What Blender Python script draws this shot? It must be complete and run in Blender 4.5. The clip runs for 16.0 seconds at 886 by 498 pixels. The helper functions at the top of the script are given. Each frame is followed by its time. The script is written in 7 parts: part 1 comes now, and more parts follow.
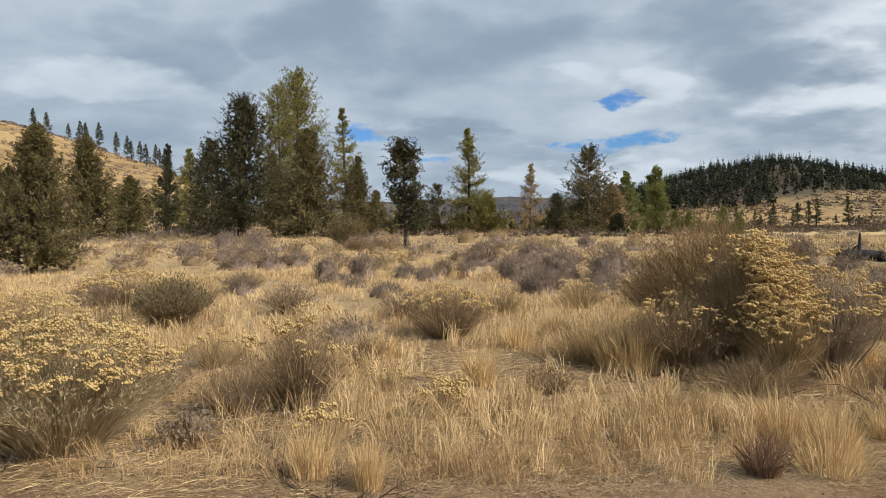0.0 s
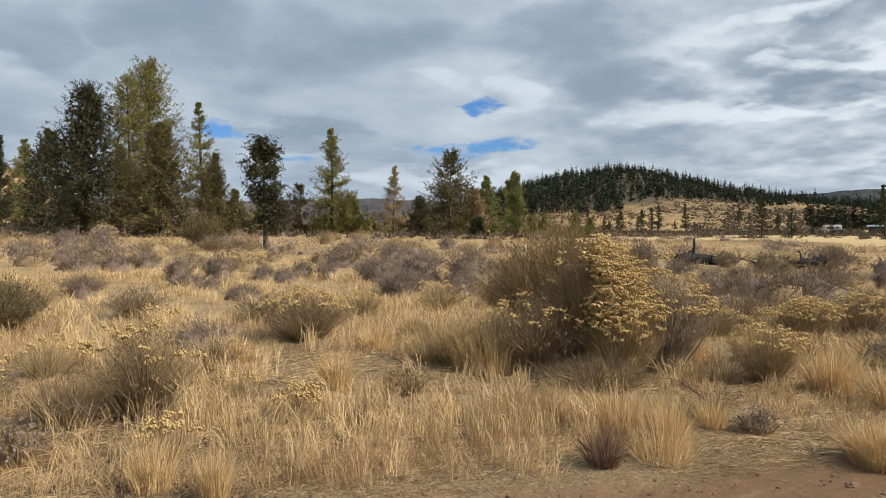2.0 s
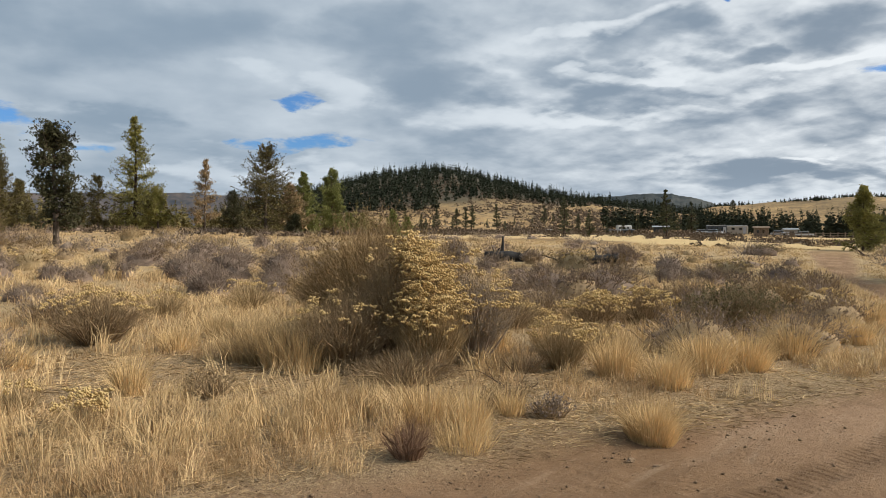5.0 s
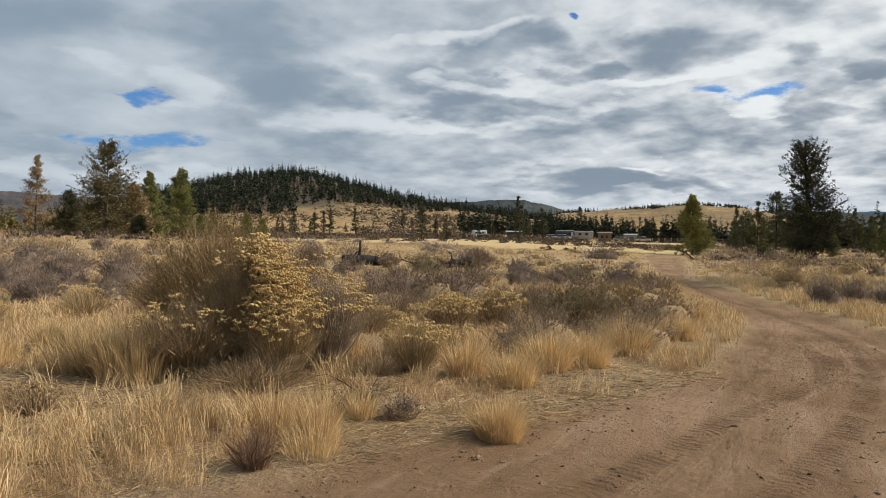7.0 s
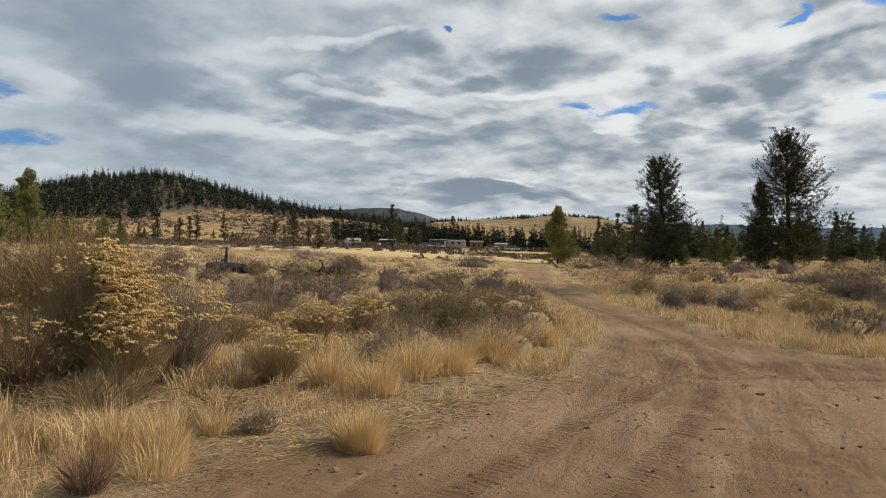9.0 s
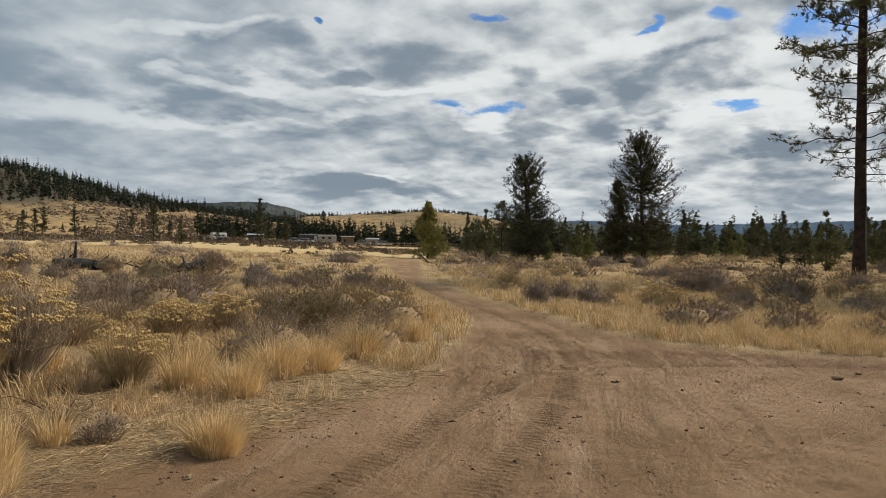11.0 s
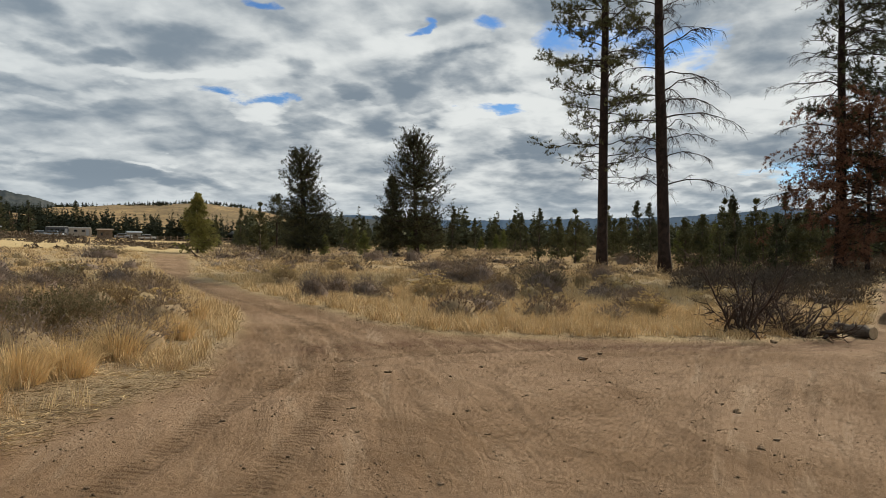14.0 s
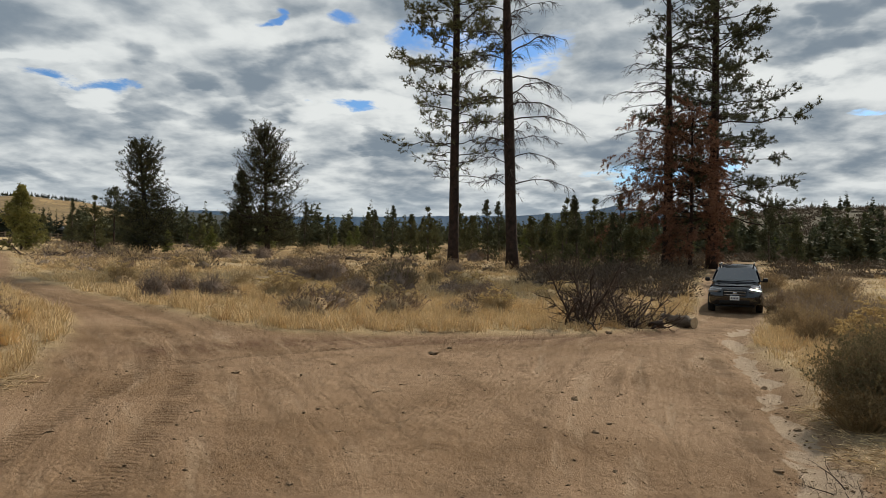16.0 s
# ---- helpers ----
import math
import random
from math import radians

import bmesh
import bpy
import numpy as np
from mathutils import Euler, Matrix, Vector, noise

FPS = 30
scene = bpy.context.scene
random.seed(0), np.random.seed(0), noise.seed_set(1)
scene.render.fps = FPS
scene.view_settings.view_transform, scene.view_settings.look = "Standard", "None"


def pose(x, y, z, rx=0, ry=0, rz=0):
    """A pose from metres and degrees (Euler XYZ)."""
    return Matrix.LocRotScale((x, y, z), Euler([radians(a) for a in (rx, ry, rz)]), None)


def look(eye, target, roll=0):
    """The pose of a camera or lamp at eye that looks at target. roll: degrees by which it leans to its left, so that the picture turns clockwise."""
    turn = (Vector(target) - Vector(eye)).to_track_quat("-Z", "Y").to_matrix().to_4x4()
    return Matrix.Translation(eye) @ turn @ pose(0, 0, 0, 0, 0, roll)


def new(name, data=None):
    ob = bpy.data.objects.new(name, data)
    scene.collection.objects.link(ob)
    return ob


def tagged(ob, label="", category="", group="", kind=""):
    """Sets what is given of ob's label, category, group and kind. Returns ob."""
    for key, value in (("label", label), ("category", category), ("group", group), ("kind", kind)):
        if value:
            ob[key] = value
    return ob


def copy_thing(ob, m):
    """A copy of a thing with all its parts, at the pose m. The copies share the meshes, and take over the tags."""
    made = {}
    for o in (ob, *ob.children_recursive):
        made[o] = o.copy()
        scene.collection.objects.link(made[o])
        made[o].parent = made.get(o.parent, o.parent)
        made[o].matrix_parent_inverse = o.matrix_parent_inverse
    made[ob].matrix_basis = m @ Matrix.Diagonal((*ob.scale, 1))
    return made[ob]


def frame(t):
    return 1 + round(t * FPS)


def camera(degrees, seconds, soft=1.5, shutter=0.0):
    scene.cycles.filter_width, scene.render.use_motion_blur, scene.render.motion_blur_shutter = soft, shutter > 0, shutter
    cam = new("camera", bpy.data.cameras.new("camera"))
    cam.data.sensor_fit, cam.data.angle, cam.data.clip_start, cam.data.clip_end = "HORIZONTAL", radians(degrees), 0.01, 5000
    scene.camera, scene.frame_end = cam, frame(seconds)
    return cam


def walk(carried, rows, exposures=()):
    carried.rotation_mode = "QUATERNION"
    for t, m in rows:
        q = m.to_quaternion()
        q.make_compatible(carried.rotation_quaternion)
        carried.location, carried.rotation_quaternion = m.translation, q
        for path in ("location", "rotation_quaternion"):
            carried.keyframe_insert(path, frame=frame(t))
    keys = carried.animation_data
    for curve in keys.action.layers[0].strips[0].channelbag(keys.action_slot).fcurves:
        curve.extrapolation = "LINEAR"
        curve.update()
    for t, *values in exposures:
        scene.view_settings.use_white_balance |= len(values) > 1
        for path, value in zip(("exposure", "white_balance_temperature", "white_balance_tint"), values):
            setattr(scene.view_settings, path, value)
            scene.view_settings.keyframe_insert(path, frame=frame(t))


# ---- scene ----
# camera: a slow hand-held pan to the right from one standing place
cam = camera(62.3, 16.0, soft=0.4)
ROWS = [
    (0.0, 0.001, 0.002, 1.624, 0.02, -0.50, 1.20),
    (0.5, 0.014, 0.006, 1.626, -2.72, -0.58, 1.05),
    (1.0, 0.027, 0.008, 1.626, -5.27, -0.60, 0.98),
    (1.5, 0.040, 0.009, 1.625, -8.01, -0.60, 0.79),
    (2.0, 0.055, 0.011, 1.624, -10.62, -0.54, 0.68),
    (2.5, 0.069, 0.014, 1.622, -12.65, -0.42, 0.64),
    (3.0, 0.084, 0.018, 1.620, -14.51, -0.41, 0.65),
    (3.5, 0.098, 0.019, 1.617, -16.69, -0.45, 0.60),
    (4.0, 0.113, 0.019, 1.614, -19.03, -0.56, 0.53),
    (6.5, 0.200, 0.007, 1.596, -33.40, -0.83, 0.20),
    (7.0, 0.215, 0.003, 1.593, -35.72, -0.59, 0.19),
    (7.5, 0.230, -0.001, 1.589, -38.30, -0.45, 0.25),
    (8.0, 0.258, -0.009, 1.587, -41.09, -0.34, 0.32),
    (8.5, 0.298, -0.018, 1.587, -43.41, -0.11, 0.06),
    (11.0, 0.424, -0.011, 1.583, -55.55, -0.30, -0.20),
    (11.5, 0.434, -0.009, 1.582, -58.98, -0.51, -0.11),
    (12.0, 0.436, -0.009, 1.581, -62.29, -0.66, -0.17),
    (12.5, 0.433, -0.013, 1.580, -65.30, -0.58, -0.19),
    (13.0, 0.429, -0.021, 1.579, -67.87, -0.60, -0.25),
    (13.5, 0.425, -0.028, 1.577, -70.27, -0.66, -0.32),
    (14.0, 0.419, -0.037, 1.576, -72.89, -0.68, -0.30),
    (14.5, 0.412, -0.047, 1.575, -75.60, -0.69, -0.41),
    (15.0, 0.406, -0.055, 1.575, -78.38, -0.78, -0.39),
    (15.5, 0.400, -0.064, 1.575, -81.36, -0.84, -0.39),
    (16.0, 0.394, -0.071, 1.576, -84.28, -0.84, -0.48),
]
walk(cam, [(t, pose(x, y, z, 90 + p, r, w)) for t, x, y, z, w, p, r in ROWS],
     exposures=((0.0, 0.12, 6320, 10), (4.0, 0.10, 6350, 10), (7.5, -0.04, 6500, 10), (11.0, -0.13, 6580, 9), (13.5, -0.16, 6620, 8), (16.0, -0.15, 6620, 8)))

# ---------- small mathematics ----------
rng = np.random.default_rng(7)


def hash01(ix, iy, seed):
    n = (ix.astype(np.int64) * 374761393 + iy.astype(np.int64) * 668265263 + seed * 974711) & 0xFFFFFFFF
    n = ((n ^ (n >> 13)) * 1274126177) & 0xFFFFFFFF
    n = n ^ (n >> 16)
    return (n & 0xFFFF) / 65535.0


def vnoise(x, y, seed=0):
    """Value noise, 0 to 1."""
    ix, iy = np.floor(x), np.floor(y)
    fx, fy = x - ix, y - iy
    fx, fy = fx * fx * (3 - 2 * fx), fy * fy * (3 - 2 * fy)
    a, b = hash01(ix, iy, seed), hash01(ix + 1, iy, seed)
    c, d = hash01(ix, iy + 1, seed), hash01(ix + 1, iy + 1, seed)
    return (a * (1 - fx) + b * fx) * (1 - fy) + (c * (1 - fx) + d * fx) * fy


def fbm(x, y, seed=0, octaves=4):
    total, amp, norm = 0.0, 1.0, 0.0
    for k in range(octaves):
        total = total + amp * vnoise(x * 2 ** k + 17.3 * k, y * 2 ** k - 9.1 * k, seed + k)
        norm += amp
        amp *= 0.5
    return total / norm


def smooth(a, b, x):
    t = np.clip((x - a) / (b - a), 0, 1)
    return t * t * (3 - 2 * t)


def unit(v):
    return v / np.maximum(np.linalg.norm(v, axis=-1, keepdims=True), 1e-9)


# ---------- the plan: road, terrain ----------
ROAD = np.array([
    (-40, 5.2), (-9, 4.7), (-2.8, 4.5), (0, 4.35), (2.6, 4.55), (4.1, 4.72), (5.7, 4.85), (7.3, 5.12), (10.2, 6.4), (13.2, 8.05),
    (16.3, 10.7), (20.7, 15.1), (28.9, 22.6), (46, 37), (90, 62), (91, 60), (47.5, 34.6), (31, 22.2), (24, 17.2), (21.3, 13.8),
    (18.5, 10.7), (16, 7.7), (13.8, 5.3), (13.1, 3.9), (13.4, 2.5), (14.6, 0.3), (15.5, -1.4), (18.4, -3.7), (22.7, -5.1),
    (25.5, -6.0), (40, -9.8), (64, -17), (64, -20), (40, -13), (27, -8.8), (22.8, -7.4), (16.1, -5.0), (13.7, -4.4),
    (10.2, -3.75), (8.6, -3.35), (7.3, -3.05), (6.6, -2.95), (4, -3.6), (-8, -4.5), (-40, -5)], float)


def polyline_distance(x, y, pts, closed=False):
    best = np.full(np.shape(x), 1e9)
    ends = list(zip(pts, np.roll(pts, -1, axis=0)))
    for (ax, ay), (bx, by) in ends if closed else ends[:-1]:
        dx, dy = bx - ax, by - ay
        t = np.clip(((x - ax) * dx + (y - ay) * dy) / (dx * dx + dy * dy), 0, 1)
        best = np.minimum(best, (x - ax - t * dx) ** 2 + (y - ay - t * dy) ** 2)
    return np.sqrt(best)


def road_depth(x, y):
    """Metres inside the dirt road (negative outside), with a ragged edge."""
    inside = np.zeros(np.shape(x), bool)
    for (ax, ay), (bx, by) in zip(ROAD, np.roll(ROAD, -1, axis=0)):
        if ay != by:
            inside ^= ((ay > y) != (by > y)) & (x < (bx - ax) * (y - ay) / (by - ay) + ax)
    d = polyline_distance(x, y, ROAD, True)
    return np.where(inside, d, -d) + 0.35 * (fbm(x * 1.3, y * 1.3, 5, 3) - 0.5)


LEFT_TRACK = np.array([(-6, -0.4), (1.5, 0.9), (5, 2.0), (9, 4.0), (13, 6.6), (17.4, 10.3), (22, 15.3), (29, 22.2), (47, 36)], float)
RIGHT_TRACK = np.array([(-6, -1.2), (3, -0.6), (9, -1.3), (14, -2.2), (19, -4.4), (26, -7.2), (41, -11.2), (64, -18)], float)
CROSS_TRACK = np.array([(9.6, 4.4), (11.6, 3.1), (13, 0.9), (16, -2.4), (20, -4.9)], float)
TREAD = np.array([(1.5, 1.9), (4.2, 2.44), (5.1, 2.68), (6.4, 3.02), (7.6, 3.36), (10.06, 4.39), (12.3, 5.75), (14.2, 7.42), (16.6, 10.0), (19.4, 13.3), (27, 20.6)], float)
TREAD_INNER = np.array([(1.5, 2.9), (4.07, 3.34), (4.83, 3.51), (6.0, 3.85), (7.3, 4.07), (9.0, 4.41), (10.15, 5.03), (12.4, 6.63)], float)
TREAD_CROSS = np.array([(9.6, 4.3), (10.6, 3.62), (11.2, 3.11), (12.1, 2.15), (13.6, 0.6), (15.5, -1.8)], float)
TREAD_ARC = np.array([(6.4, 0.7), (7.55, 1.34), (9.1, 2.05), (10.3, 2.2), (12.2, 1.4)], float)
RILL = np.array([(22, -6.7), (17.7, -4.95), (15, -4.3), (12.9, -3.85), (11.7, -3.62), (10.9, -3.55), (10.1, -3.36), (9.3, -3.0), (8.6, -2.95), (8.0, -2.9), (7.3, -2.75), (6.5, -2.55), (5.6, -2.3)], float)
DAMP = np.array([(10.4, 5.1), (11.9, 3.9), (12.3, 2.8), (13.0, 1.7), (14.0, -0.3), (15.8, -2.3), (18, -3.7)], float)


def lane(x, y, pts):
    """Signed metres off a wheel track, and metres along it."""
    best, off, run, at = np.full(np.shape(x), 1e9), np.zeros(np.shape(x)), np.zeros(np.shape(x)), 0.0
    for (ax, ay), (bx, by) in zip(pts, pts[1:]):
        dx, dy = bx - ax, by - ay
        ln = math.hypot(dx, dy)
        t = np.clip(((x - ax) * dx + (y - ay) * dy) / ln ** 2, 0, 1)
        d = np.hypot(x - ax - t * dx, y - ay - t * dy)
        near = d < best
        best = np.where(near, d, best)
        off = np.where(near, d * np.sign(dx * (y - ay) - dy * (x - ax)), off)
        run = np.where(near, at + t * ln, run)
        at += ln
    return off, run


def rut_shape(x, y):
    """0 outside the wheel marks, up to 1 in their middle; fine streaks run along the tracks."""
    out = np.zeros(np.shape(x))
    wob = 0.16 * (fbm(x * 0.5, y * 0.5, 31, 2) - 0.5)
    s = (x + y) * 0.35
    for line, gauge, k, seed in ((LEFT_TRACK, 0.78, 0.55, 1), (RIGHT_TRACK, 0.8, 0.6, 2), (CROSS_TRACK, 0.7, 0.45, 3)):
        d = polyline_distance(x, y, line) + wob
        out = np.maximum(out, k * np.exp(-((d - gauge) / 0.10) ** 2) * (0.5 + 0.7 * vnoise(s * 2, s * 0 + 5, seed)))
        streak = smooth(0.55, 0.85, vnoise(d * 5.5, s, 21 + seed)) * np.exp(-(d / 2.6) ** 2)
        out = np.maximum(out, 0.75 * k * streak)
    for line, k, w in ((TREAD, 0.75, 0.15), (TREAD_INNER, 0.65, 0.12), (TREAD_CROSS, 0.7, 0.09), (TREAD_ARC, 0.6, 0.10)):
        d = polyline_distance(x, y, line) + 0.5 * wob
        out = np.maximum(out, k * np.exp(-(d / w) ** 2) * (0.3 + 0.9 * vnoise(x * 8, y * 8, 27)))
    d = polyline_distance(x, y, RILL)
    out = np.maximum(out, 0.9 * np.exp(-((d - 0.5) / 0.22) ** 2) * smooth(0.42, 0.6, fbm(x * 1.6, y * 1.6, 45, 3)))
    return np.clip(out, 0, 1)


def streaks(x, y):
    """Long light and dark bands swept along the ways that wheels take."""
    total, weight = 0.0, 1e-6
    for line, seed in ((TREAD, 61), (RIGHT_TRACK, 63), (TREAD_CROSS, 65)):
        d = polyline_distance(x, y, line)
        w = np.exp(-(d / 1.8) ** 2) + 1e-4
        s = (x * 0.8 + y * 0.6) * 0.22
        total = total + w * (0.6 * vnoise(d * 2.6, s, seed) + 0.4 * vnoise(d * 7.0, s * 2, seed + 1))
        weight = weight + w
    return total / weight


def hill_height(x, y):
    r = np.hypot(x, y)
    az = np.degrees(np.arctan2(x, y))
    left = np.interp(az, (-95, -60, -45, -31, -26, -21, -15, -6), (0, 36, 38, 33.5, 28, 22, 9, 0)) * smooth(85, 250, r) * (1 - 0.7 * smooth(320, 700, r))
    el = np.interp(az, (4, 9, 13, 17.4, 19.7, 24, 26.2, 30.4, 34.5, 38.4, 44, 52), (0, 1.6, 2.9, 3.9, 4.5, 5.0, 4.8, 3.75, 2.75, 2.2, 1.5, 0))
    main = 620 * np.tan(np.radians(el)) * smooth(215, 640, r) * (1 - smooth(680, 1100, r))
    el = np.interp(az, (38, 45, 49, 54.5, 58, 60.6, 66), (0.6, 2.2, 2.4, 2.7, 2.4, 1.8, 0))
    tan = 1000 * np.tan(np.radians(el)) * smooth(560, 1020, r) * (1 - smooth(1050, 1500, r))
    el = np.interp(az, (97, 102, 106, 111, 116, 150, 175), (0, 1.2, 2.1, 2.4, 2.4, 2.4, 0))
    right = 270 * np.tan(np.radians(el)) * smooth(110, 270, r) * (1 - 0.6 * smooth(330, 700, r))
    return np.maximum(np.maximum(left, main), np.maximum(tan, right))


def ground_z(x, y):
    x, y = np.asarray(x, float), np.asarray(y, float)
    r = np.hypot(x, y)
    s = 0.037 * np.cos(np.arctan2(x, y) + radians(28))
    up = np.where(r < 60, r, 60 + 70 * (1 - np.exp(-(r - 60) / 70)))
    down = np.where(r < 25, r, 25 * np.exp(-(r - 25) / 45))
    z = np.where(s > 0, s * up, s * down)
    z = z + 0.10 * (fbm(x * 0.22, y * 0.22, 11, 3) - 0.5) * smooth(3, 9, r)
    z = z + 1.2 * (fbm(x * 0.02, y * 0.02, 13, 3) - 0.5) * smooth(90, 200, r)
    z = z - 0.36 * np.exp(-(((x - 27.5) / 8) ** 2 + ((y + 7.8) / 7) ** 2))
    h = hill_height(x, y)
    return z + h + np.minimum(h, 20) * 0.16 * (fbm(x * 0.025, y * 0.025, 19, 4) - 0.5)


def fine_z(x, y):
    """The ground with the road's ruts, the washed-out rill and crumbs of soil."""
    z = ground_z(x, y)
    r = np.hypot(x, y)
    inside = smooth(-0.15, 0.35, road_depth(x, y))
    rill = np.exp(-((polyline_distance(x, y, RILL) + 0.25 * (fbm(x * 2, y * 2, 41, 2) - 0.5)) / 0.24) ** 2)
    near = 1 - smooth(35, 60, r)
    z = z - near * inside * (0.05 + 0.038 * rut_shape(x, y) + 0.03 * (streaks(x, y) - 0.5)) - 0.09 * near * rill
    z = z + near * (0.035 * (fbm(x * 5, y * 5, 51, 3) - 0.5) + (0.02 - 0.006 * inside) * (fbm(x * 11, y * 11, 57, 2) - 0.5))
    return z


def spot(az, r):
    a = radians(az)
    return r * math.sin(a), r * math.cos(a)


def stand(x, y, sink=0.0, turn=0.0):
    return pose(x, y, float(fine_z(x, y)) - sink, 0, 0, turn)


# ---------- light ----------
SUN_AZ, SUN_EL = 122.0, 36.0
sun = new("sun", bpy.data.lights.new("sun", "SUN"))
sun.data.energy, sun.data.angle, sun.data.color = 4.6, radians(1.2), (1.0, 0.91, 0.78)
a, e = radians(SUN_AZ), radians(SUN_EL)
sun_way = Vector((math.sin(a) * math.cos(e), math.cos(a) * math.cos(e), math.sin(e)))
sun.matrix_world = look(sun_way * 100, (0, 0, 0))
scene.view_settings.exposure = 0.0


class Nodes:
    """Short hand for node trees."""

    def __init__(self, tree):
        self.tree = tree
        tree.nodes.clear()

    def add(self, kind, **values):
        n = self.tree.nodes.new(kind)
        for k, v in values.items():
            setattr(n, k, v)
        return n

    def put(self, socket, value):
        if isinstance(value, bpy.types.NodeSocket):
            self.tree.links.new(value, socket)
        else:
            socket.default_value = value

    def math(self, op, a, b=0.0, c=0.0, clamp=False):
        n = self.add("ShaderNodeMath", operation=op, use_clamp=clamp)
        for s, v in zip(n.inputs, (a, b, c)):
            self.put(s, v)
        return n.outputs[0]

    def span(self, v, a, b, lo=0.0, hi=1.0, kind="SMOOTHSTEP"):
        n = self.add("ShaderNodeMapRange", interpolation_type=kind)
        for s, x in zip(n.inputs, (v, a, b, lo, hi)):
            self.put(s, x)
        return n.outputs[0]

    def noise(self, vec, scale, detail=4.0, rough=0.55, distort=0.0):
        n = self.add("ShaderNodeTexNoise")
        if vec is not None:
            self.put(n.inputs["Vector"], vec)
        for k, v in (("Scale", scale), ("Detail", detail), ("Roughness", rough), ("Distortion", distort)):
            self.put(n.inputs[k], v)
        return n.outputs[0]

    def mix(self, f, a, b, blend="MIX"):
        n = self.add("ShaderNodeMix", data_type="RGBA", blend_type=blend)
        self.put(n.inputs[0], f)
        for s, v in zip((n.inputs[6], n.inputs[7]), (a, b)):
            self.put(s, (*v, 1.0) if isinstance(v, tuple) and len(v) == 3 else v)
        return n.outputs[2]


# clouds: bearing, elevation, half width, half height in degrees
GREY_CLOUDS = ((2.3, 14.6, 8.8, 2.2), (-9.4, 16.7, 5.7, 1.8), (-20.2, 14.2, 4.0, 2.7), (0.0, 8.3, 3.6, 0.8), (20.5, 15.2, 6.5, 2.0), (24.5, 12.8, 3.4, 1.6), (35.2, 12.8, 4.5, 1.0),
               (42.2, 14.4, 3.4, 1.0), (38.8, 10.4, 4.0, 1.0), (47.6, 12.5, 2.6, 0.6), (48.5, 4.6, 5.4, 0.8), (55.5, 13.8, 5.4, 1.1), (66.0, 11.8, 2.8, 0.9), (62.2, 8.6, 2.9, 1.2), (67.9, 9.1, 3.4, 1.2),
               (74.7, 13.2, 3.3, 1.2), (78.4, 7.9, 2.6, 0.6), (95.7, 16.9, 2.6, 0.7), (112.3, 14.7, 2.2, 0.8), (113.3, 13.0, 3.5, 0.7))
WHITE_CLOUDS = ((-24.0, 11.2, 5.0, 1.1), (15.9, 11.0, 3.0, 0.9), (29.0, 9.3, 3.6, 1.0), (10.4, 5.0, 6.5, 0.9), (39.2, 12.3, 3.0, 0.4), (44.9, 10.0, 6.0, 0.7), (38.0, 15.6, 4.0, 0.5), (37.1, 9.0, 5.3, 0.6),
                (50.7, 5.6, 1.8, 0.3), (52.9, 11.5, 4.2, 0.45), (71.0, 15.5, 4.0, 1.2), (71.3, 10.2, 6.0, 0.6), (57.7, 9.3, 3.2, 0.4), (80.5, 11.1, 3.0, 0.8), (79.5, 13.6, 3.4, 1.3), (97.1, 3.4, 5.0, 0.5), (99.5, 9.6, 3.0, 0.6),
                (111.3, 10.8, 3.6, 0.9))
# openings: the same, and how much they lean
OPENINGS = ((13.8, 7.35, 4.6, 0.50, 0.09), (11.8, 10.3, 1.5, 0.40, 0.0), (-5.2, 8.3, 2.2, 0.9, -0.1), (-0.1, 6.5, 2.0, 0.35, 0.0), (57.2, 10.3, 2.9, 0.34, 0.02), (47.0, 16.4, 0.5, 0.25, 0.0), (77.0, 10.3, 2.4, 0.32, -0.08),
            (75.4, 16.4, 1.8, 0.32, -0.1), (84.5, 15.0, 3.4, 1.0, -0.05), (91.0, 14.2, 2.6, 1.1, 0.0), (57.7, 17.7, 1.2, 0.25, 0.0), (70.2, 16.5, 0.5, 0.3, 0.0), (113.4, 8.4, 2.0, 0.28, 0.0), (102.5, 4.8, 4.5, 0.5, 0.0))


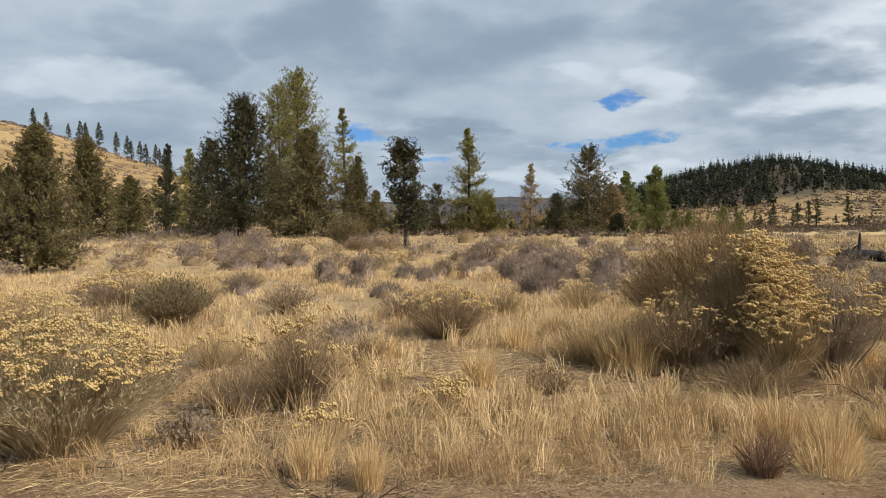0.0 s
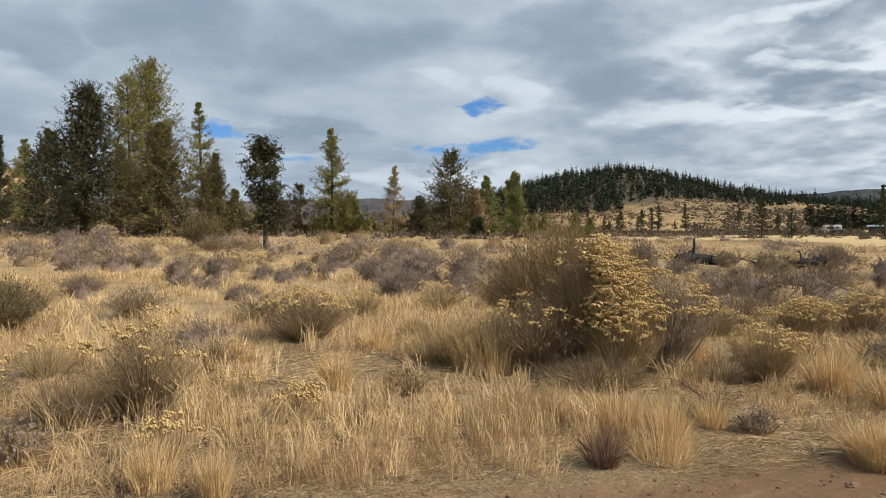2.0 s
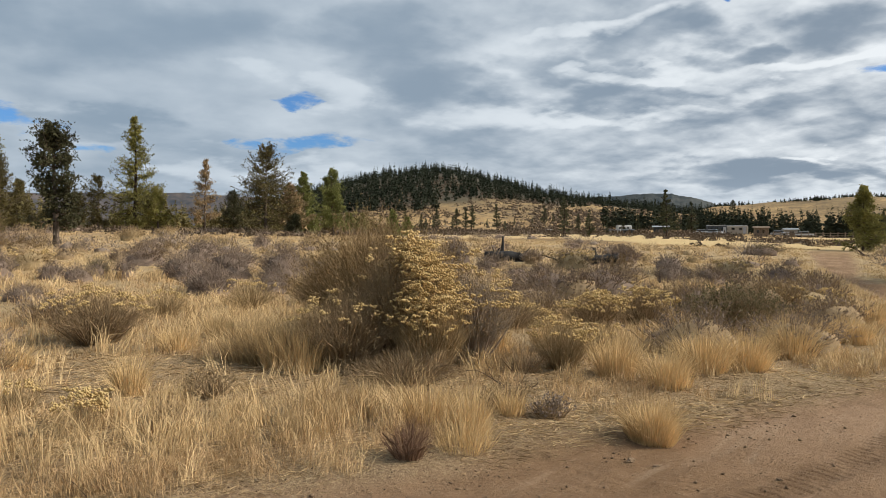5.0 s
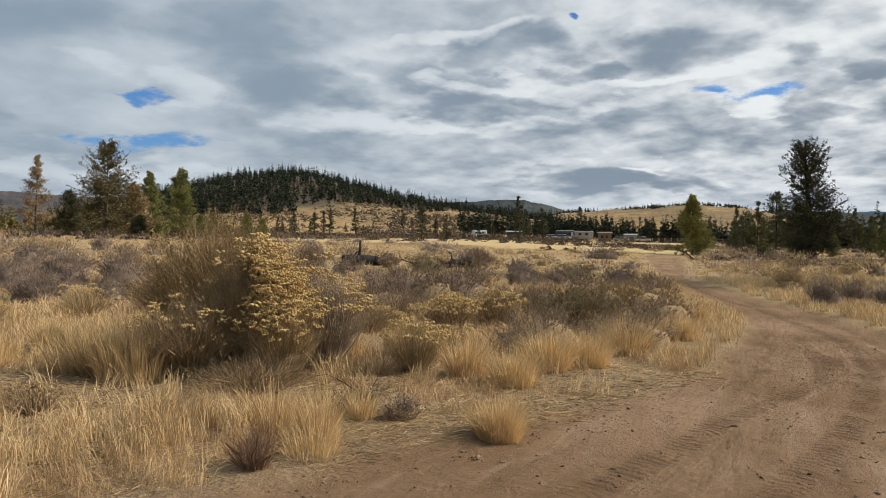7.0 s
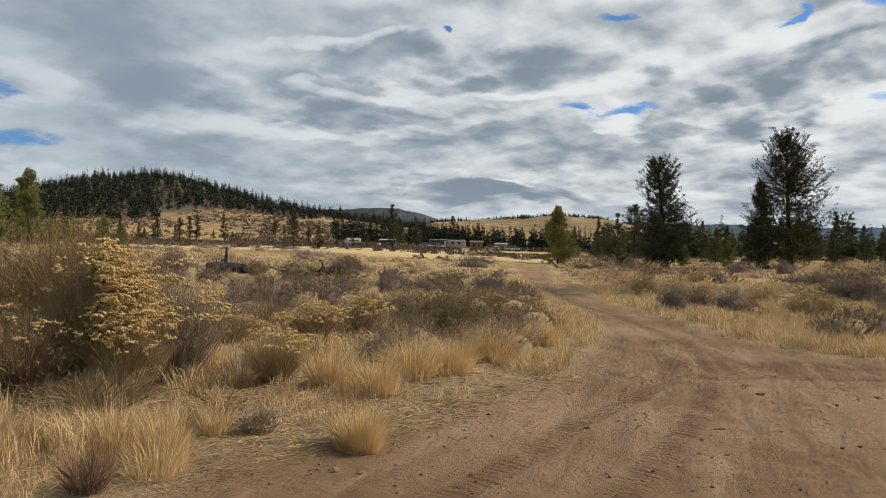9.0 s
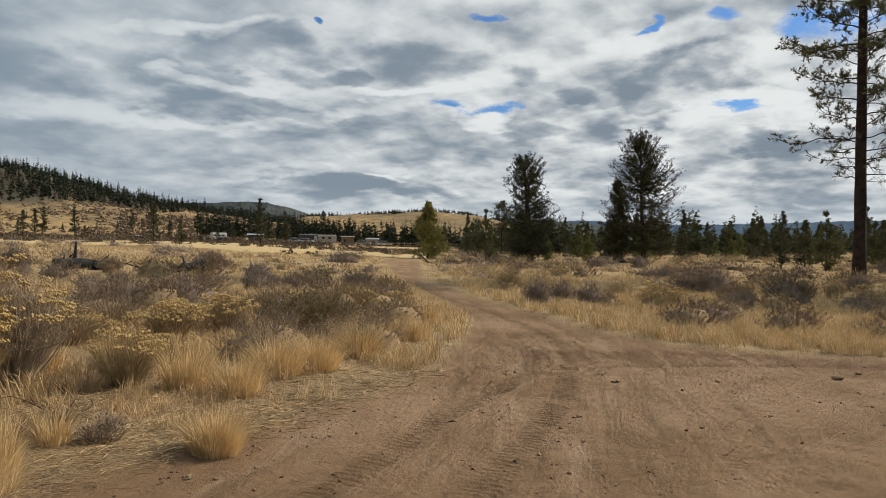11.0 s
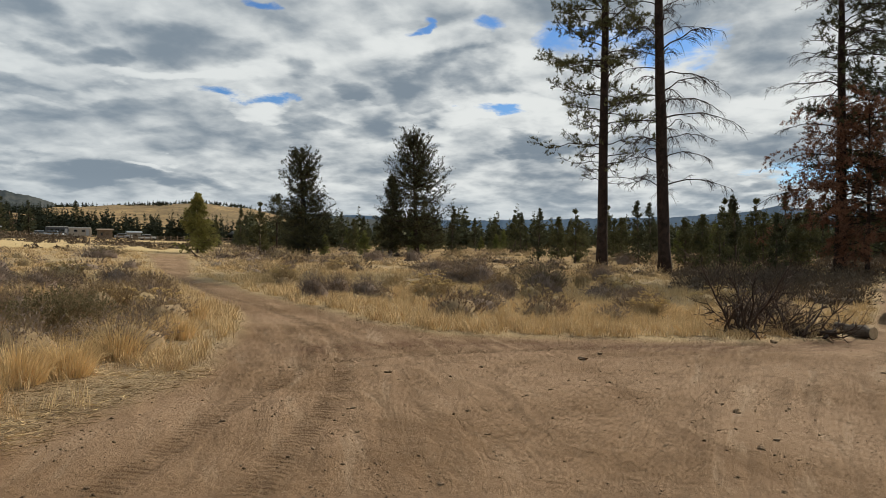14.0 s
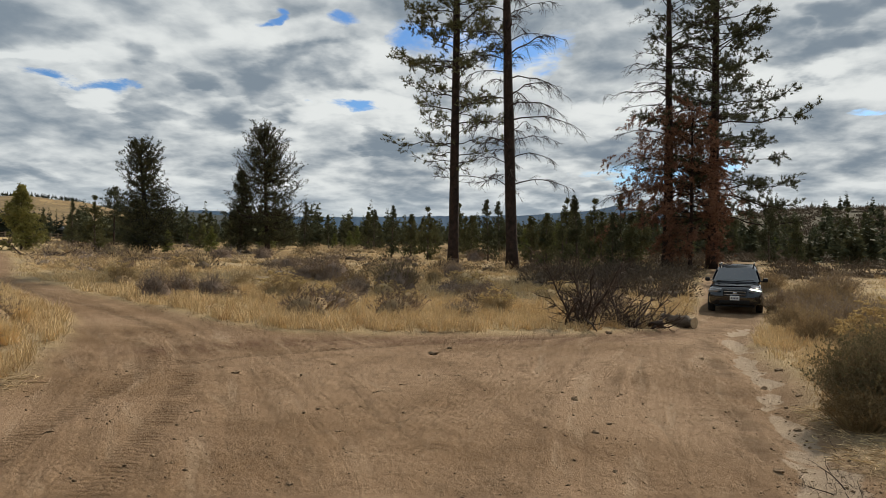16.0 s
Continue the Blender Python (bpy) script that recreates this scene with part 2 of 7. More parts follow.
def make_sky():
    world = bpy.data.worlds.new("sky")
    scene.world = world
    world.use_nodes = True
    k = Nodes(world.node_tree)
    way = k.add("ShaderNodeTexCoord").outputs["Generated"]
    part_xyz = k.add("ShaderNodeSeparateXYZ")
    k.put(part_xyz.inputs[0], way)
    x, y, z = part_xyz.outputs
    zc = k.math("MAXIMUM", z, 0.0)

    def layer(lift):
        """The way's place on a flat cloud layer; lift keeps it finite at the horizon."""
        low = k.math("ADD", zc, lift)
        flat = k.add("ShaderNodeCombineXYZ")
        k.put(flat.inputs[0], k.math("DIVIDE", x, low))
        k.put(flat.inputs[1], k.math("DIVIDE", y, low))
        return flat.outputs[0]

    deck = layer(0.22)
    # clear sky behind the clouds
    blue = k.add("ShaderNodeTexSky", sky_type="NISHITA", sun_disc=False, sun_elevation=radians(SUN_EL), sun_rotation=radians(SUN_AZ))
    clear = k.mix(1.0, blue.outputs[0], (0.046, 0.076, 0.118), "MULTIPLY")
    big = k.noise(deck, 0.95, 3.0, 0.5, 0.2)
    mid = k.noise(deck, 2.9, 7.0, 0.5, 0.15)
    fine = k.noise(deck, 8.0, 6.0, 0.5, 0.2)
    az = k.math("MULTIPLY", k.math("ARCTAN2", x, y), 57.2958)
    el = k.math("MULTIPLY", k.math("ARCSINE", z), 57.2958)
    side = k.math("ADD", k.math("MULTIPLY", x, math.sin(radians(100))), k.math("MULTIPLY", y, math.cos(radians(100))))
    sunny = k.span(side, -0.1, 0.95)
    # bearing and elevation, stirred so that no cloud has a clean outline
    stir = k.add("ShaderNodeTexNoise")
    for key, v in (("Vector", deck), ("Scale", 2.6), ("Detail", 5.0), ("Roughness", 0.52)):
        k.put(stir.inputs[key], v)
    where = k.add("ShaderNodeCombineXYZ")
    k.put(where.inputs[0], az)
    k.put(where.inputs[1], el)

    def vec(op, a, b):
        n = k.add("ShaderNodeVectorMath", operation=op)
        k.put(n.inputs[0], a)
        k.put(n.inputs[1], b)
        return n.outputs["Value" if op == "DOT_PRODUCT" else "Vector"]

    def stirred(dx, dy):
        return vec("ADD", where.outputs[0], vec("MULTIPLY", vec("SUBTRACT", stir.outputs["Color"], (0.5, 0.5, 0.5)), (dx, dy, 0.0)))

    def gather(rows, at):
        total = None
        for ga, ge, wa, we in rows:
            d = vec("MULTIPLY", vec("SUBTRACT", at, (ga, ge, 0.0)), (1 / wa, 1 / we, 0.0))
            f = k.span(vec("DOT_PRODUCT", d, d), 2.6, 0.0)
            total = f if total is None else k.math("MAXIMUM", total, f)
        return total

    at = stirred(24.0, 8.0)
    grey, white = gather(GREY_CLOUDS, at), gather(WHITE_CLOUDS, at)
    light = k.math("MULTIPLY", k.math("SUBTRACT", 0.5, big), k.span(sunny, 0.0, 1.0, 1.1, 0.8, "LINEAR"))
    light = k.math("ADD", light, k.math("MULTIPLY", k.math("SUBTRACT", 0.5, mid), k.span(sunny, 0.0, 1.0, 0.9, 1.9, "LINEAR")))
    light = k.math("ADD", light, k.math("MULTIPLY", k.math("SUBTRACT", 0.5, fine), k.span(sunny, 0.0, 1.0, 0.2, 1.1, "LINEAR")))
    light = k.math("ADD", light, k.span(sunny, 0.0, 1.0, 0.44, 0.53, "LINEAR"))
    light = k.math("SUBTRACT", light, k.math("MULTIPLY", grey, k.span(sunny, 0.0, 1.0, 0.30, 0.44, "LINEAR")))
    light = k.math("ADD", light, k.math("MULTIPLY", white, 0.36), clamp=True)
    # openings in the deck
    at = stirred(14.0, 4.5)
    rag = k.math("MULTIPLY", k.math("SUBTRACT", k.noise(deck, 7.0, 9.0, 0.66, 0.3), 0.5), 6.5)
    gap = None
    for ga, ge, wa, we, lean in OPENINGS:
        d = vec("SUBTRACT", at, (ga, ge, 0.0))
        across = vec("DOT_PRODUCT", d, (1 / wa, 0.0, 0.0))
        rise = vec("DOT_PRODUCT", d, (-lean / we, 1 / we, 0.0))
        q = k.math("ADD", k.math("MULTIPLY", across, across), k.math("MULTIPLY", rise, rise))
        gap = q if gap is None else k.math("MINIMUM", gap, q)
    open_sky = k.span(k.math("ADD", gap, rag), 2.0, 0.0)
    # towards the hidden sun the deck is brighter and more broken
    belly = k.mix(sunny, (0.265, 0.34, 0.42), (0.235, 0.29, 0.355))
    rim = k.mix(sunny, (0.58, 0.645, 0.70), (0.86, 0.89, 0.90))
    clouds = k.mix(k.span(light, 0.0, 1.0), belly, rim)
    haze = k.mix(sunny, (0.42, 0.50, 0.60), (0.47, 0.55, 0.63))
    clouds = k.mix(k.span(el, 5.0, 0.5, 0.0, 0.55), clouds, haze)
    colour = k.mix(open_sky, clouds, clear)
    back = k.add("ShaderNodeBackground")
    k.put(back.inputs[0], colour)
    k.put(back.inputs[1], 1.0)
    k.put(k.add("ShaderNodeOutputWorld").inputs[0], back.outputs[0])


make_sky()


# ---------- materials ----------
def surface(name, dark, light, scale=8.0, rough=0.9, bump=0.3, island=0.0, fine=60.0, spec=0.2, translucent=0.0, metal=0.0, coat=0.0):
    """Two-scale mottled material; island: how far single pieces differ in tone."""
    m = bpy.data.materials.new(name)
    m.use_nodes = True
    k = Nodes(m.node_tree)
    at = k.add("ShaderNodeTexCoord").outputs["Object"]
    f = k.math("ADD", k.math("MULTIPLY", k.noise(at, scale), 0.6), k.math("MULTIPLY", k.noise(at, fine, 2.0), 0.4))
    f = k.span(f, 0.3, 0.7)
    if island:
        r = k.add("ShaderNodeNewGeometry").outputs["Random Per Island"]
        f = k.math("ADD", k.math("MULTIPLY", f, 1 - island), k.math("MULTIPLY", r, island))
    b = k.add("ShaderNodeBsdfPrincipled")
    k.put(b.inputs["Base Color"], k.mix(f, dark, light))
    k.put(b.inputs["Roughness"], rough)
    k.put(b.inputs["Specular IOR Level"], spec)
    k.put(b.inputs["Metallic"], metal)
    k.put(b.inputs["Coat Weight"], coat)
    if bump:
        n = k.add("ShaderNodeBump")
        k.put(n.inputs["Strength"], bump)
        k.put(n.inputs["Distance"], 0.02)
        k.put(n.inputs["Height"], k.noise(at, fine, 4.0, 0.6))
        k.put(b.inputs["Normal"], n.outputs[0])
    out = b.outputs[0]
    if translucent:
        tr = k.add("ShaderNodeBsdfTranslucent")
        k.put(tr.inputs[0], k.mix(f, dark, light))
        mx = k.add("ShaderNodeMixShader")
        k.put(mx.inputs[0], translucent)
        k.put(mx.inputs[1], out)
        k.put(mx.inputs[2], tr.outputs[0])
        out = mx.outputs[0]
    k.put(k.add("ShaderNodeOutputMaterial").inputs[0], out)
    return m


def ground_material():
    m = bpy.data.materials.new("dry_soil")
    m.use_nodes = True
    k = Nodes(m.node_tree)
    at = k.add("ShaderNodeTexCoord").outputs["Object"]

    def field(name):
        return k.add("ShaderNodeAttribute", attribute_name=name).outputs["Fac"]

    coarse, mid, fine = k.noise(at, 0.35, 4.0), k.noise(at, 3.0, 5.0, 0.6), k.noise(at, 38.0, 5.0, 0.65)
    grit = k.noise(at, 160.0, 2.0, 0.6)
    soil = k.mix(k.span(mid, 0.3, 0.7), (0.155, 0.102, 0.058), (0.31, 0.215, 0.125))
    litter = k.mix(k.span(fine, 0.40, 0.68), soil, (0.46, 0.345, 0.20))
    litter = k.mix(k.span(grit, 0.42, 0.30), litter, (0.09, 0.065, 0.045))
    dirt = k.mix(k.span(coarse, 0.35, 0.65), (0.238, 0.145, 0.078), (0.348, 0.226, 0.136))
    dirt = k.mix(k.span(mid, 0.55, 0.75, 0.0, 0.75), dirt, (0.20, 0.122, 0.066))
    dirt = k.mix(k.span(fine, 0.56, 0.70, 0.0, 0.6), dirt, (0.40, 0.295, 0.19))
    dirt = k.mix(k.span(k.noise(at, 75.0, 3.0, 0.6), 0.40, 0.32, 0.0, 0.6), dirt, (0.13, 0.08, 0.045))
    dirt = k.mix(k.span(grit, 0.36, 0.28, 0.0, 0.8), dirt, (0.12, 0.085, 0.06))
    # fine bands swept along the wheel tracks, and tread marks across them
    swept = []
    for way in ("lane", "side"):
        flat = k.add("ShaderNodeCombineXYZ")
        k.put(flat.inputs[0], k.math("MULTIPLY", field(way + "_off"), 2.0))
        k.put(flat.inputs[1], k.math("MULTIPLY", field(way + "_run"), 0.30))
        swept.append(k.noise(flat.outputs[0], 1.6, 6.0, 0.66, 0.8))
    lanes = k.math("ADD", k.math("MULTIPLY", swept[0], k.math("SUBTRACT", 1.0, field("side"))), k.math("MULTIPLY", swept[1], field("side")))
    dirt = k.mix(k.span(lanes, 0.52, 0.70, 0.0, 0.50), dirt, (0.19, 0.115, 0.062))
    dirt = k.mix(k.span(lanes, 0.46, 0.32, 0.0, 0.5), dirt, (0.40, 0.285, 0.185))
    broad = k.add("ShaderNodeCombineXYZ")
    k.put(broad.inputs[0], k.math("MULTIPLY", field("lane_off"), 0.75))
    k.put(broad.inputs[1], k.math("MULTIPLY", field("lane_run"), 0.10))
    dirt = k.mix(k.span(k.noise(broad.outputs[0], 1.7, 4.0, 0.6, 0.6), 0.50, 0.66, 0.0, 0.55), dirt, (0.185, 0.110, 0.058))
    dirt = k.mix(k.math("MULTIPLY", field("damp"), k.span(lanes, 0.40, 0.56, 0.15, 0.8)), dirt, (0.155, 0.085, 0.048))
    dirt = k.mix(k.math("MULTIPLY", field("rut"), k.span(mid, 0.3, 0.6, 0.3, 0.75)), dirt, (0.130, 0.078, 0.040))
    aside = k.math("ABSOLUTE", field("tread_off"))
    tread = k.math("SINE", k.math("ADD", k.math("MULTIPLY", field("tread_run"), 74.0), k.math("ADD", k.math("MULTIPLY", aside, 30.0), k.math("MULTIPLY", fine, 5.0))))
    tread = k.math("MULTIPLY", k.span(tread, -0.3, 0.6), k.math("MULTIPLY", k.span(aside, 0.16, 0.10), k.span(mid, 0.30, 0.52)))
    dirt = k.mix(k.math("MULTIPLY", tread, 0.55), dirt, (0.13, 0.078, 0.040))
    dirt = k.mix(k.span(k.math("ADD", field("silt"), k.math("MULTIPLY", k.math("SUBTRACT", mid, 0.5), 0.8)), 0.42, 0.58, 0.0, 0.9), dirt, (0.40, 0.305, 0.215))
    litter = k.mix(k.math("MULTIPLY", field("straw"), k.span(k.noise(at, 1.1, 5.0, 0.65), 0.34, 0.58)), litter, k.mix(fine, (0.32, 0.222, 0.112), (0.53, 0.395, 0.215)))
    near = k.mix(field("road"), litter, dirt)
    # far meadow: straw with darker brush
    meadow = k.mix(k.span(k.noise(at, 0.06, 5.0, 0.6), 0.35, 0.65), (0.245, 0.157, 0.071), (0.42, 0.287, 0.132))
    meadow = k.mix(k.span(k.noise(at, 0.28, 4.0, 0.65), 0.53, 0.62), meadow, (0.15, 0.11, 0.068))
    meadow = k.mix(field("gold"), meadow, (0.54, 0.40, 0.20))
    # darker ground; in the gully and on the right hillside this is painted shade
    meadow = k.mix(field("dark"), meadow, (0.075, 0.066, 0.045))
    colour = k.mix(field("far"), near, meadow)
    b = k.add("ShaderNodeBsdfPrincipled")
    k.put(b.inputs["Base Color"], colour)
    k.put(b.inputs["Roughness"], 0.95)
    k.put(b.inputs["Specular IOR Level"], 0.15)
    n = k.add("ShaderNodeBump")
    k.put(n.inputs["Strength"], 0.85)
    k.put(n.inputs["Distance"], 0.06)
    relief = k.math("ADD", k.noise(at, 14.0, 6.0, 0.65), k.math("MULTIPLY", grit, 0.35))
    on_road = k.math("MULTIPLY", field("road"), k.math("SUBTRACT", k.math("MULTIPLY", lanes, -1.0), k.math("MULTIPLY", tread, 0.22)))
    k.put(n.inputs["Height"], k.math("ADD", relief, on_road))
    k.put(b.inputs["Normal"], n.outputs[0])
    k.put(k.add("ShaderNodeOutputMaterial").inputs[0], b.outputs[0])
    return m


SOIL = ground_material()
STRAW_GOLD = surface("golden_bunchgrass", (0.39, 0.255, 0.11), (0.92, 0.69, 0.37), 1.5, 0.75, 0, 0.32, 7.0, 0.2, 0.15)
STRAW_PALE = surface("pale_straw", (0.36, 0.242, 0.115), (0.85, 0.64, 0.355), 1.5, 0.75, 0, 0.25, 7.0, 0.2, 0.12)
STRAW_TAN = surface("tan_cheatgrass", (0.30, 0.192, 0.094), (0.72, 0.51, 0.275), 1.6, 0.75, 0, 0.25, 7.0, 0.2, 0.12)
LITTER = surface("grass_litter", (0.23, 0.15, 0.078), (0.52, 0.375, 0.205), 0.8, 0.85, 0, 0.3, 8.0, 0.15)
SAGE = surface("sage_leaf", (0.13, 0.10, 0.078), (0.46, 0.365, 0.285), 3.0, 0.85, 0, 0.32, 20.0, 0.05, 0.2)
SAGE_PALE = surface("pale_sage_leaf", (0.26, 0.20, 0.115), (0.60, 0.485, 0.295), 3.0, 0.85, 0, 0.32, 20.0, 0.05, 0.25)
SAGE_DRY = surface("dry_sage_leaf", (0.20, 0.14, 0.075), (0.54, 0.40, 0.225), 3.0, 0.85, 0, 0.32, 20.0, 0.05, 0.2)
SAGE_DARK = surface("dark_bitterbrush_leaf", (0.075, 0.066, 0.036), (0.27, 0.225, 0.12), 3.0, 0.85, 0, 0.32, 20.0, 0.05, 0.2)
TWIG = surface("grey_twig", (0.13, 0.088, 0.050), (0.45, 0.33, 0.195), 6.0, 0.9, 0, 0.32, 40.0, 0.05, 0.15)
TWIG_GREY = surface("pale_grey_twig", (0.18, 0.14, 0.105), (0.50, 0.41, 0.31), 6.0, 0.9, 0, 0.32, 40.0, 0.05, 0.1)
BRUSH_BROWN = surface("brown_brush", (0.105, 0.077, 0.060), (0.36, 0.272, 0.208), 3.0, 0.9, 0, 0.32, 20.0, 0.05, 0.1)
BRUSH_DARK = surface("dark_brown_brush", (0.05, 0.038, 0.027), (0.20, 0.15, 0.105), 3.0, 0.9, 0, 0.32, 20.0, 0.05, 0.1)
TWIG_TAN = surface("tan_stem", (0.20, 0.14, 0.07), (0.56, 0.42, 0.235), 6.0, 0.85, 0, 0.32, 40.0, 0.05, 0.2)
FLOWER = surface("dry_rabbitbrush_flower", (0.46, 0.315, 0.125), (0.84, 0.64, 0.315), 25.0, 0.9, 0, 0.3, 120.0, 0.05, 0.25)
FLOWER_PALE = surface("cream_rabbitbrush_flower", (0.45, 0.32, 0.135), (0.79, 0.595, 0.29), 25.0, 0.9, 0, 0.3, 120.0, 0.05, 0.25)
GOLD_BRUSH = surface("golden_brown_brush", (0.13, 0.086, 0.042), (0.40, 0.28, 0.14), 3.0, 0.9, 0, 0.32, 20.0, 0.05, 0.2)
PINE_MUTED = surface("muted_olive_needle", (0.060, 0.064, 0.030), (0.210, 0.200, 0.095), 0.7, 0.75, 0, 0.28, 6.0, 0.05, 0.14)
PINE = surface("pine_needle", (0.092, 0.092, 0.027), (0.43, 0.385, 0.125), 0.7, 0.7, 0, 0.28, 6.0, 0.05, 0.2)
PINE_DARK = surface("dark_pine_needle", (0.038, 0.044, 0.024), (0.145, 0.145, 0.080), 0.7, 0.7, 0, 0.28, 6.0, 0.05, 0.15)
PINE_YOUNG = surface("young_pine_needle", (0.08, 0.10, 0.028), (0.34, 0.34, 0.12), 0.7, 0.7, 0, 0.28, 6.0, 0.05, 0.14)
PINE_DEAD = surface("rust_brown_needle", (0.13, 0.06, 0.036), (0.34, 0.18, 0.115), 0.7, 0.85, 0, 0.28, 6.0, 0.05, 0.25)
JUNIPER = surface("juniper_scale_leaf", (0.042, 0.040, 0.017), (0.25, 0.205, 0.088), 0.8, 0.8, 0, 0.28, 8.0, 0.05, 0.15)
JUNIPER_DARK = surface("dark_juniper_leaf", (0.028, 0.030, 0.017), (0.125, 0.12, 0.064), 0.8, 0.8, 0, 0.28, 8.0, 0.05, 0.12)
WOOD_FAR = surface("distant_conifer", (0.020, 0.026, 0.019), (0.062, 0.068, 0.044), 0.09, 0.9, 0, 0.15, 0.5, 0.0, 0.10)
BARK = surface("burnt_pine_bark", (0.014, 0.011, 0.010), (0.066, 0.042, 0.032), 3.0, 0.95, 0.9, 0, 26.0)
BARK_GREY = surface("grey_brown_bark", (0.05, 0.04, 0.03), (0.17, 0.13, 0.10), 3.0, 0.95, 0.8, 0, 26.0)
CHAR = surface("charred_wood", (0.008, 0.008, 0.008), (0.05, 0.045, 0.042), 4.0, 0.8, 0.9, 0, 30.0, 0.3)
RED_TWIG = surface("reddish_brown_twig", (0.10, 0.060, 0.040), (0.34, 0.215, 0.14), 6.0, 0.9, 0, 0.32, 40.0, 0.05, 0.15)
STONE = surface("brown_stone", (0.17, 0.112, 0.068), (0.38, 0.275, 0.18), 12.0, 0.9, 0.6, 0, 70.0, 0.05)
ROCK = surface("dark_rimrock", (0.05, 0.042, 0.036), (0.16, 0.13, 0.11), 0.3, 0.95, 0.5, 0.3, 2.0)


# ---------- mesh helpers ----------
def mesh_from(name, v, f):
    """A mesh from an array of points and one of triangles."""
    v, f = np.asarray(v, np.float32), np.asarray(f, np.int32)
    me = bpy.data.meshes.new(name)
    me.vertices.add(len(v))
    me.vertices.foreach_set("co", v.ravel())
    me.loops.add(f.size)
    me.loops.foreach_set("vertex_index", f.ravel())
    me.polygons.add(len(f))
    me.polygons.foreach_set("loop_start", np.arange(0, f.size, f.shape[1], dtype=np.int32))
    me.update(calc_edges=True)
    return me


def piece(name, vf, material, parent=None, label="", soft=False):
    """One mesh object from (points, triangles), under a thing or by itself."""
    me = mesh_from(name, *vf)
    me.materials.append(material)
    if soft:
        me.shade_smooth()
    ob = new(name, me)
    if parent is not None:
        ob.parent = parent
    return tagged(ob, label)


def part(name, bm, material, parent, label="", soft=False):
    """One mesh object from a bmesh, under a thing or a part."""
    me = bpy.data.meshes.new(name)
    bm.to_mesh(me)
    bm.free()
    me.materials.append(material)
    if soft:
        me.shade_smooth()
    ob = new(name, me)
    ob.parent = parent
    return tagged(ob, label)


def joined(*sets):
    vs, fs, at = [], [], 0
    for v, f in sets:
        if len(v):
            vs.append(v)
            fs.append(f + at)
            at += len(v)
    return np.concatenate(vs), np.concatenate(fs)


def ribbons(p0, p1, p2, w0, w1):
    """Thin pointed blades through three points each."""
    n = len(p0)
    side = unit(np.cross(unit(p2 - p0), unit(rng.normal(size=(n, 3)))))
    w0, w1 = (np.broadcast_to(np.asarray(w, float), (n,))[:, None] for w in (w0, w1))
    v = np.stack([p0 - side * w0, p0 + side * w0, p1 - side * w1, p1 + side * w1, p2], 1).reshape(-1, 3)
    f = np.array([(0, 1, 2), (1, 3, 2), (2, 3, 4)])[None] + 5 * np.arange(n)[:, None, None]
    return v, f.reshape(-1, 3)


def sprays(p, way, count, length, width, spread, tri=False):
    """count narrow leaves at each point, fanned about the way given."""
    n = len(p)
    way = np.repeat(way, count, 0)
    d = unit(way + spread * rng.normal(size=(n * count, 3)))
    ln = np.repeat(np.broadcast_to(np.asarray(length, float), (n,)), count)[:, None] * rng.uniform(0.6, 1.2, (n * count, 1))
    base = np.repeat(p, count, 0)
    side = unit(np.cross(d, rng.normal(size=(n * count, 3)))) * width * rng.uniform(0.7, 1.3, (n * count, 1))
    if tri:
        v = np.stack([base - side * 0.9, base + side * 0.9, base + d * ln], 1).reshape(-1, 3)
        return v, np.arange(3 * n * count).reshape(-1, 3)
    mid = base + d * ln * 0.55
    v = np.stack([base, mid + side, base + d * ln, mid - side], 1).reshape(-1, 3)
    f = np.array([(0, 1, 2), (0, 2, 3)])[None] + 4 * np.arange(n * count)[:, None, None]
    return v, f.reshape(-1, 3)


def tube(points, radii, sides=6, rough=0.0):
    """A tapered limb through the points."""
    points = np.asarray(points, float)
    n = len(points)
    way = unit(np.gradient(points, axis=0))
    ref = np.where(np.abs(way[:, 2:3]) > 0.9, np.array([[1.0, 0, 0]]), np.array([[0, 0, 1.0]]))
    a = unit(np.cross(way, ref))
    b = np.cross(way, a)
    t = np.arange(sides) * 2 * np.pi / sides
    rad = np.asarray(radii, float)[:, None, None] * (1 + rough * rng.normal(size=(n, sides, 1)))
    ring = points[:, None] + rad * (a[:, None] * np.cos(t)[None, :, None] + b[:, None] * np.sin(t)[None, :, None])
    v = np.concatenate([ring.reshape(-1, 3), points[:1], points[-1:]])
    f = []
    for i in range(n - 1):
        for j in range(sides):
            q = i * sides + j, i * sides + (j + 1) % sides
            f += [(q[0], q[1], q[1] + sides), (q[0], q[1] + sides, q[0] + sides)]
    for j in range(sides):
        f += [(n * sides, (j + 1) % sides, j), (n * sides + 1, (n - 1) * sides + j, (n - 1) * sides + (j + 1) % sides)]
    return v, np.array(f)


def tubes3(p0, p1, p2, r0, r1, r2):
    """Many three-sided twigs at once."""
    n = len(p0)
    way = unit(p2 - p0)
    a = unit(np.cross(way, rng.normal(size=(n, 3))))
    b = np.cross(way, a)
    ring = []
    for p, r in ((p0, r0), (p1, r1), (p2, r2)):
        r = np.broadcast_to(np.asarray(r, float), (n,))[:, None]
        ring += [p + r * (a * math.cos(t) + b * math.sin(t)) for t in (0, 2.094, 4.189)]
    v = np.stack(ring, 1).reshape(-1, 3)
    f = []
    for i in (0, 3):
        for j in range(3):
            q, s = i + j, i + (j + 1) % 3
            f += [(q, s, s + 3), (q, s + 3, q + 3)]
    f = np.array(f)[None] + 9 * np.arange(n)[:, None, None]
    return v, f.reshape(-1, 3)


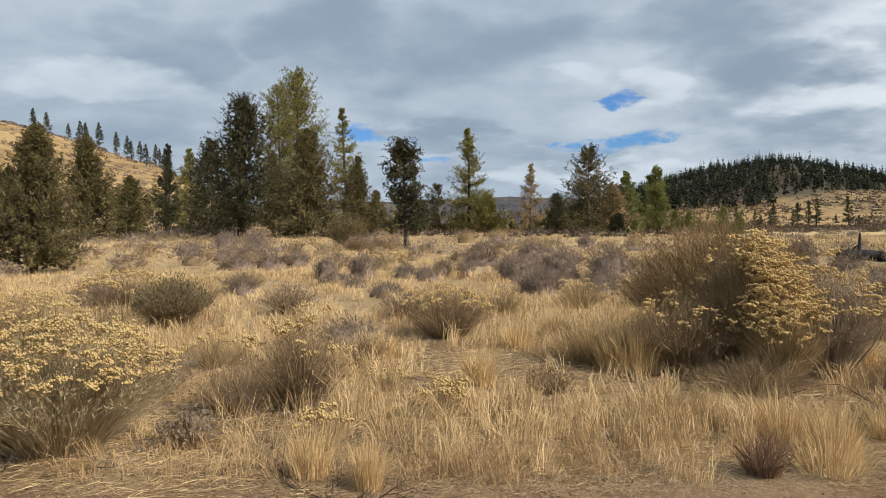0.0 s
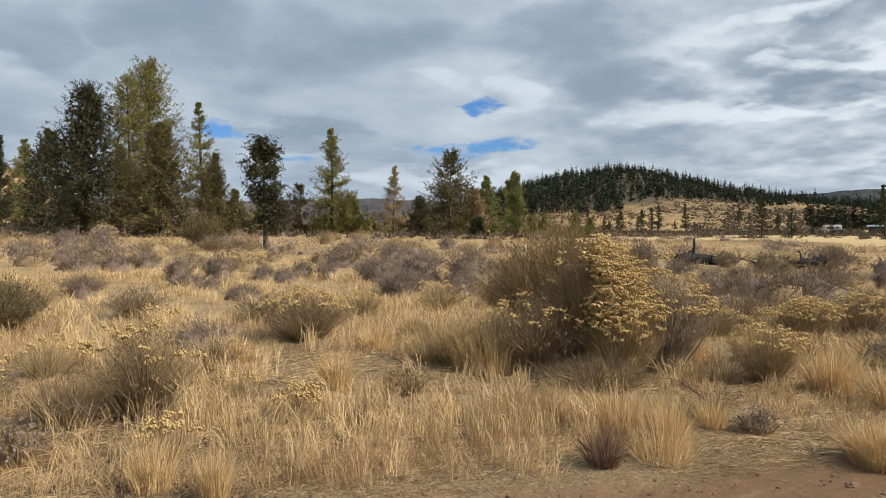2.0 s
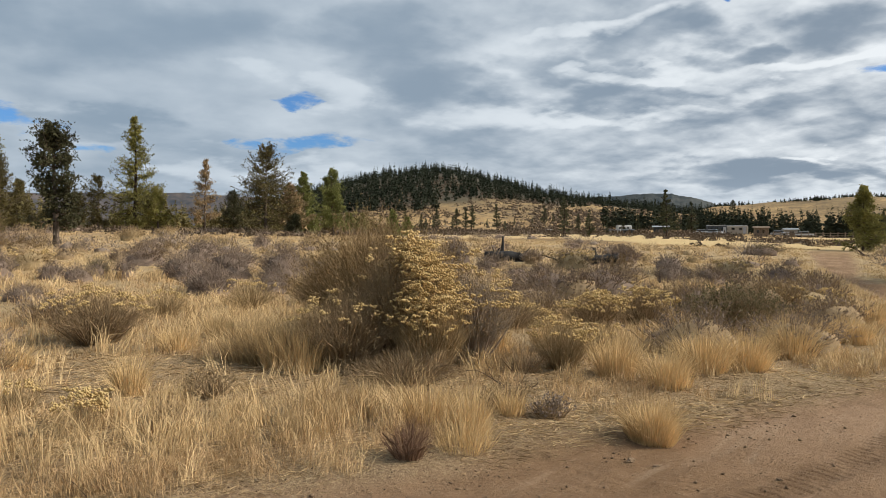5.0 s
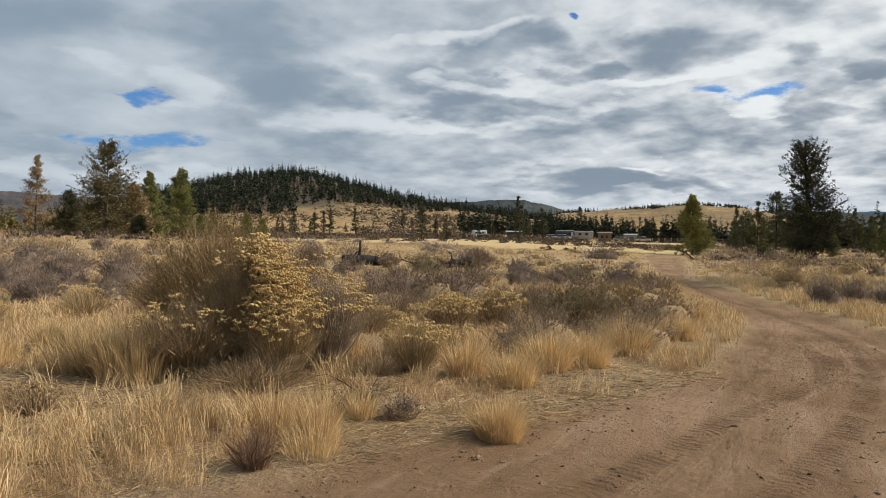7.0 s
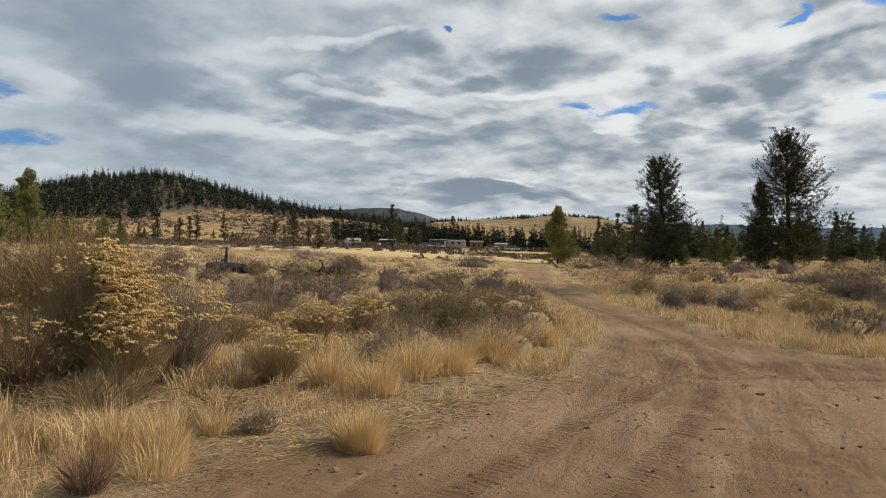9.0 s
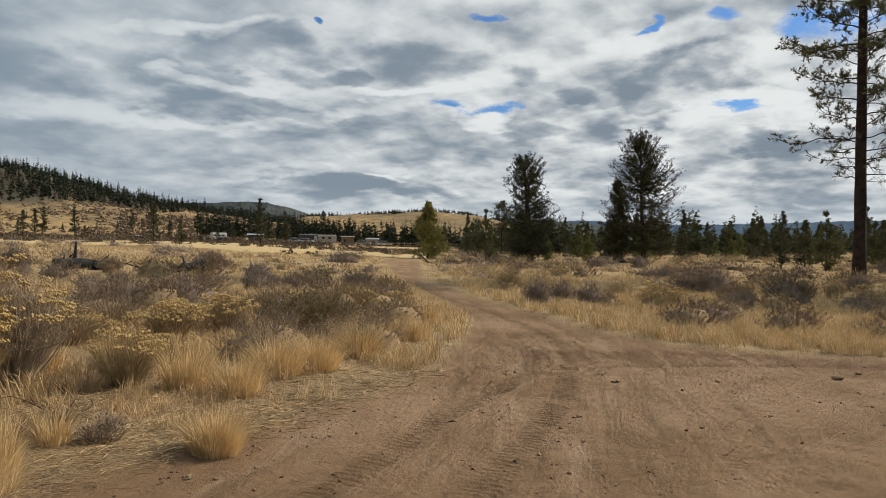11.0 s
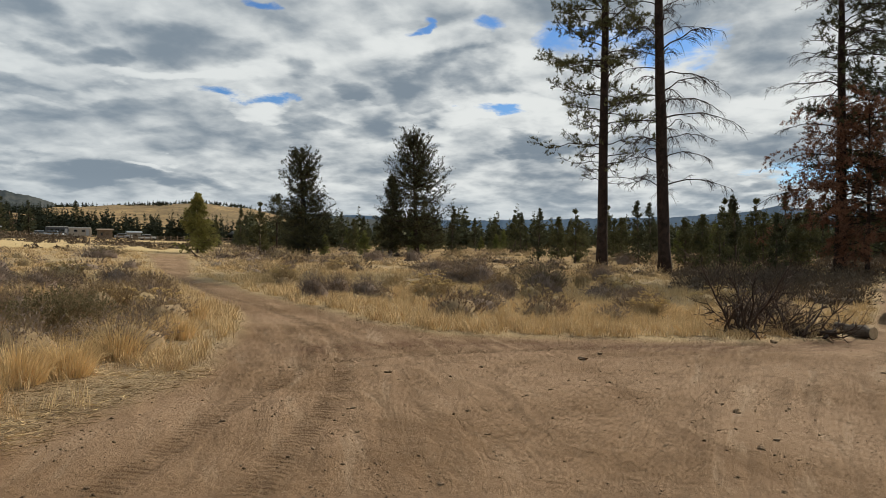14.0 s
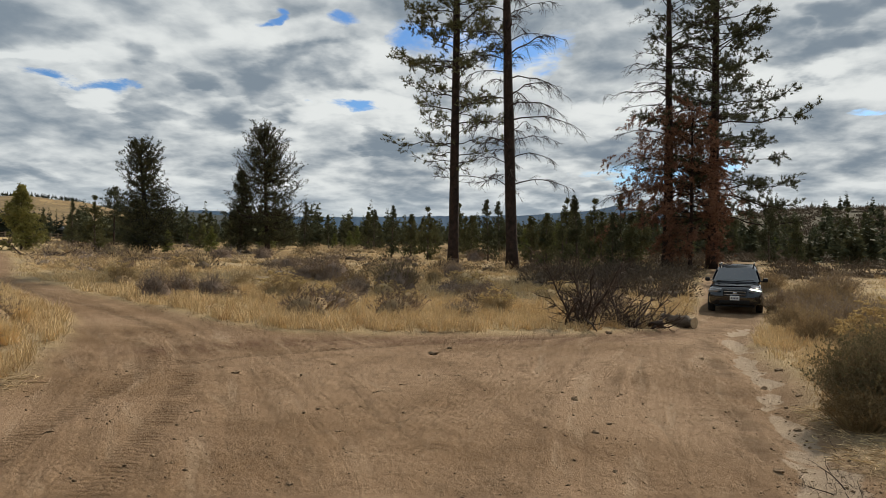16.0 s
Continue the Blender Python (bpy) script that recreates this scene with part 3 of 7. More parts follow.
# ---------- ground ----------
def make_ground():
    az = np.concatenate([np.arange(-42, 28, 0.5), np.arange(28, 122, 0.27), np.arange(122, 318, 4.0)])
    rr = np.concatenate([[0.0, 0.6, 1.2, 1.8, 2.3, 2.7, 3.0], 3.2 * 1.0105 ** np.arange(0, 285), 3.2 * 1.0105 ** 285 * 1.06 ** np.arange(0, 76)])
    rr = rr[rr < 4800]
    a, r = np.meshgrid(np.radians(az), rr)
    x, y = r * np.sin(a), r * np.cos(a)
    z = fine_z(x, y)
    n, m = len(az), len(rr)
    i, j = np.meshgrid(np.arange(m - 1), np.arange(n), indexing="ij")
    p, q = i * n + j, i * n + (j + 1) % n
    f = np.stack([p, p + n, q + n, q], -1).reshape(-1, 4)
    me = mesh_from("ground", np.stack([x, y, z], -1).reshape(-1, 3), f)
    h = hill_height(x, y)
    patch = fbm(x * 0.016, y * 0.016, 77, 4)
    deg = np.degrees(a)
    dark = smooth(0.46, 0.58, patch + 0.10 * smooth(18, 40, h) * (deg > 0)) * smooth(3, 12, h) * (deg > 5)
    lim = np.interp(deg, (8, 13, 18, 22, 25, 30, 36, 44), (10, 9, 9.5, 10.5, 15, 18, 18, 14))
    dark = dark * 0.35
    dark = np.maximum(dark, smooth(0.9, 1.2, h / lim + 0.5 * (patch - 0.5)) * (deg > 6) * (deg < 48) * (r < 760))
    # shade of the gully and right hillside, put into the ground colour
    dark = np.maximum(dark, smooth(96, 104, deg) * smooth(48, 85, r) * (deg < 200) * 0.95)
    dark = np.maximum(dark, (0.10 + 0.35 * smooth(0.5, 0.65, patch)) * smooth(600, 760, r) * (deg > 38) * (deg < 66) * (r < 1500))
    rill = np.exp(-((polyline_distance(x, y, RILL) + 0.35 * (fbm(x * 2, y * 2, 41, 2) - 0.5)) / np.interp(x, (6.5, 8.5, 13, 18), (0.30, 0.17, 0.15, 0.22))) ** 2)
    rill = rill * (0.6 + 0.4 * smooth(0.4, 0.6, fbm(x * 1.5, y * 1.5, 43, 2)))
    (off, run), (off2, run2), (off3, run3) = (lane(x, y, line) for line in (LEFT_TRACK, RIGHT_TRACK, TREAD))
    for line in (TREAD_INNER, TREAD_CROSS):
        o, q = lane(x, y, line)
        off3, run3 = np.where(np.abs(o) < np.abs(off3), o, off3), np.where(np.abs(o) < np.abs(off3), q, run3)
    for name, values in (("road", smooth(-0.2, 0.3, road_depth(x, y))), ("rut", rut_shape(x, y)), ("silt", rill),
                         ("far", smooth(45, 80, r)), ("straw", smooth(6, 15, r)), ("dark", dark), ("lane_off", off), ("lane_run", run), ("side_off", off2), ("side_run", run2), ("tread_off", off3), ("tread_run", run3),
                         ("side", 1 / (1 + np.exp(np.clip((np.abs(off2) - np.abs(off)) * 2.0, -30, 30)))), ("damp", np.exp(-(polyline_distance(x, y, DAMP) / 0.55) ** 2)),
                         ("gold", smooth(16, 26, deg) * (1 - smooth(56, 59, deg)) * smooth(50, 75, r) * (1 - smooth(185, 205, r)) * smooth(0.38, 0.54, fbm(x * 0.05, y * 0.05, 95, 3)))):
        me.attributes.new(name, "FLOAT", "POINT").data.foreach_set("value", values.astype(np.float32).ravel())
    me.materials.append(SOIL)
    me.shade_smooth()
    tagged(new("ground", me), "dry brown soil and straw meadow with a rutted dirt road junction", "ground", kind="structure")


make_ground()


def ridge(name, radius, azs, els, label, material, seed, rough):
    """A far range of hills as a backdrop."""
    az = np.arange(azs[0], azs[-1], 0.1)
    el = np.interp(az, azs, els)
    el = el + rough * (fbm(az * 1.2, az * 0, seed, 4) - 0.5) + 0.3 * rough * (vnoise(az * 9, az * 0, seed + 5) - 0.5)
    top = 1.6 + radius * np.tan(np.radians(el))
    x, y = np.sin(np.radians(az)), np.cos(np.radians(az))
    steps = np.linspace(0, 1, 7)
    v = []
    for s in steps:
        rad = radius * (0.9 + 0.1 * s) + radius * 0.012 * (fbm(az * 0.8, az * 0 + 3 * s, seed + 9, 3) - 0.5)
        v.append(np.stack([rad * x, rad * y, -5 + (top + 5) * s ** 0.8], -1))
    n = len(az)
    i, j = np.meshgrid(np.arange(len(steps) - 1), np.arange(n - 1), indexing="ij")
    p = i * n + j
    ob = piece(name, (np.concatenate(v), np.stack([p, p + 1, p + n + 1, p + n], -1).reshape(-1, 4)), material)
    tagged(ob, label, "hills", kind="structure")


# bluish ridge colours: the haze of distance is painted in, strongest on RANGE
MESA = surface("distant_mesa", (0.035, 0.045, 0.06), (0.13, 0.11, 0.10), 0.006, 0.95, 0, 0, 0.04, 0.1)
RANGE = surface("far_range_haze_blue", (0.045, 0.085, 0.14), (0.075, 0.12, 0.18), 0.003, 0.95, 0, 0, 0.02, 0.1)
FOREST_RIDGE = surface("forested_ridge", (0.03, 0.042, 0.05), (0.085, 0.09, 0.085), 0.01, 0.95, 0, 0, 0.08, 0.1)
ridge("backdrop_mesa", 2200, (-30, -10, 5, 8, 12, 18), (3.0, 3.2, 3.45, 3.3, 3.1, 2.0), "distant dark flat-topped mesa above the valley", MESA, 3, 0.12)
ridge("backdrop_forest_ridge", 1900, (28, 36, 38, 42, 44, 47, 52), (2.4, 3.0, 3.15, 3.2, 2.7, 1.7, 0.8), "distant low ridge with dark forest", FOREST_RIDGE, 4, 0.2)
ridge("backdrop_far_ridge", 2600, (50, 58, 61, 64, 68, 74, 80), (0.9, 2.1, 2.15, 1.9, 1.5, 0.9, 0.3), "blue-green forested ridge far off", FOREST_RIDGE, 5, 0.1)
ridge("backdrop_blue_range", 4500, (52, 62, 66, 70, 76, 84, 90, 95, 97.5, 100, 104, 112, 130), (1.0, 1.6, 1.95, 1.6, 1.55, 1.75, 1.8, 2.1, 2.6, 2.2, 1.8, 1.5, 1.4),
      "far haze-blue mountain range on the horizon", RANGE, 6, 0.15)


# ---------- trees ----------
def ball():
    bm = bmesh.new()
    bmesh.ops.create_icosphere(bm, subdivisions=1, radius=1.0)
    v = np.array([p.co[:] for p in bm.verts])
    f = np.array([[p.index for p in q.verts] for q in bm.faces])
    bm.free()
    return v, f


BALL = ball()


def thing(name, at, label, category, group="", size=1.0):
    ob = new(name)
    ob.empty_display_size = 0.3
    ob.matrix_basis = at
    ob.scale = (size, size, size)
    return tagged(ob, label, category, group)


def turned(n, elevation):
    """n unit ways at random bearings, at the elevations given (radians)."""
    b = rng.uniform(0, 2 * np.pi, n)
    return np.stack([np.cos(b) * np.cos(elevation), np.sin(b) * np.cos(elevation), np.sin(elevation)], -1)


def trunk_line(h, bend, n=12, lean=(0, 0)):
    t = np.linspace(0, 1, n)
    ph = rng.uniform(0, 6, 2)
    x = bend * h * (np.sin(t * 3.1 + ph[0]) - math.sin(ph[0])) + lean[0] * h * t
    y = bend * h * (np.sin(t * 2.7 + ph[1]) - math.sin(ph[1])) + lean[1] * h * t
    return np.stack([x, y, h * t], -1)


def along(line, u):
    k = np.clip(u, 0, 1) * (len(line) - 1)
    i = np.minimum(k.astype(int), len(line) - 2)
    return line[i] + (line[i + 1] - line[i]) * (k - i)[:, None]


def grow(h, trunk_r, low, spread, limbs, rise, profile, twigs, tuft, leaf_w, leaf_n, tuft_n=2, bend=0.012, lean=(0, 0), bare_low=0, gap=0.0, sides=9, one_side=0.0, droop=0.0,
         close=False, clump=0.16, core=0.15):
    """Wood and foliage of one tree: (wood points, faces), (leaf points, faces).
    low: where the crown starts; rise: limb elevation at the crown's foot and top in degrees."""
    line = trunk_line(h, bend, 14, lean)
    t = np.linspace(0, 1, 14)
    rad = trunk_r * (1 - t) ** 0.8 + 0.012 * h * 0.1
    rad[0] *= 1.35
    down = line.copy()
    down[0, 2] -= 0.35
    wood = [tube(down, rad, sides, 0.05)]
    u = rng.uniform(0, 1, limbs) ** 0.9
    if gap:
        u = u[vnoise(u * 9, u * 0 + rng.uniform(0, 99), 3) > gap]
    limbs = len(u)
    z = low + (0.985 - low) * u
    start = along(line, z)
    ln = spread * np.interp(u, *profile) * rng.uniform(0.55, 1.1, limbs)
    el = np.radians(rise[0] + (rise[1] - rise[0]) * u + rng.normal(0, 9, limbs))
    way = turned(limbs, el)
    if one_side:
        ln = ln * (1 + one_side * way[:, 0])
    bow = ln * rng.uniform(0.05, 0.18, limbs)
    p1 = start + way * (ln * 0.5)[:, None] - np.array([0, 0, 1.0]) * (bow * (1 + droop))[:, None]
    p2 = start + way * ln[:, None] + np.array([0, 0, 1.0]) * (bow * (0.6 - 2 * droop))[:, None]
    lr = np.clip(0.011 * ln + 0.008, 0.012, trunk_r * 0.4)
    wood.append(tubes3(start, p1, p2, lr, lr * 0.65, lr * 0.25))
    # side twigs
    n = limbs * twigs
    k = np.repeat(np.arange(limbs), twigs)
    s = rng.uniform(0.25, 1.0, n)
    base = np.where((s < 0.5)[:, None], start[k] + (p1 - start)[k] * (2 * s)[:, None], p1[k] + (p2 - p1)[k] * (2 * s - 1)[:, None])
    tw = unit(way[k] + 0.75 * rng.normal(size=(n, 3)) + np.array([0, 0, 0.15 - droop]))
    tl = (0.12 + 0.28 * ln[k] * (1.15 - s)) * rng.uniform(0.5, 1.2, n)
    q1 = base + tw * (tl * 0.5)[:, None]
    q2 = base + tw * tl[:, None] + np.array([0, 0, 0.12]) * tl[:, None]
    tr = np.clip(lr[k] * 0.35, 0.006, 0.03)
    wood.append(tubes3(base, q1, q2, tr, tr * 0.7, tr * 0.4) if close else ribbons(base, q1, q2, tr, tr * 0.8))
    # dense inner foliage close to the limbs
    g = np.repeat(np.flatnonzero(rng.random(limbs) > bare_low * (1 - u)), 7)
    at = start[g] + (p1 - start)[g] * rng.uniform(0.3, 1.5, len(g))[:, None] + rng.normal(0, 0.5 * core, (len(g), 3)) * (0.1 + ln[g])[:, None]
    inner = sprays(at, unit(way[g] + rng.normal(0, 0.6, (len(g), 3))), 3, core * (0.2 + 0.8 * ln[g]), core * 0.5, 0.7, True)
    # foliage on the twigs
    keep = rng.random(n) > bare_low * (1 - u[k])
    if not tuft_n:
        return wood[0], joined(*wood[1:]), None
    k = np.repeat(np.flatnonzero(keep), tuft_n)
    m = rng.uniform(0.3, 1.08, len(k))[:, None]
    pts = np.concatenate([(base[k] + (q2 - base)[k] * m), p2]) + 0.0
    ways = np.concatenate([tw[k], way])
    small = 1 - 0.5 * np.concatenate([u[k // twigs], u])
    shift = rng.normal(size=pts.shape) * clump * np.array([1, 1, 0.6]) * small[:, None]
    ways = unit(ways + 0.8 * unit(shift) + np.array([0, 0, 0.45]))
    return wood[0], joined(*wood[1:]), joined(sprays(pts + shift, ways, leaf_n, tuft * small * rng.uniform(0.7, 1.2, len(pts)), leaf_w, 0.8, True), inner)


CONE = ((0, 0.12, 0.4, 0.7, 1.0), (0.75, 1.0, 0.8, 0.48, 0.10))
OVAL = ((0, 0.2, 0.5, 0.8, 1.0), (0.7, 1.0, 0.95, 0.62, 0.22))
TALL = ((0, 0.1, 0.5, 0.85, 1.0), (0.55, 0.9, 1.0, 0.65, 0.18))
JUN = ((0, 0.1, 0.35, 0.7, 1.0), (0.85, 1.0, 0.9, 0.58, 0.14))


def tree(name, az, r, made, bark, leaf, label, category, group="", sink=0.05, turn=0.0, z_extra=0.0):
    x, y = spot(az, r)
    ob = thing(name, pose(x, y, float(fine_z(x, y)) - sink + z_extra, 0, 0, turn), label, category, group)
    piece("trunk", made[0], bark, ob, soft=True)
    tagged(piece("branchwork", made[1], bark, ob), kind="stuff")
    if made[2] is not None:
        piece("crown", made[2], leaf, ob)
    return ob


def pine(h, spread, low=0.3, limbs=90, **kw):
    o = dict(trunk_r=h * 0.016, rise=(-8, 50), profile=TALL, twigs=11, tuft=0.27, leaf_w=0.030, leaf_n=4, tuft_n=3, clump=0.12)
    o.update(kw)
    return grow(h=h, low=low, spread=spread, limbs=limbs, **o)


def juniper(h, spread, low=0.1, limbs=150, **kw):
    o = dict(trunk_r=h * 0.026, rise=(15, 62), profile=JUN, twigs=10, tuft=0.21, leaf_w=0.032, leaf_n=4, tuft_n=3, bend=0.02, clump=0.13, core=0.19)
    o.update(kw)
    return grow(h=h, low=low, spread=spread, limbs=limbs, **o)


def make_north_trees():
    g = "trees on the grassy rise"

    def j(az, r, h, s, low, limbs, leaf, label, bark=BARK_GREY, **kw):
        tree("juniper_tree", az, r, juniper(h, s, low, limbs, **kw), bark, leaf, label, "tree", g)

    def p(az, r, h, s, low, limbs, leaf, label, bark=BARK_GREY, **kw):
        tree("pine_tree", az, r, pine(h, s, low, limbs, **kw), bark, leaf, label, "tree", g)

    full = ((0, 0.22, 0.6, 0.85, 1.0), (0.65, 0.95, 1.0, 0.76, 0.28))
    lobed = ((0, 0.12, 0.3, 0.5, 0.7, 0.88, 1.0), (1.0, 1.14, 0.86, 0.80, 0.50, 0.34, 0.06))
    j(-29.2, 25.5, 4.5, 1.7, 0.04, 260, JUNIPER, "bushy olive-brown juniper standing in dry grass", leaf_w=0.014, tuft=0.12, leaf_n=6, twigs=13, clump=0.06, core=0.12, profile=lobed)
    j(-25.7, 62, 8.0, 2.9, 0.06, 210, JUNIPER, "dark green juniper below the grassy hill", profile=lobed)
    j(-23.2, 72, 5.6, 2.4, 0.06, 130, JUNIPER, "low olive juniper beside dark sagebrush", profile=lobed)
    j(-30.5, 60, 5.2, 2.4, 0.06, 110, JUNIPER, "rounded olive juniper behind other junipers")
    j(-20.6, 80, 9.4, 1.9, 0.1, 120, JUNIPER_DARK, "narrow dark juniper in a loose row", profile=lobed)
    p(-19.0, 84, 9.4, 2.4, 0.12, 120, PINE, "yellow-green young pine between dark junipers", profile=CONE)
    j(-17.3, 70, 9.0, 3.4, 0.08, 210, JUNIPER_DARK, "dark spreading juniper with low drooping boughs", rise=(-12, 50), profile=lobed)
    j(-15.4, 58, 10.6, 2.9, 0.14, 270, JUNIPER_DARK, "large dark juniper with a bare lower trunk", BARK, leaf_w=0.026, tuft=0.16, profile=full, rise=(-12, 55))
    p(-12.5, 84, 16.6, 2.9, 0.2, 150, PINE, "tall narrow ponderosa pine, pale yellow-green", gap=0.05, leaf_w=0.034, tuft=0.30, profile=full, rise=(-5, 50), clump=0.18)
    p(-11.0, 86, 18.3, 4.3, 0.18, 260, PINE, "tallest broad-crowned ponderosa pine, sunlit yellow-green", gap=0.05, leaf_w=0.034, tuft=0.30, profile=full, rise=(-5, 60), clump=0.18)
    j(-10.3, 66, 9.4, 3.8, 0.1, 250, JUNIPER, "broad brownish juniper with a forked trunk", profile=lobed, rise=(-5, 55))
    j(-13.0, 74, 8.0, 2.6, 0.12, 150, JUNIPER, "olive juniper crowded among taller pines", profile=lobed)
    p(-7.4, 84, 14.4, 2.9, 0.18, 150, PINE, "slender open pine with pale needles", leaf_w=0.026, profile=CONE, gap=0.1, rise=(-8, 45), clump=0.14)
    j(-6.6, 74, 7.8, 2.7, 0.08, 180, JUNIPER, "cone-shaped olive juniper beside taller pines", profile=CONE)
    j(-5.2, 80, 4.6, 2.0, 0.06, 90, JUNIPER, "small rounded juniper beside a cone-shaped one")
    j(-2.9, 39.5, 5.7, 1.45, 0.2, 110, JUNIPER_DARK, "lone slim juniper with bare lower twigs", leaf_w=0.022, tuft=0.15, leaf_n=6, profile=((0, 0.2, 0.45, 0.6, 0.85, 1.0), (0.8, 1.05, 0.75, 1.0, 0.75, 0.35)), gap=0.08, bend=0.012, clump=0.13, rise=(-5, 45))
    p(2.0, 98, 14.0, 3.9, 0.06, 210, PINE, "shapely cone-topped ponderosa pine, sunlit", BARK, gap=0.08, leaf_w=0.034, tuft=0.24, profile=CONE, rise=(-12, 45), clump=0.15)
    p(-0.4, 100, 6.4, 2.2, 0.1, 80, JUNIPER, "thin grey-green tree with sparse boughs", gap=0.2, leaf_w=0.03)
    p(-1.6, 104, 4.4, 2.0, 0.05, 70, JUNIPER, "low grey-green tree in rough brush", leaf_w=0.03)
    j(3.6, 96, 5.2, 2.5, 0.06, 120, PINE, "low yellow-green bushy conifer", leaf_w=0.036)
    p(6.8, 94, 8.8, 2.1, 0.12, 90, SAGE_DRY, "dying pale tree with thin foliage", leaf_w=0.024, profile=CONE, rise=(-10, 45))
    j(8.9, 104, 5.4, 2.6, 0.06, 100, JUNIPER_DARK, "dark rounded juniper behind paler trees", leaf_w=0.036)
    p(11.2, 82, 9.3, 3.7, 0.1, 170, JUNIPER, "broad open juniper with brown-tinged foliage", leaf_w=0.026, profile=((0, 0.2, 0.55, 0.8, 1.0), (0.75, 1.0, 0.9, 0.6, 0.25)), rise=(-14, 50), gap=0.08)
    j(13.0, 84, 5.4, 2.7, 0.05, 130, SAGE_DRY, "brownish bushy juniper beside a green pine", leaf_w=0.034)
    p(14.2, 86, 7.0, 2.2, 0.08, 130, PINE_YOUNG, "bright yellow-green young pine", leaf_w=0.032, profile=CONE)
    p(16.3, 76, 6.6, 1.6, 0.16, 120, PINE_YOUNG, "upright young pine with a bare stem foot", leaf_w=0.028, profile=((0, 0.2, 0.6, 0.85, 1.0), (0.75, 1.0, 0.8, 0.5, 0.2)))
    j(13.4, 74, 1.9, 1.1, 0.0, 60, JUNIPER_DARK, "small dark round juniper bush")
    for az, r, h in ((17.6, 80, 2.3), (18.5, 80, 2.3), (20.9, 78, 2.8), (22.0, 84, 2.2)):
        p(az, r, h, h * 0.32, 0.05, 50, PINE_YOUNG, "low young pine sapling, bright green", leaf_w=0.03, profile=CONE)


make_north_trees()


def big_pine(h, trunk_r, low, spread, limbs, profile, rise, droop, subs, twigs, hang=0.0, upturn=0.0, needles=0, leaf_l=0.16, leaf_w=0.008, bare=0.0, one_side=0.0, side_way=0.0, bend=0.004, lean=(0, 0), top=1.0):
    """A tall ponderosa: trunk, limbs that rise and droop with twigs in two orders, needle tufts on the twigs."""
    line = trunk_line(h, bend, 22, lean)
    t = np.linspace(0, 1, 22)
    down = line.copy()
    down[0, 2] -= 0.4
    rad = trunk_r * (1 - t) ** 0.75 + 0.015
    rad[0] *= 1.3
    trunk = tube(down, rad, 12, 0.05)
    up = np.array([0, 0, 1.0])
    sets, foot, mid, end, grade = [], [], [], [], []
    for i in range(limbs):
        u = (i + rng.uniform(0, 0.9)) / limbs * top
        z = low + (0.985 - low) * u
        b = i * 2.4 + rng.normal(0, 0.5)
        flat_way = np.array([math.cos(b), math.sin(b), 0.0])
        ln = spread * np.interp(u, *profile) * rng.uniform(0.6, 1.12) * (1 + one_side * math.cos(b - side_way))
        climb = math.tan(radians(rise[0] + (rise[1] - rise[0]) * u + rng.normal(0, 7)))
        q = np.linspace(0, 1, 7)
        pts = along(line, np.array([z])) + flat_way * (ln * q)[:, None] + up * (ln * (climb * q - droop * q ** 2 + upturn * q ** 4))[:, None]
        pts[1:-1] += rng.normal(0, 0.018 * ln, (5, 3))
        r0 = min(0.012 + 0.0085 * ln, trunk_r * 0.42)
        sets.append(tube(pts, r0 * (1 - 0.82 * q), 5, 0.05))
        n = max(3, int(subs * ln / spread + 0.5))
        s = rng.uniform(0.22, 1.0, n)
        base = along(pts, s)
        tangent = unit(along(pts, np.minimum(s + 0.08, 1)) - along(pts, s - 0.08))
        across = np.cross(tangent, up) * rng.choice([-1.0, 1.0], n)[:, None]
        d = unit(tangent * rng.uniform(0.3, 1.0, (n, 1)) + across * rng.uniform(0.2, 1.0, (n, 1)) + up * rng.normal(0.05 - hang * 0.6, 0.25, (n, 1)))
        tl = ln * (0.12 + 0.26 * (1.05 - s)) * rng.uniform(0.5, 1.2, n)
        foot.append(base)
        mid.append(base + d * (tl * 0.55)[:, None])
        end.append(base + d * tl[:, None] + up * (tl * (upturn * 0.5 - hang * 0.5))[:, None])
        grade.append(np.full(n, u))
    foot, mid, end, grade = (np.concatenate(v) for v in (foot, mid, end, grade))
    sets.append(tubes3(foot, mid, end, 0.017, 0.012, 0.006))
    k = np.repeat(np.arange(len(foot)), twigs)
    s = rng.uniform(0.15, 1.0, len(k))[:, None]
    base = np.where(s < 0.55, foot[k] + (mid - foot)[k] * s / 0.55, mid[k] + (end - mid)[k] * (s - 0.55) / 0.45)
    d = unit(unit(end - foot)[k] + 0.75 * rng.normal(size=(len(k), 3)) + up * (0.25 * upturn - hang * 1.1))
    tl = rng.uniform(0.12, 0.45, len(k))[:, None]
    tip = base + d * tl + up * (0.12 - 0.35 * hang) * tl
    sets.append(tubes3(base, base + d * tl * 0.5, tip, 0.0075, 0.006, 0.004))
    if not needles:
        return trunk, joined(*sets), None
    live = rng.random(len(k)) > np.clip(bare * (1 - grade[k] / 0.35), 0, 1)
    at = np.concatenate([tip[live], (base + (tip - base) * 0.6)[live]])
    aim = unit(np.concatenate([d[live], d[live]]) * 0.7 + up * 0.5)
    return trunk, joined(*sets), sprays(at, aim, needles, leaf_l, leaf_w, 0.75, True)


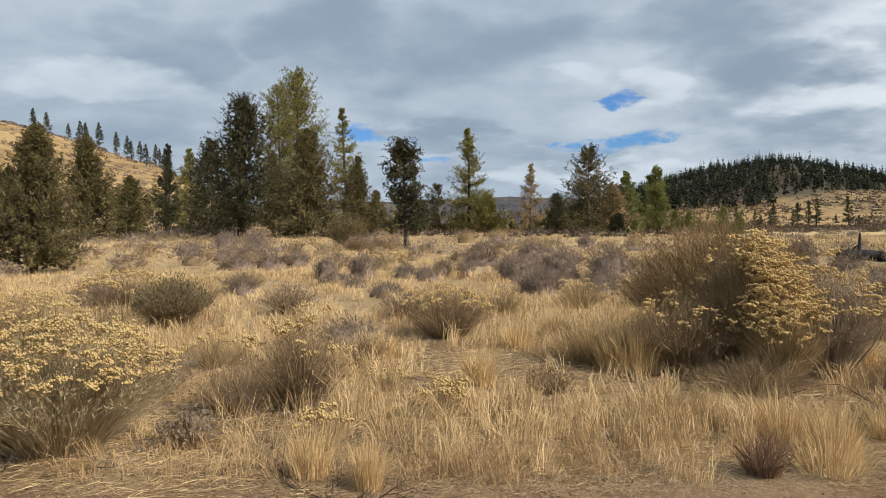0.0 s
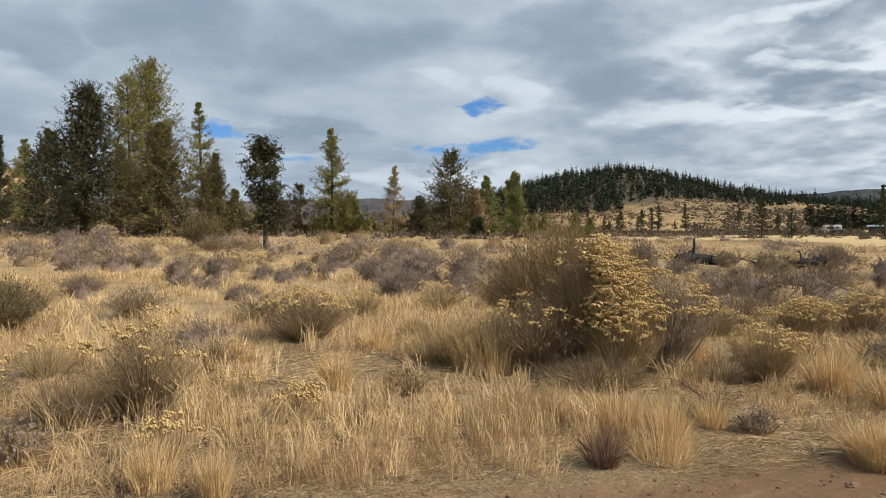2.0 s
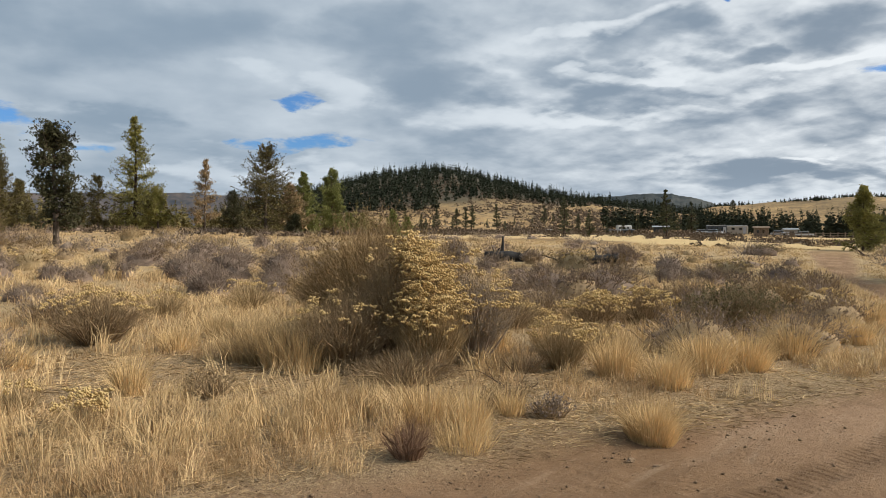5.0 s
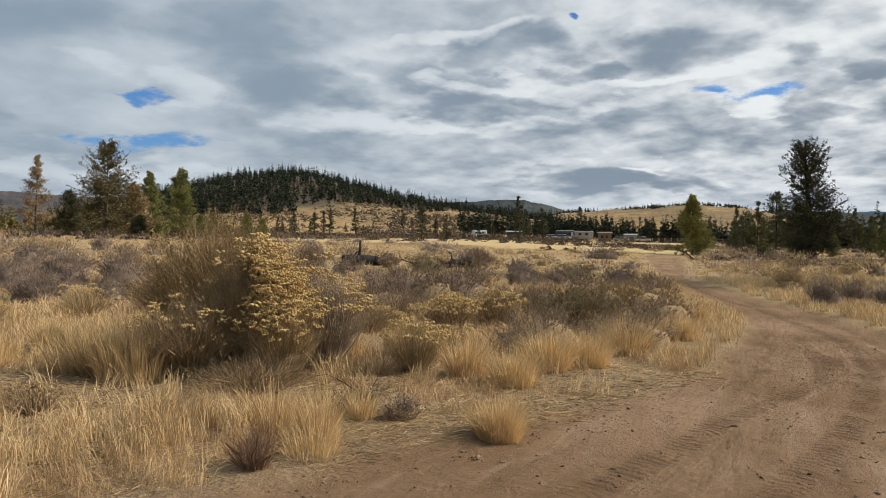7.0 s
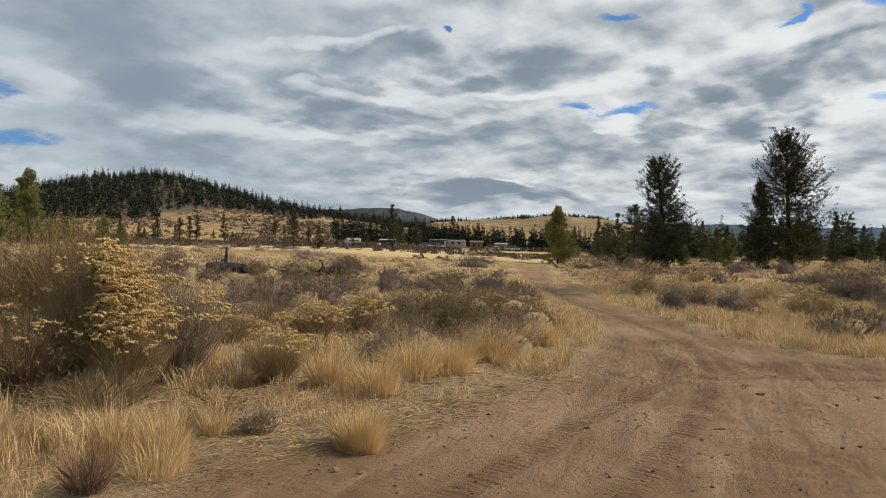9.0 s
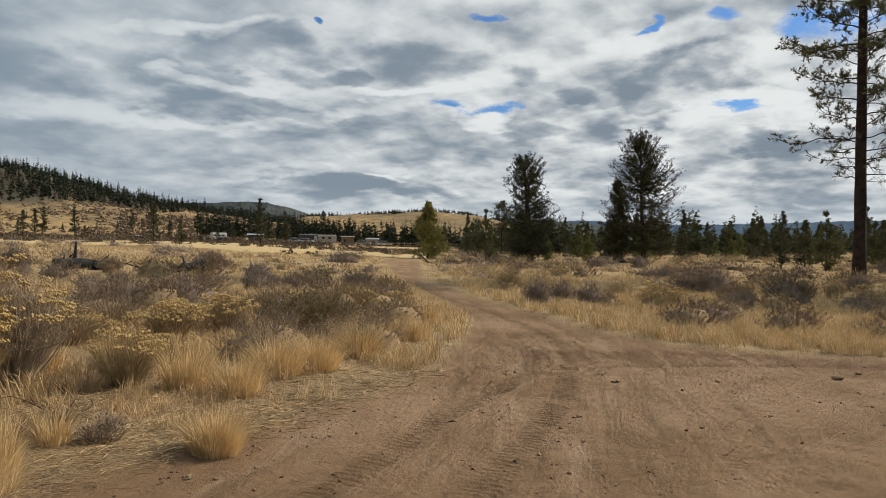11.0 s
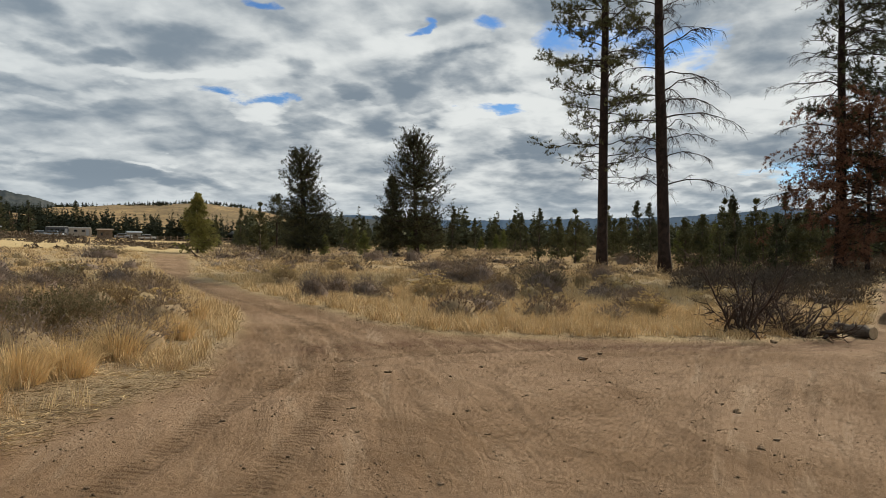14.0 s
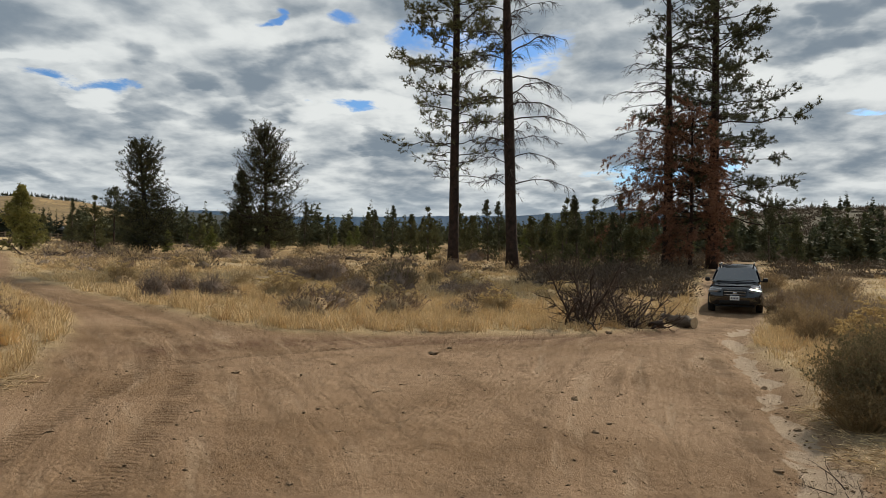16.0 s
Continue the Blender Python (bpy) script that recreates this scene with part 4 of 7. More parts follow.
def make_junction_trees():
    g = "tall pines beyond the junction"
    crown = ((0, 0.08, 0.3, 0.6, 0.85, 1.0), (0.75, 1.0, 0.95, 0.9, 0.55, 0.12))
    tree("pine_tree", 85.2, 44, big_pine(29, 0.30, 0.175, 3.5, 105, crown, (10, 40), 0.40, 13, 6, 0.1, 0.30, 14, 0.19, 0.0155, 1.0, 0.15, 1.9),
         BARK, PINE_MUTED, "tall ponderosa pine with a scorched trunk", "tree", g)
    tree("pine_tree", 89.8, 43, big_pine(31, 0.34, 0.14, 3.7, 92, crown, (26, 40), 0.55, 12, 7, 0.55, 0.0, one_side=0.12, side_way=-1.57, lean=(0.0, 0.035)),
         BARK, None, "dead bare pine with a scorched reddish trunk", "dead tree", g)
    taper = ((0, 0.08, 0.4, 0.7, 1.0), (0.8, 1.0, 0.85, 0.55, 0.12))
    dead = tree("pine_tree", 101.3, 52, big_pine(25, 0.34, 0.13, 4.5, 105, taper, (10, 45), 0.42, 12, 7, 0.35, 0.0),
                BARK, None, "dead pine with rust-brown needles on low boughs", "dead tree", g)
    rust = big_pine(12.5, 0.02, 0.38, 4.8, 40, ((0, 1), (1.0, 0.75)), (-4, 5), 0.35, 11, 6, 0.3, 0.0, 10, 0.19, 0.017, top=0.8)
    piece("rust_needles", rust[2], PINE_DEAD, dead, "rust-brown dead needles")
    tree("pine_tree", 104.4, 53, big_pine(27, 0.36, 0.11, 5.1, 145, ((0, 0.1, 0.35, 0.7, 1.0), (0.9, 1.0, 0.95, 0.62, 0.12)), (-6, 40), 0.30, 12, 6, 0.1, 0.25, 12, 0.21, 0.021, 0.0, 0.12, -2.9),
         BARK, PINE_DARK, "tall full ponderosa pine behind the parked car", "tree", g)
    tree("pine_tree", 102.9, 49, big_pine(10.2, 0.12, 0.12, 3.0, 80, OVAL, (0, 45), 0.35, 10, 5, 0.2, 0.0, 7, 0.21, 0.024),
         BARK, PINE_DEAD, "fire-killed pine with rust-brown needles", "dead tree", g)
    b = "trees beyond the bend"
    fine = dict(leaf_n=6, tuft=0.20, leaf_w=0.028, core=0.12)
    tree("juniper_tree", 62.5, 70, juniper(9.4, 2.9, 0.08, 230, trunk_r=0.36, twigs=12, profile=((0, 0.15, 0.4, 0.55, 0.75, 0.9, 1.0), (0.85, 1.1, 0.98, 0.82, 0.88, 0.7, 0.42)), rise=(-8, 55), clump=0.12, **fine),
         CHAR, JUNIPER_DARK, "old juniper with a thick blackened trunk", "tree", b)
    tree("juniper_tree", 71.0, 72, juniper(11.3, 3.8, 0.12, 210, trunk_r=0.24, twigs=14, profile=((0, 0.15, 0.35, 0.6, 0.8, 0.92, 1.0), (0.6, 1.0, 1.08, 0.92, 0.85, 0.68, 0.4)), rise=(-8, 55), clump=0.15, **fine),
         BARK, JUNIPER_DARK, "tall dark juniper with an open airy crown", "tree", b)
    tree("juniper_tree", 68.9, 74, juniper(7.8, 2.0, 0.06, 130, twigs=12, profile=OVAL, **fine), BARK, JUNIPER_DARK, "slim dark juniper leaning beside a taller one", "tree", b)
    tree("pine_tree", 54.6, 68, pine(5.2, 1.9, 0.06, 130, profile=CONE), BARK_GREY, PINE, "young green pine near the bend in the road", "tree", b)
    tree("pine_tree", 60.2, 130, pine(9.2, 2.2, 0.5, 60, tuft=0.32, leaf_w=0.04, profile=OVAL), BARK, PINE_DARK, "tall thin pine with a high tufted crown", "tree", b)


make_junction_trees()


def copies(source, places, group=""):
    """Copies of things at places (x, y, size), the first of each kind at its own place."""
    for i, (x, y, size) in enumerate(places):
        ob = source[i % len(source)]
        at = pose(x, y, float(fine_z(x, y)) - 0.03, 0, 0, float(rng.uniform(0, 360)))
        if i < len(source):
            ob.matrix_basis = at
        else:
            ob = copy_thing(ob, at)
        ob.scale = (size, size, size * float(rng.uniform(0.92, 1.1)))


def scatter(n, az, r, ok, least=0.0, tries=60000):
    """Up to n places in a sector, at least so far apart, where ok(x, y) holds; denser close by."""
    a = np.radians(rng.uniform(*az, tries))
    d = np.exp(rng.uniform(math.log(r[0]), math.log(r[1]), tries))
    x, y = d * np.sin(a), d * np.cos(a)
    good = ok(x, y)
    x, y = x[good], y[good]
    out = []
    taken = np.zeros((0, 2))
    for px, py in zip(x, y):
        if len(out) >= n:
            break
        if least and len(out) and np.min((taken[:, 0] - px) ** 2 + (taken[:, 1] - py) ** 2) < least * least:
            continue
        out.append((px, py))
        taken = np.array(out) if least else taken
    return out


def make_young_pines():
    kinds = []
    for h, s, leaf, lab in ((4.4, 1.15, PINE_MUTED, "young bushy pine, muted green"), (5.2, 1.3, PINE_MUTED, "young olive-green pine in open ground"),
                            (3.4, 1.05, PINE_YOUNG, "low young pine, yellow-green"), (6.0, 1.35, PINE_DARK, "dark young pine in a loose stand")):
        ob = thing("pine_tree", pose(0, 0, 0), lab, "tree", "young pines in the valley")
        made = pine(h, s, 0.04, 60, twigs=8, tuft=0.20, leaf_w=0.034, leaf_n=4, tuft_n=3, clump=0.10, core=0.17, rise=(-5, 35), profile=((0, 0.15, 0.45, 0.75, 1.0), (0.85, 1.0, 0.75, 0.42, 0.05)), sides=5)
        piece("trunk", made[0], BARK_GREY, ob)
        tagged(piece("branchwork", made[1], BARK_GREY, ob), kind="stuff")
        piece("crown", made[2], leaf, ob)
        kinds.append(ob)
    spots = scatter(100, (55.5, 116), (78, 150), lambda x, y: (fbm(x * 0.05, y * 0.05, 91, 2) > 0.36) & (road_depth(x, y) < -3), 2.2)
    copies(kinds, [(x, y, float(rng.uniform(0.65, 1.15))) for x, y in spots])
    for i, (az, r, size) in enumerate(((92.4, 48, 0.8), (93.6, 47, 0.6), (94.7, 55, 0.8), (95.6, 46, 0.6), (96.5, 56, 0.75), (97.3, 48, 0.6), (98.6, 53, 0.85), (99.4, 60, 0.95), (108.2, 62, 0.8), (110.0, 70, 0.9),
                                       (93.9, 63, 1.0), (87.9, 58, 0.8), (86.6, 66, 0.85), (83.2, 58, 0.8), (80.4, 64, 0.75), (81.9, 70, 0.9), (96.0, 64, 1.0), (98.0, 68, 1.0), (91.2, 56, 0.8))):
        x, y = spot(az, r)
        copy_thing(kinds[(0, 1, 3)[i % 3]], pose(x, y, float(fine_z(x, y)) - 0.03, 0, 0, 47.0 * i)).scale = (size, size, size)


make_young_pines()


def conifers(places, leaves, width=0.24, wide=0.30, level=8):
    """Many small spired trees in one mesh: places are rows of x, y, height."""
    p = np.asarray(places, float)
    n = len(p)
    z = ground_z(p[:, 0], p[:, 1])
    h = p[:, 2]
    k = np.repeat(np.arange(n), leaves)
    u = rng.uniform(0.08, 1.0, n * leaves) ** 1.1
    thin = rng.uniform(0.8, 1.3, n)
    ln = h[k] * width * thin[k] * (1.08 - u) ** 0.8 * rng.uniform(0.6, 1.15, n * leaves)
    d = turned(n * leaves, np.radians(rng.normal(level, 16, n * leaves)))
    base = np.stack([p[k, 0], p[k, 1], z[k] + h[k] * u], -1)
    side = unit(np.cross(d, rng.normal(size=(n * leaves, 3)))) * (ln * wide)[:, None] + np.array([0, 0, 0.05]) * ln[:, None]
    mid = base + d * (ln * 0.5)[:, None]
    v = np.stack([base, mid + side, base + d * ln[:, None], mid - side], 1).reshape(-1, 3)
    f = (np.array([(0, 1, 2), (0, 2, 3)])[None] + 4 * np.arange(n * leaves)[:, None, None]).reshape(-1, 3)
    foot = np.stack([p[:, 0], p[:, 1], z - 0.3], -1)
    up = np.array([0, 0, 1.0])
    stems = tubes3(foot, foot + up * (h * 0.5)[:, None], foot + up * (h * 0.88)[:, None] + 0.3 * up, h * 0.018, h * 0.012, h * 0.002)
    return joined((v, f), stems)


def wood(name, places, leaves, label, material=None, **kw):
    ob = piece(name, conifers(places, leaves, **kw), material or WOOD_FAR)
    tagged(ob, label, "woods", kind="stuff")


def make_woods():
    def ok_hill(x, y):
        r, az, h = np.hypot(x, y), np.degrees(np.arctan2(x, y)), hill_height(x, y)
        lim = np.interp(az, (8, 13, 18, 22, 25, 30, 36, 44), (10, 9, 9.5, 10.5, 15, 18, 18, 14))
        bald = np.exp(-((az - 25.0 + 0.9 * (fbm(x * 0.015, y * 0.015, 60, 2) - 0.5) * 2) / 0.8) ** 2) * smooth(12, 18, h) * (1 - smooth(36, 44, h))
        return (h > lim * (0.72 + 0.62 * fbm(x * 0.02, y * 0.02, 61, 3))) & (r < 720) & (bald < 0.2 + 1.1 * hash01(np.round(x * 0.7), np.round(y * 0.7), 62))

    p = scatter(2900, (6, 47), (330, 720), ok_hill, 0, 12000)
    wood("hill_forest", [(x, y, rng.uniform(5.0, 8.5) * (1.35 if rng.random() < 0.12 else 1.0)) for x, y in p], 44, "dense dark pine forest on the hill", width=0.21, wide=0.34, level=-6)
    belt = scatter(240, (37, 57), (290, 430), lambda x, y: fbm(x * 0.02, y * 0.02, 63, 2) > 0.5, 0, 5000)
    wood("pine_belt", [(x, y, rng.uniform(6, 12)) for x, y in belt], 60, "belt of dark pines across the valley floor")
    g = "single pines on the straw slope"
    made = [pine(8.0, 1.7, 0.14, 80, twigs=6, tuft=0.24, leaf_w=0.065, leaf_n=4, profile=q, sides=5, rise=(-14, 25), clump=0.08) for q in (CONE, CONE, ((0, 0.15, 0.5, 0.8, 1.0), (0.6, 1.0, 0.8, 0.5, 0.12)))]
    src = []
    for i, (az, r, h) in enumerate(((21.8, 296, 5.5), (23.1, 239, 6.1), (23.4, 243, 4.6), (24.3, 271, 7.8), (24.0, 262, 5.2), (25.85, 245, 8.0), (26.5, 260, 8.5), (27.0, 270, 9.2), (25.5, 250, 5.0),
                                    (28.96, 268, 9.7), (28.2, 286, 3.3), (29.6, 270, 3.7), (31.7, 313, 3.3), (32.6, 310, 8.6), (33.3, 321, 4.4), (34.14, 120, 6.6), (36.1, 125, 4.8), (30.3, 300, 2.8),
                                    (41.7, 143, 9.1), (43.5, 269, 11.5), (46.3, 400, 14.5), (50.3, 410, 10.5), (51.2, 405, 12.5), (51.6, 412, 9.0), (53.1, 400, 9.5), (56.4, 420, 9.0), (38.6, 240, 5.0),
                                    (39.6, 210, 6.0), (37.4, 180, 3.0), (42.5, 230, 7.0), (35.2, 250, 7.0))):
        x, y = spot(az, r)
        at = pose(x, y, float(fine_z(x, y)) - 0.15, 0, 0, float(rng.uniform(0, 360)))
        if i < 3:
            ob = thing("pine_tree", at, "lone dark pine on the straw slope", "tree", g)
            piece("trunk", made[i][0], BARK, ob)
            tagged(piece("branchwork", made[i][1], BARK, ob), kind="stuff")
            piece("crown", made[i][2], PINE_DARK, ob)
            src.append(ob)
        else:
            ob = copy_thing(src[i % 3], at)
        ob.scale = (h / 8, h / 8, h / 8)
    top = scatter(620, (43, 64), (860, 1120), lambda x, y: (hill_height(x, y) > 33 + 8 * fbm(x * 0.01, y * 0.01, 64, 2)) & (fbm(x * 0.012, y * 0.012, 65, 3) > 0.5), 0, 9000)
    wood("ridge_pines", [(x, y, rng.uniform(2.5, 6.0)) for x, y in top], 26, "sparse pines along the tan ridge", width=0.36, wide=0.5)
    valley = scatter(720, (57, 124), (135, 380), lambda x, y: (fbm(x * 0.02, y * 0.02, 67, 3) > 0.37) & ((np.degrees(np.arctan2(x, y)) < 105) | (hash01(np.round(x), np.round(y), 8) < 0.14)), 0, 6000)
    wood("valley_forest", [(x, y, np.clip(rng.normal(6.2, 1.4), 3.2, 9.5) * (0.75 if y < -0.18 * x else 1.0)) for x, y in valley], 95, "dark pine forest beyond the young trees", PINE_DARK, width=0.26)
    # the gully's shade on these pines comes from the dark needle colour
    near = scatter(150, (88, 122), (62, 125), lambda x, y: (fbm(x * 0.03, y * 0.03, 69, 2) > 0.36) & (road_depth(x, y) < -4), 2.5)
    wood("gully_pines", [(x, y, rng.uniform(2.2, 4.8)) for x, y in near], 200, "shaded pines in the gully behind the car", PINE_DARK, width=0.27, wide=0.22)
    north = scatter(420, (-34, 20), (112, 330), lambda x, y: (fbm(x * 0.02, y * 0.02, 71, 3) > 0.42) & (hill_height(x, y) < 6), 0, 4000)
    wood("north_woods", [(x, y, rng.uniform(2.5, 6.0)) for x, y in north], 70, "mixed woods behind the grassy rise", JUNIPER)
    behind = scatter(500, (126, 325), (60, 400), lambda x, y: fbm(x * 0.02, y * 0.02, 73, 2) > 0.35, 0, 4000)
    wood("south_woods", [(x, y, rng.uniform(5, 12)) for x, y in behind], 24, "open pine woods behind the viewer")
    g = "pines along the hill crest"
    made = pine(8.0, 1.6, 0.2, 64, twigs=6, tuft=0.28, leaf_w=0.08, leaf_n=4, profile=CONE, sides=5, rise=(-12, 25), clump=0.08)
    src = None
    for az, r, s in ((-29.0, 236, 0.85), (-28.2, 232, 0.8), (-26.9, 232, 0.6), (-26.2, 236, 0.85), (-25.8, 240, 0.9), (-25.0, 226, 0.95), (-23.9, 222, 0.8), (-23.2, 225, 0.8), (-22.9, 215, 0.7),
                     (-22.3, 218, 0.75), (-21.9, 205, 0.75), (-21.3, 230, 0.8), (-21.0, 230, 0.7), (-20.7, 240, 0.7)):
        x, y = spot(az, r)
        at = pose(x, y, float(fine_z(x, y)) - 0.2, 0, 0, float(rng.uniform(0, 360)))
        if src is None:
            src = ob = thing("pine_tree", at, "dark pine standing on the hill's crest", "tree", g)
            piece("trunk", made[0], BARK, ob)
            tagged(piece("branchwork", made[1], BARK, ob), kind="stuff")
            piece("crown", made[2], PINE_DARK, ob)
        else:
            ob = copy_thing(src, at)
        ob.scale = (s, s, s)
    # dots of brush on the far slopes
    p = scatter(2200, (-34, 60), (62, 480), lambda x, y: (road_depth(x, y) < -2) & (fbm(x * 0.05, y * 0.05, 75, 3) > 0.44 + 0.03 * (1 - smooth(100, 190, np.hypot(x, y))) * (x > 0.3 * y)), 0, 9000)
    brush("far_brush", p, 18, lambda d: 0.7 + d / 260, 0.14, BRUSH_DARK, "dark low brush scattered over the straw slopes")
    p = scatter(3600, (10, 46), (170, 500), lambda x, y: fbm(x * 0.04, y * 0.04, 76, 3) > 0.38, 0, 9000)
    brush("slope_brush", p, 9, lambda d: 1.2 + d / 150, 0.3, BRUSH_DARK, "dark brush dotting the hill's straw face")
    p = scatter(820, (91, 123), (32, 135), lambda x, y: (road_depth(x, y) < -0.8) & (fbm(x * 0.08, y * 0.08, 78, 3) > 0.36), 0, 6000)
    brush("gully_brush", p, 140, lambda d: 1.1 + d / 150, 0.030, BRUSH_DARK, "dense brown brush along the gully road")
    p = scatter(900, (103, 123), (110, 300), lambda x, y: fbm(x * 0.04, y * 0.04, 82, 3) > 0.34, 0, 6000)
    brush("hillside_brush", p, 34, lambda d: 1.2 + d / 170, 0.14, BRUSH_DARK, "grey-brown brush covering the shaded hillside")
    for nm, leaf, seed, lab in (("east_brush", SAGE_DRY, 84, "tan brush below the young pines"), ("east_dark_brush", BRUSH_DARK, 85, "brown brush below the young pines")):
        p = scatter(100, (52, 100), (36, 130), lambda x, y: (road_depth(x, y) < -1.5) & (fbm(x * 0.09, y * 0.09, seed, 3) > 0.52), 1.3, 9000)
        brush(nm, p, 260, lambda d: 1.1 + d / 140, 0.020, leaf, lab)
    for nm, leaf, seed, lab in (("flat_sage", SAGE, 79, "grey sagebrush spread over the flats"), ("flat_dry_sage", SAGE_DRY, 80, "tan brush spread over the flats"), ("flat_bitterbrush", BRUSH_BROWN, 81, "dark brush spread over the flats")):
        p = scatter(90, (-36, 96), (33, 95), lambda x, y: (road_depth(x, y) < -1.2) & (fbm(x * 0.09, y * 0.09, seed, 3) > 0.54) & ~((x > 0.35 * y) & (np.hypot(x, y) > 36) & (hash01(np.round(x * 3), np.round(y * 3), 55) > 0.35)), 1.3, 9000)
        brush(nm, p, 260, lambda d: 1.0 + d / 120, 0.020, leaf, lab)


def make_rimrock():
    """Broken dark rock along the hill's crest."""
    az = np.concatenate([rng.uniform(-36, -27.5, 260), rng.uniform(-26.5, -24.5, 60), rng.uniform(-22, -20, 40)])
    r = 246 + 0.4 * rng.normal(size=len(az)) * 12
    x, y = r * np.sin(np.radians(az)), r * np.cos(np.radians(az))
    s = rng.uniform(0.5, 1.5, len(az))
    v = BALL[0][None] * rng.uniform(0.6, 1.25, (len(az), len(BALL[0]), 1)) * s[:, None, None] * np.array([1.3, 1.3, 0.8])
    v = v + np.stack([x, y, ground_z(x, y) + 0.2], -1)[:, None]
    f = BALL[1][None] + len(BALL[0]) * np.arange(len(az))[:, None, None]
    tagged(piece("rimrock", (v.reshape(-1, 3), f.reshape(-1, 3)), ROCK), "dark broken rimrock along the hill's crest", "rocks", kind="stuff")
    p = scatter(900, (-40, -14), (95, 260), lambda x, y: fbm(x * 0.05, y * 0.05, 88, 3) > 0.42, 0, 6000)
    brush("hill_brush", p, 14, lambda d: 0.8 + d / 300, 0.16, BRUSH_BROWN, "brown brush over the grassy hillside")


def brush(name, places, leaves, size, leaf_w, material, label):
    """Many small rounded bushes in one mesh."""
    p = np.array(places)
    n = len(p)
    s = rng.uniform(0.35, 0.8, n) * size(np.hypot(p[:, 0], p[:, 1]))
    c = np.stack([p[:, 0], p[:, 1], ground_z(p[:, 0], p[:, 1]) - 0.03], -1)
    k = np.repeat(np.arange(n), leaves)
    out = unit(rng.normal(size=(len(k), 3)) * np.array([1, 1, 0.55]) + np.array([0, 0, 0.45]))
    out[:, 2] = np.abs(out[:, 2])
    fineness = 0.4 if leaves < 60 else 0.2
    near = rng.uniform(0.25, 1.0 - 0.6 * fineness, len(k))[:, None] ** 0.6 * s[k][:, None]
    lump = 0.8 + 0.35 * hash01(np.round(out[:, 0] * 2.2) + 7.0 * k, np.round(out[:, 1] * 2.2), 9)[:, None]
    vf = sprays(c[k] + out * near * lump * np.array([1.15, 1.15, 0.85]), out + np.array([0, 0, 0.5]), 1, s[k] * fineness, leaf_w, 0.45, True)
    v = BALL[0][None] * rng.uniform(0.32, 0.52, (n, len(BALL[0]), 1)) * s[:, None, None] * np.array([1.1, 1.1, 0.8]) + c[:, None]
    f = BALL[1][None] + len(BALL[0]) * np.arange(n)[:, None, None]
    vf = joined(vf, (v.reshape(-1, 3), f.reshape(-1, 3)))
    tagged(piece(name, vf, material), label, "brush", kind="stuff")


make_woods()
make_rimrock()


# ---------- brush ----------
def dome(n, w, h, power=0.6):
    """Ways and points of a dome-shaped bush: tips on and inside the dome."""
    b = rng.uniform(0, 2 * np.pi, n)
    s = rng.uniform(0, 1, n) ** power
    rise = np.cos(s * 1.14)
    reach = rng.uniform(0.72, 1.06, n)
    tip = np.stack([np.cos(b) * np.sin(s * 1.14) * 1.06 * w * reach, np.sin(b) * np.sin(s * 1.14) * 1.06 * w * reach, (0.06 + 0.94 * rise) * h * reach], -1)
    return tip


def seed_head(size):
    """One lumpy corymb of faded florets."""
    v = np.concatenate([BALL[0], unit(BALL[0][BALL[1]].mean(1))])
    f = np.concatenate([np.array([(a, b, 12 + i), (b, c, 12 + i), (c, a, 12 + i)]) for i, (a, b, c) in enumerate(BALL[1])])
    v = v * np.where(np.arange(len(v)) < 12, 1.3, 0.85)[:, None] * rng.uniform(0.7, 1.15, (len(v), 1)) * size
    v[:, 2] = np.where(v[:, 2] < 0, v[:, 2] * 0.3, v[:, 2] * 0.7)
    return v, f


OCTA = (np.array([(1, 0, 0), (-1, 0, 0), (0, 1, 0), (0, -1, 0), (0, 0, 1), (0, 0, -1)], float),
        np.array([(0, 2, 4), (2, 1, 4), (1, 3, 4), (3, 0, 4), (2, 0, 5), (1, 2, 5), (3, 1, 5), (0, 3, 5)]))


def florets(at, size):
    """Crowded florets, a handful at each place."""
    n = len(at) * 5
    k = np.repeat(np.arange(len(at)), 5)
    c = at[k] + rng.normal(0, 0.62 * size, (n, 3)) * np.array([1, 1, 0.45])
    v = OCTA[0][None] * rng.uniform(0.6, 1.3, (n, 6, 1)) * size * rng.uniform(0.4, 0.75, (n, 1, 1)) + c[:, None]
    return v.reshape(-1, 3), (OCTA[1][None] + 6 * np.arange(n)[:, None, None]).reshape(-1, 3)


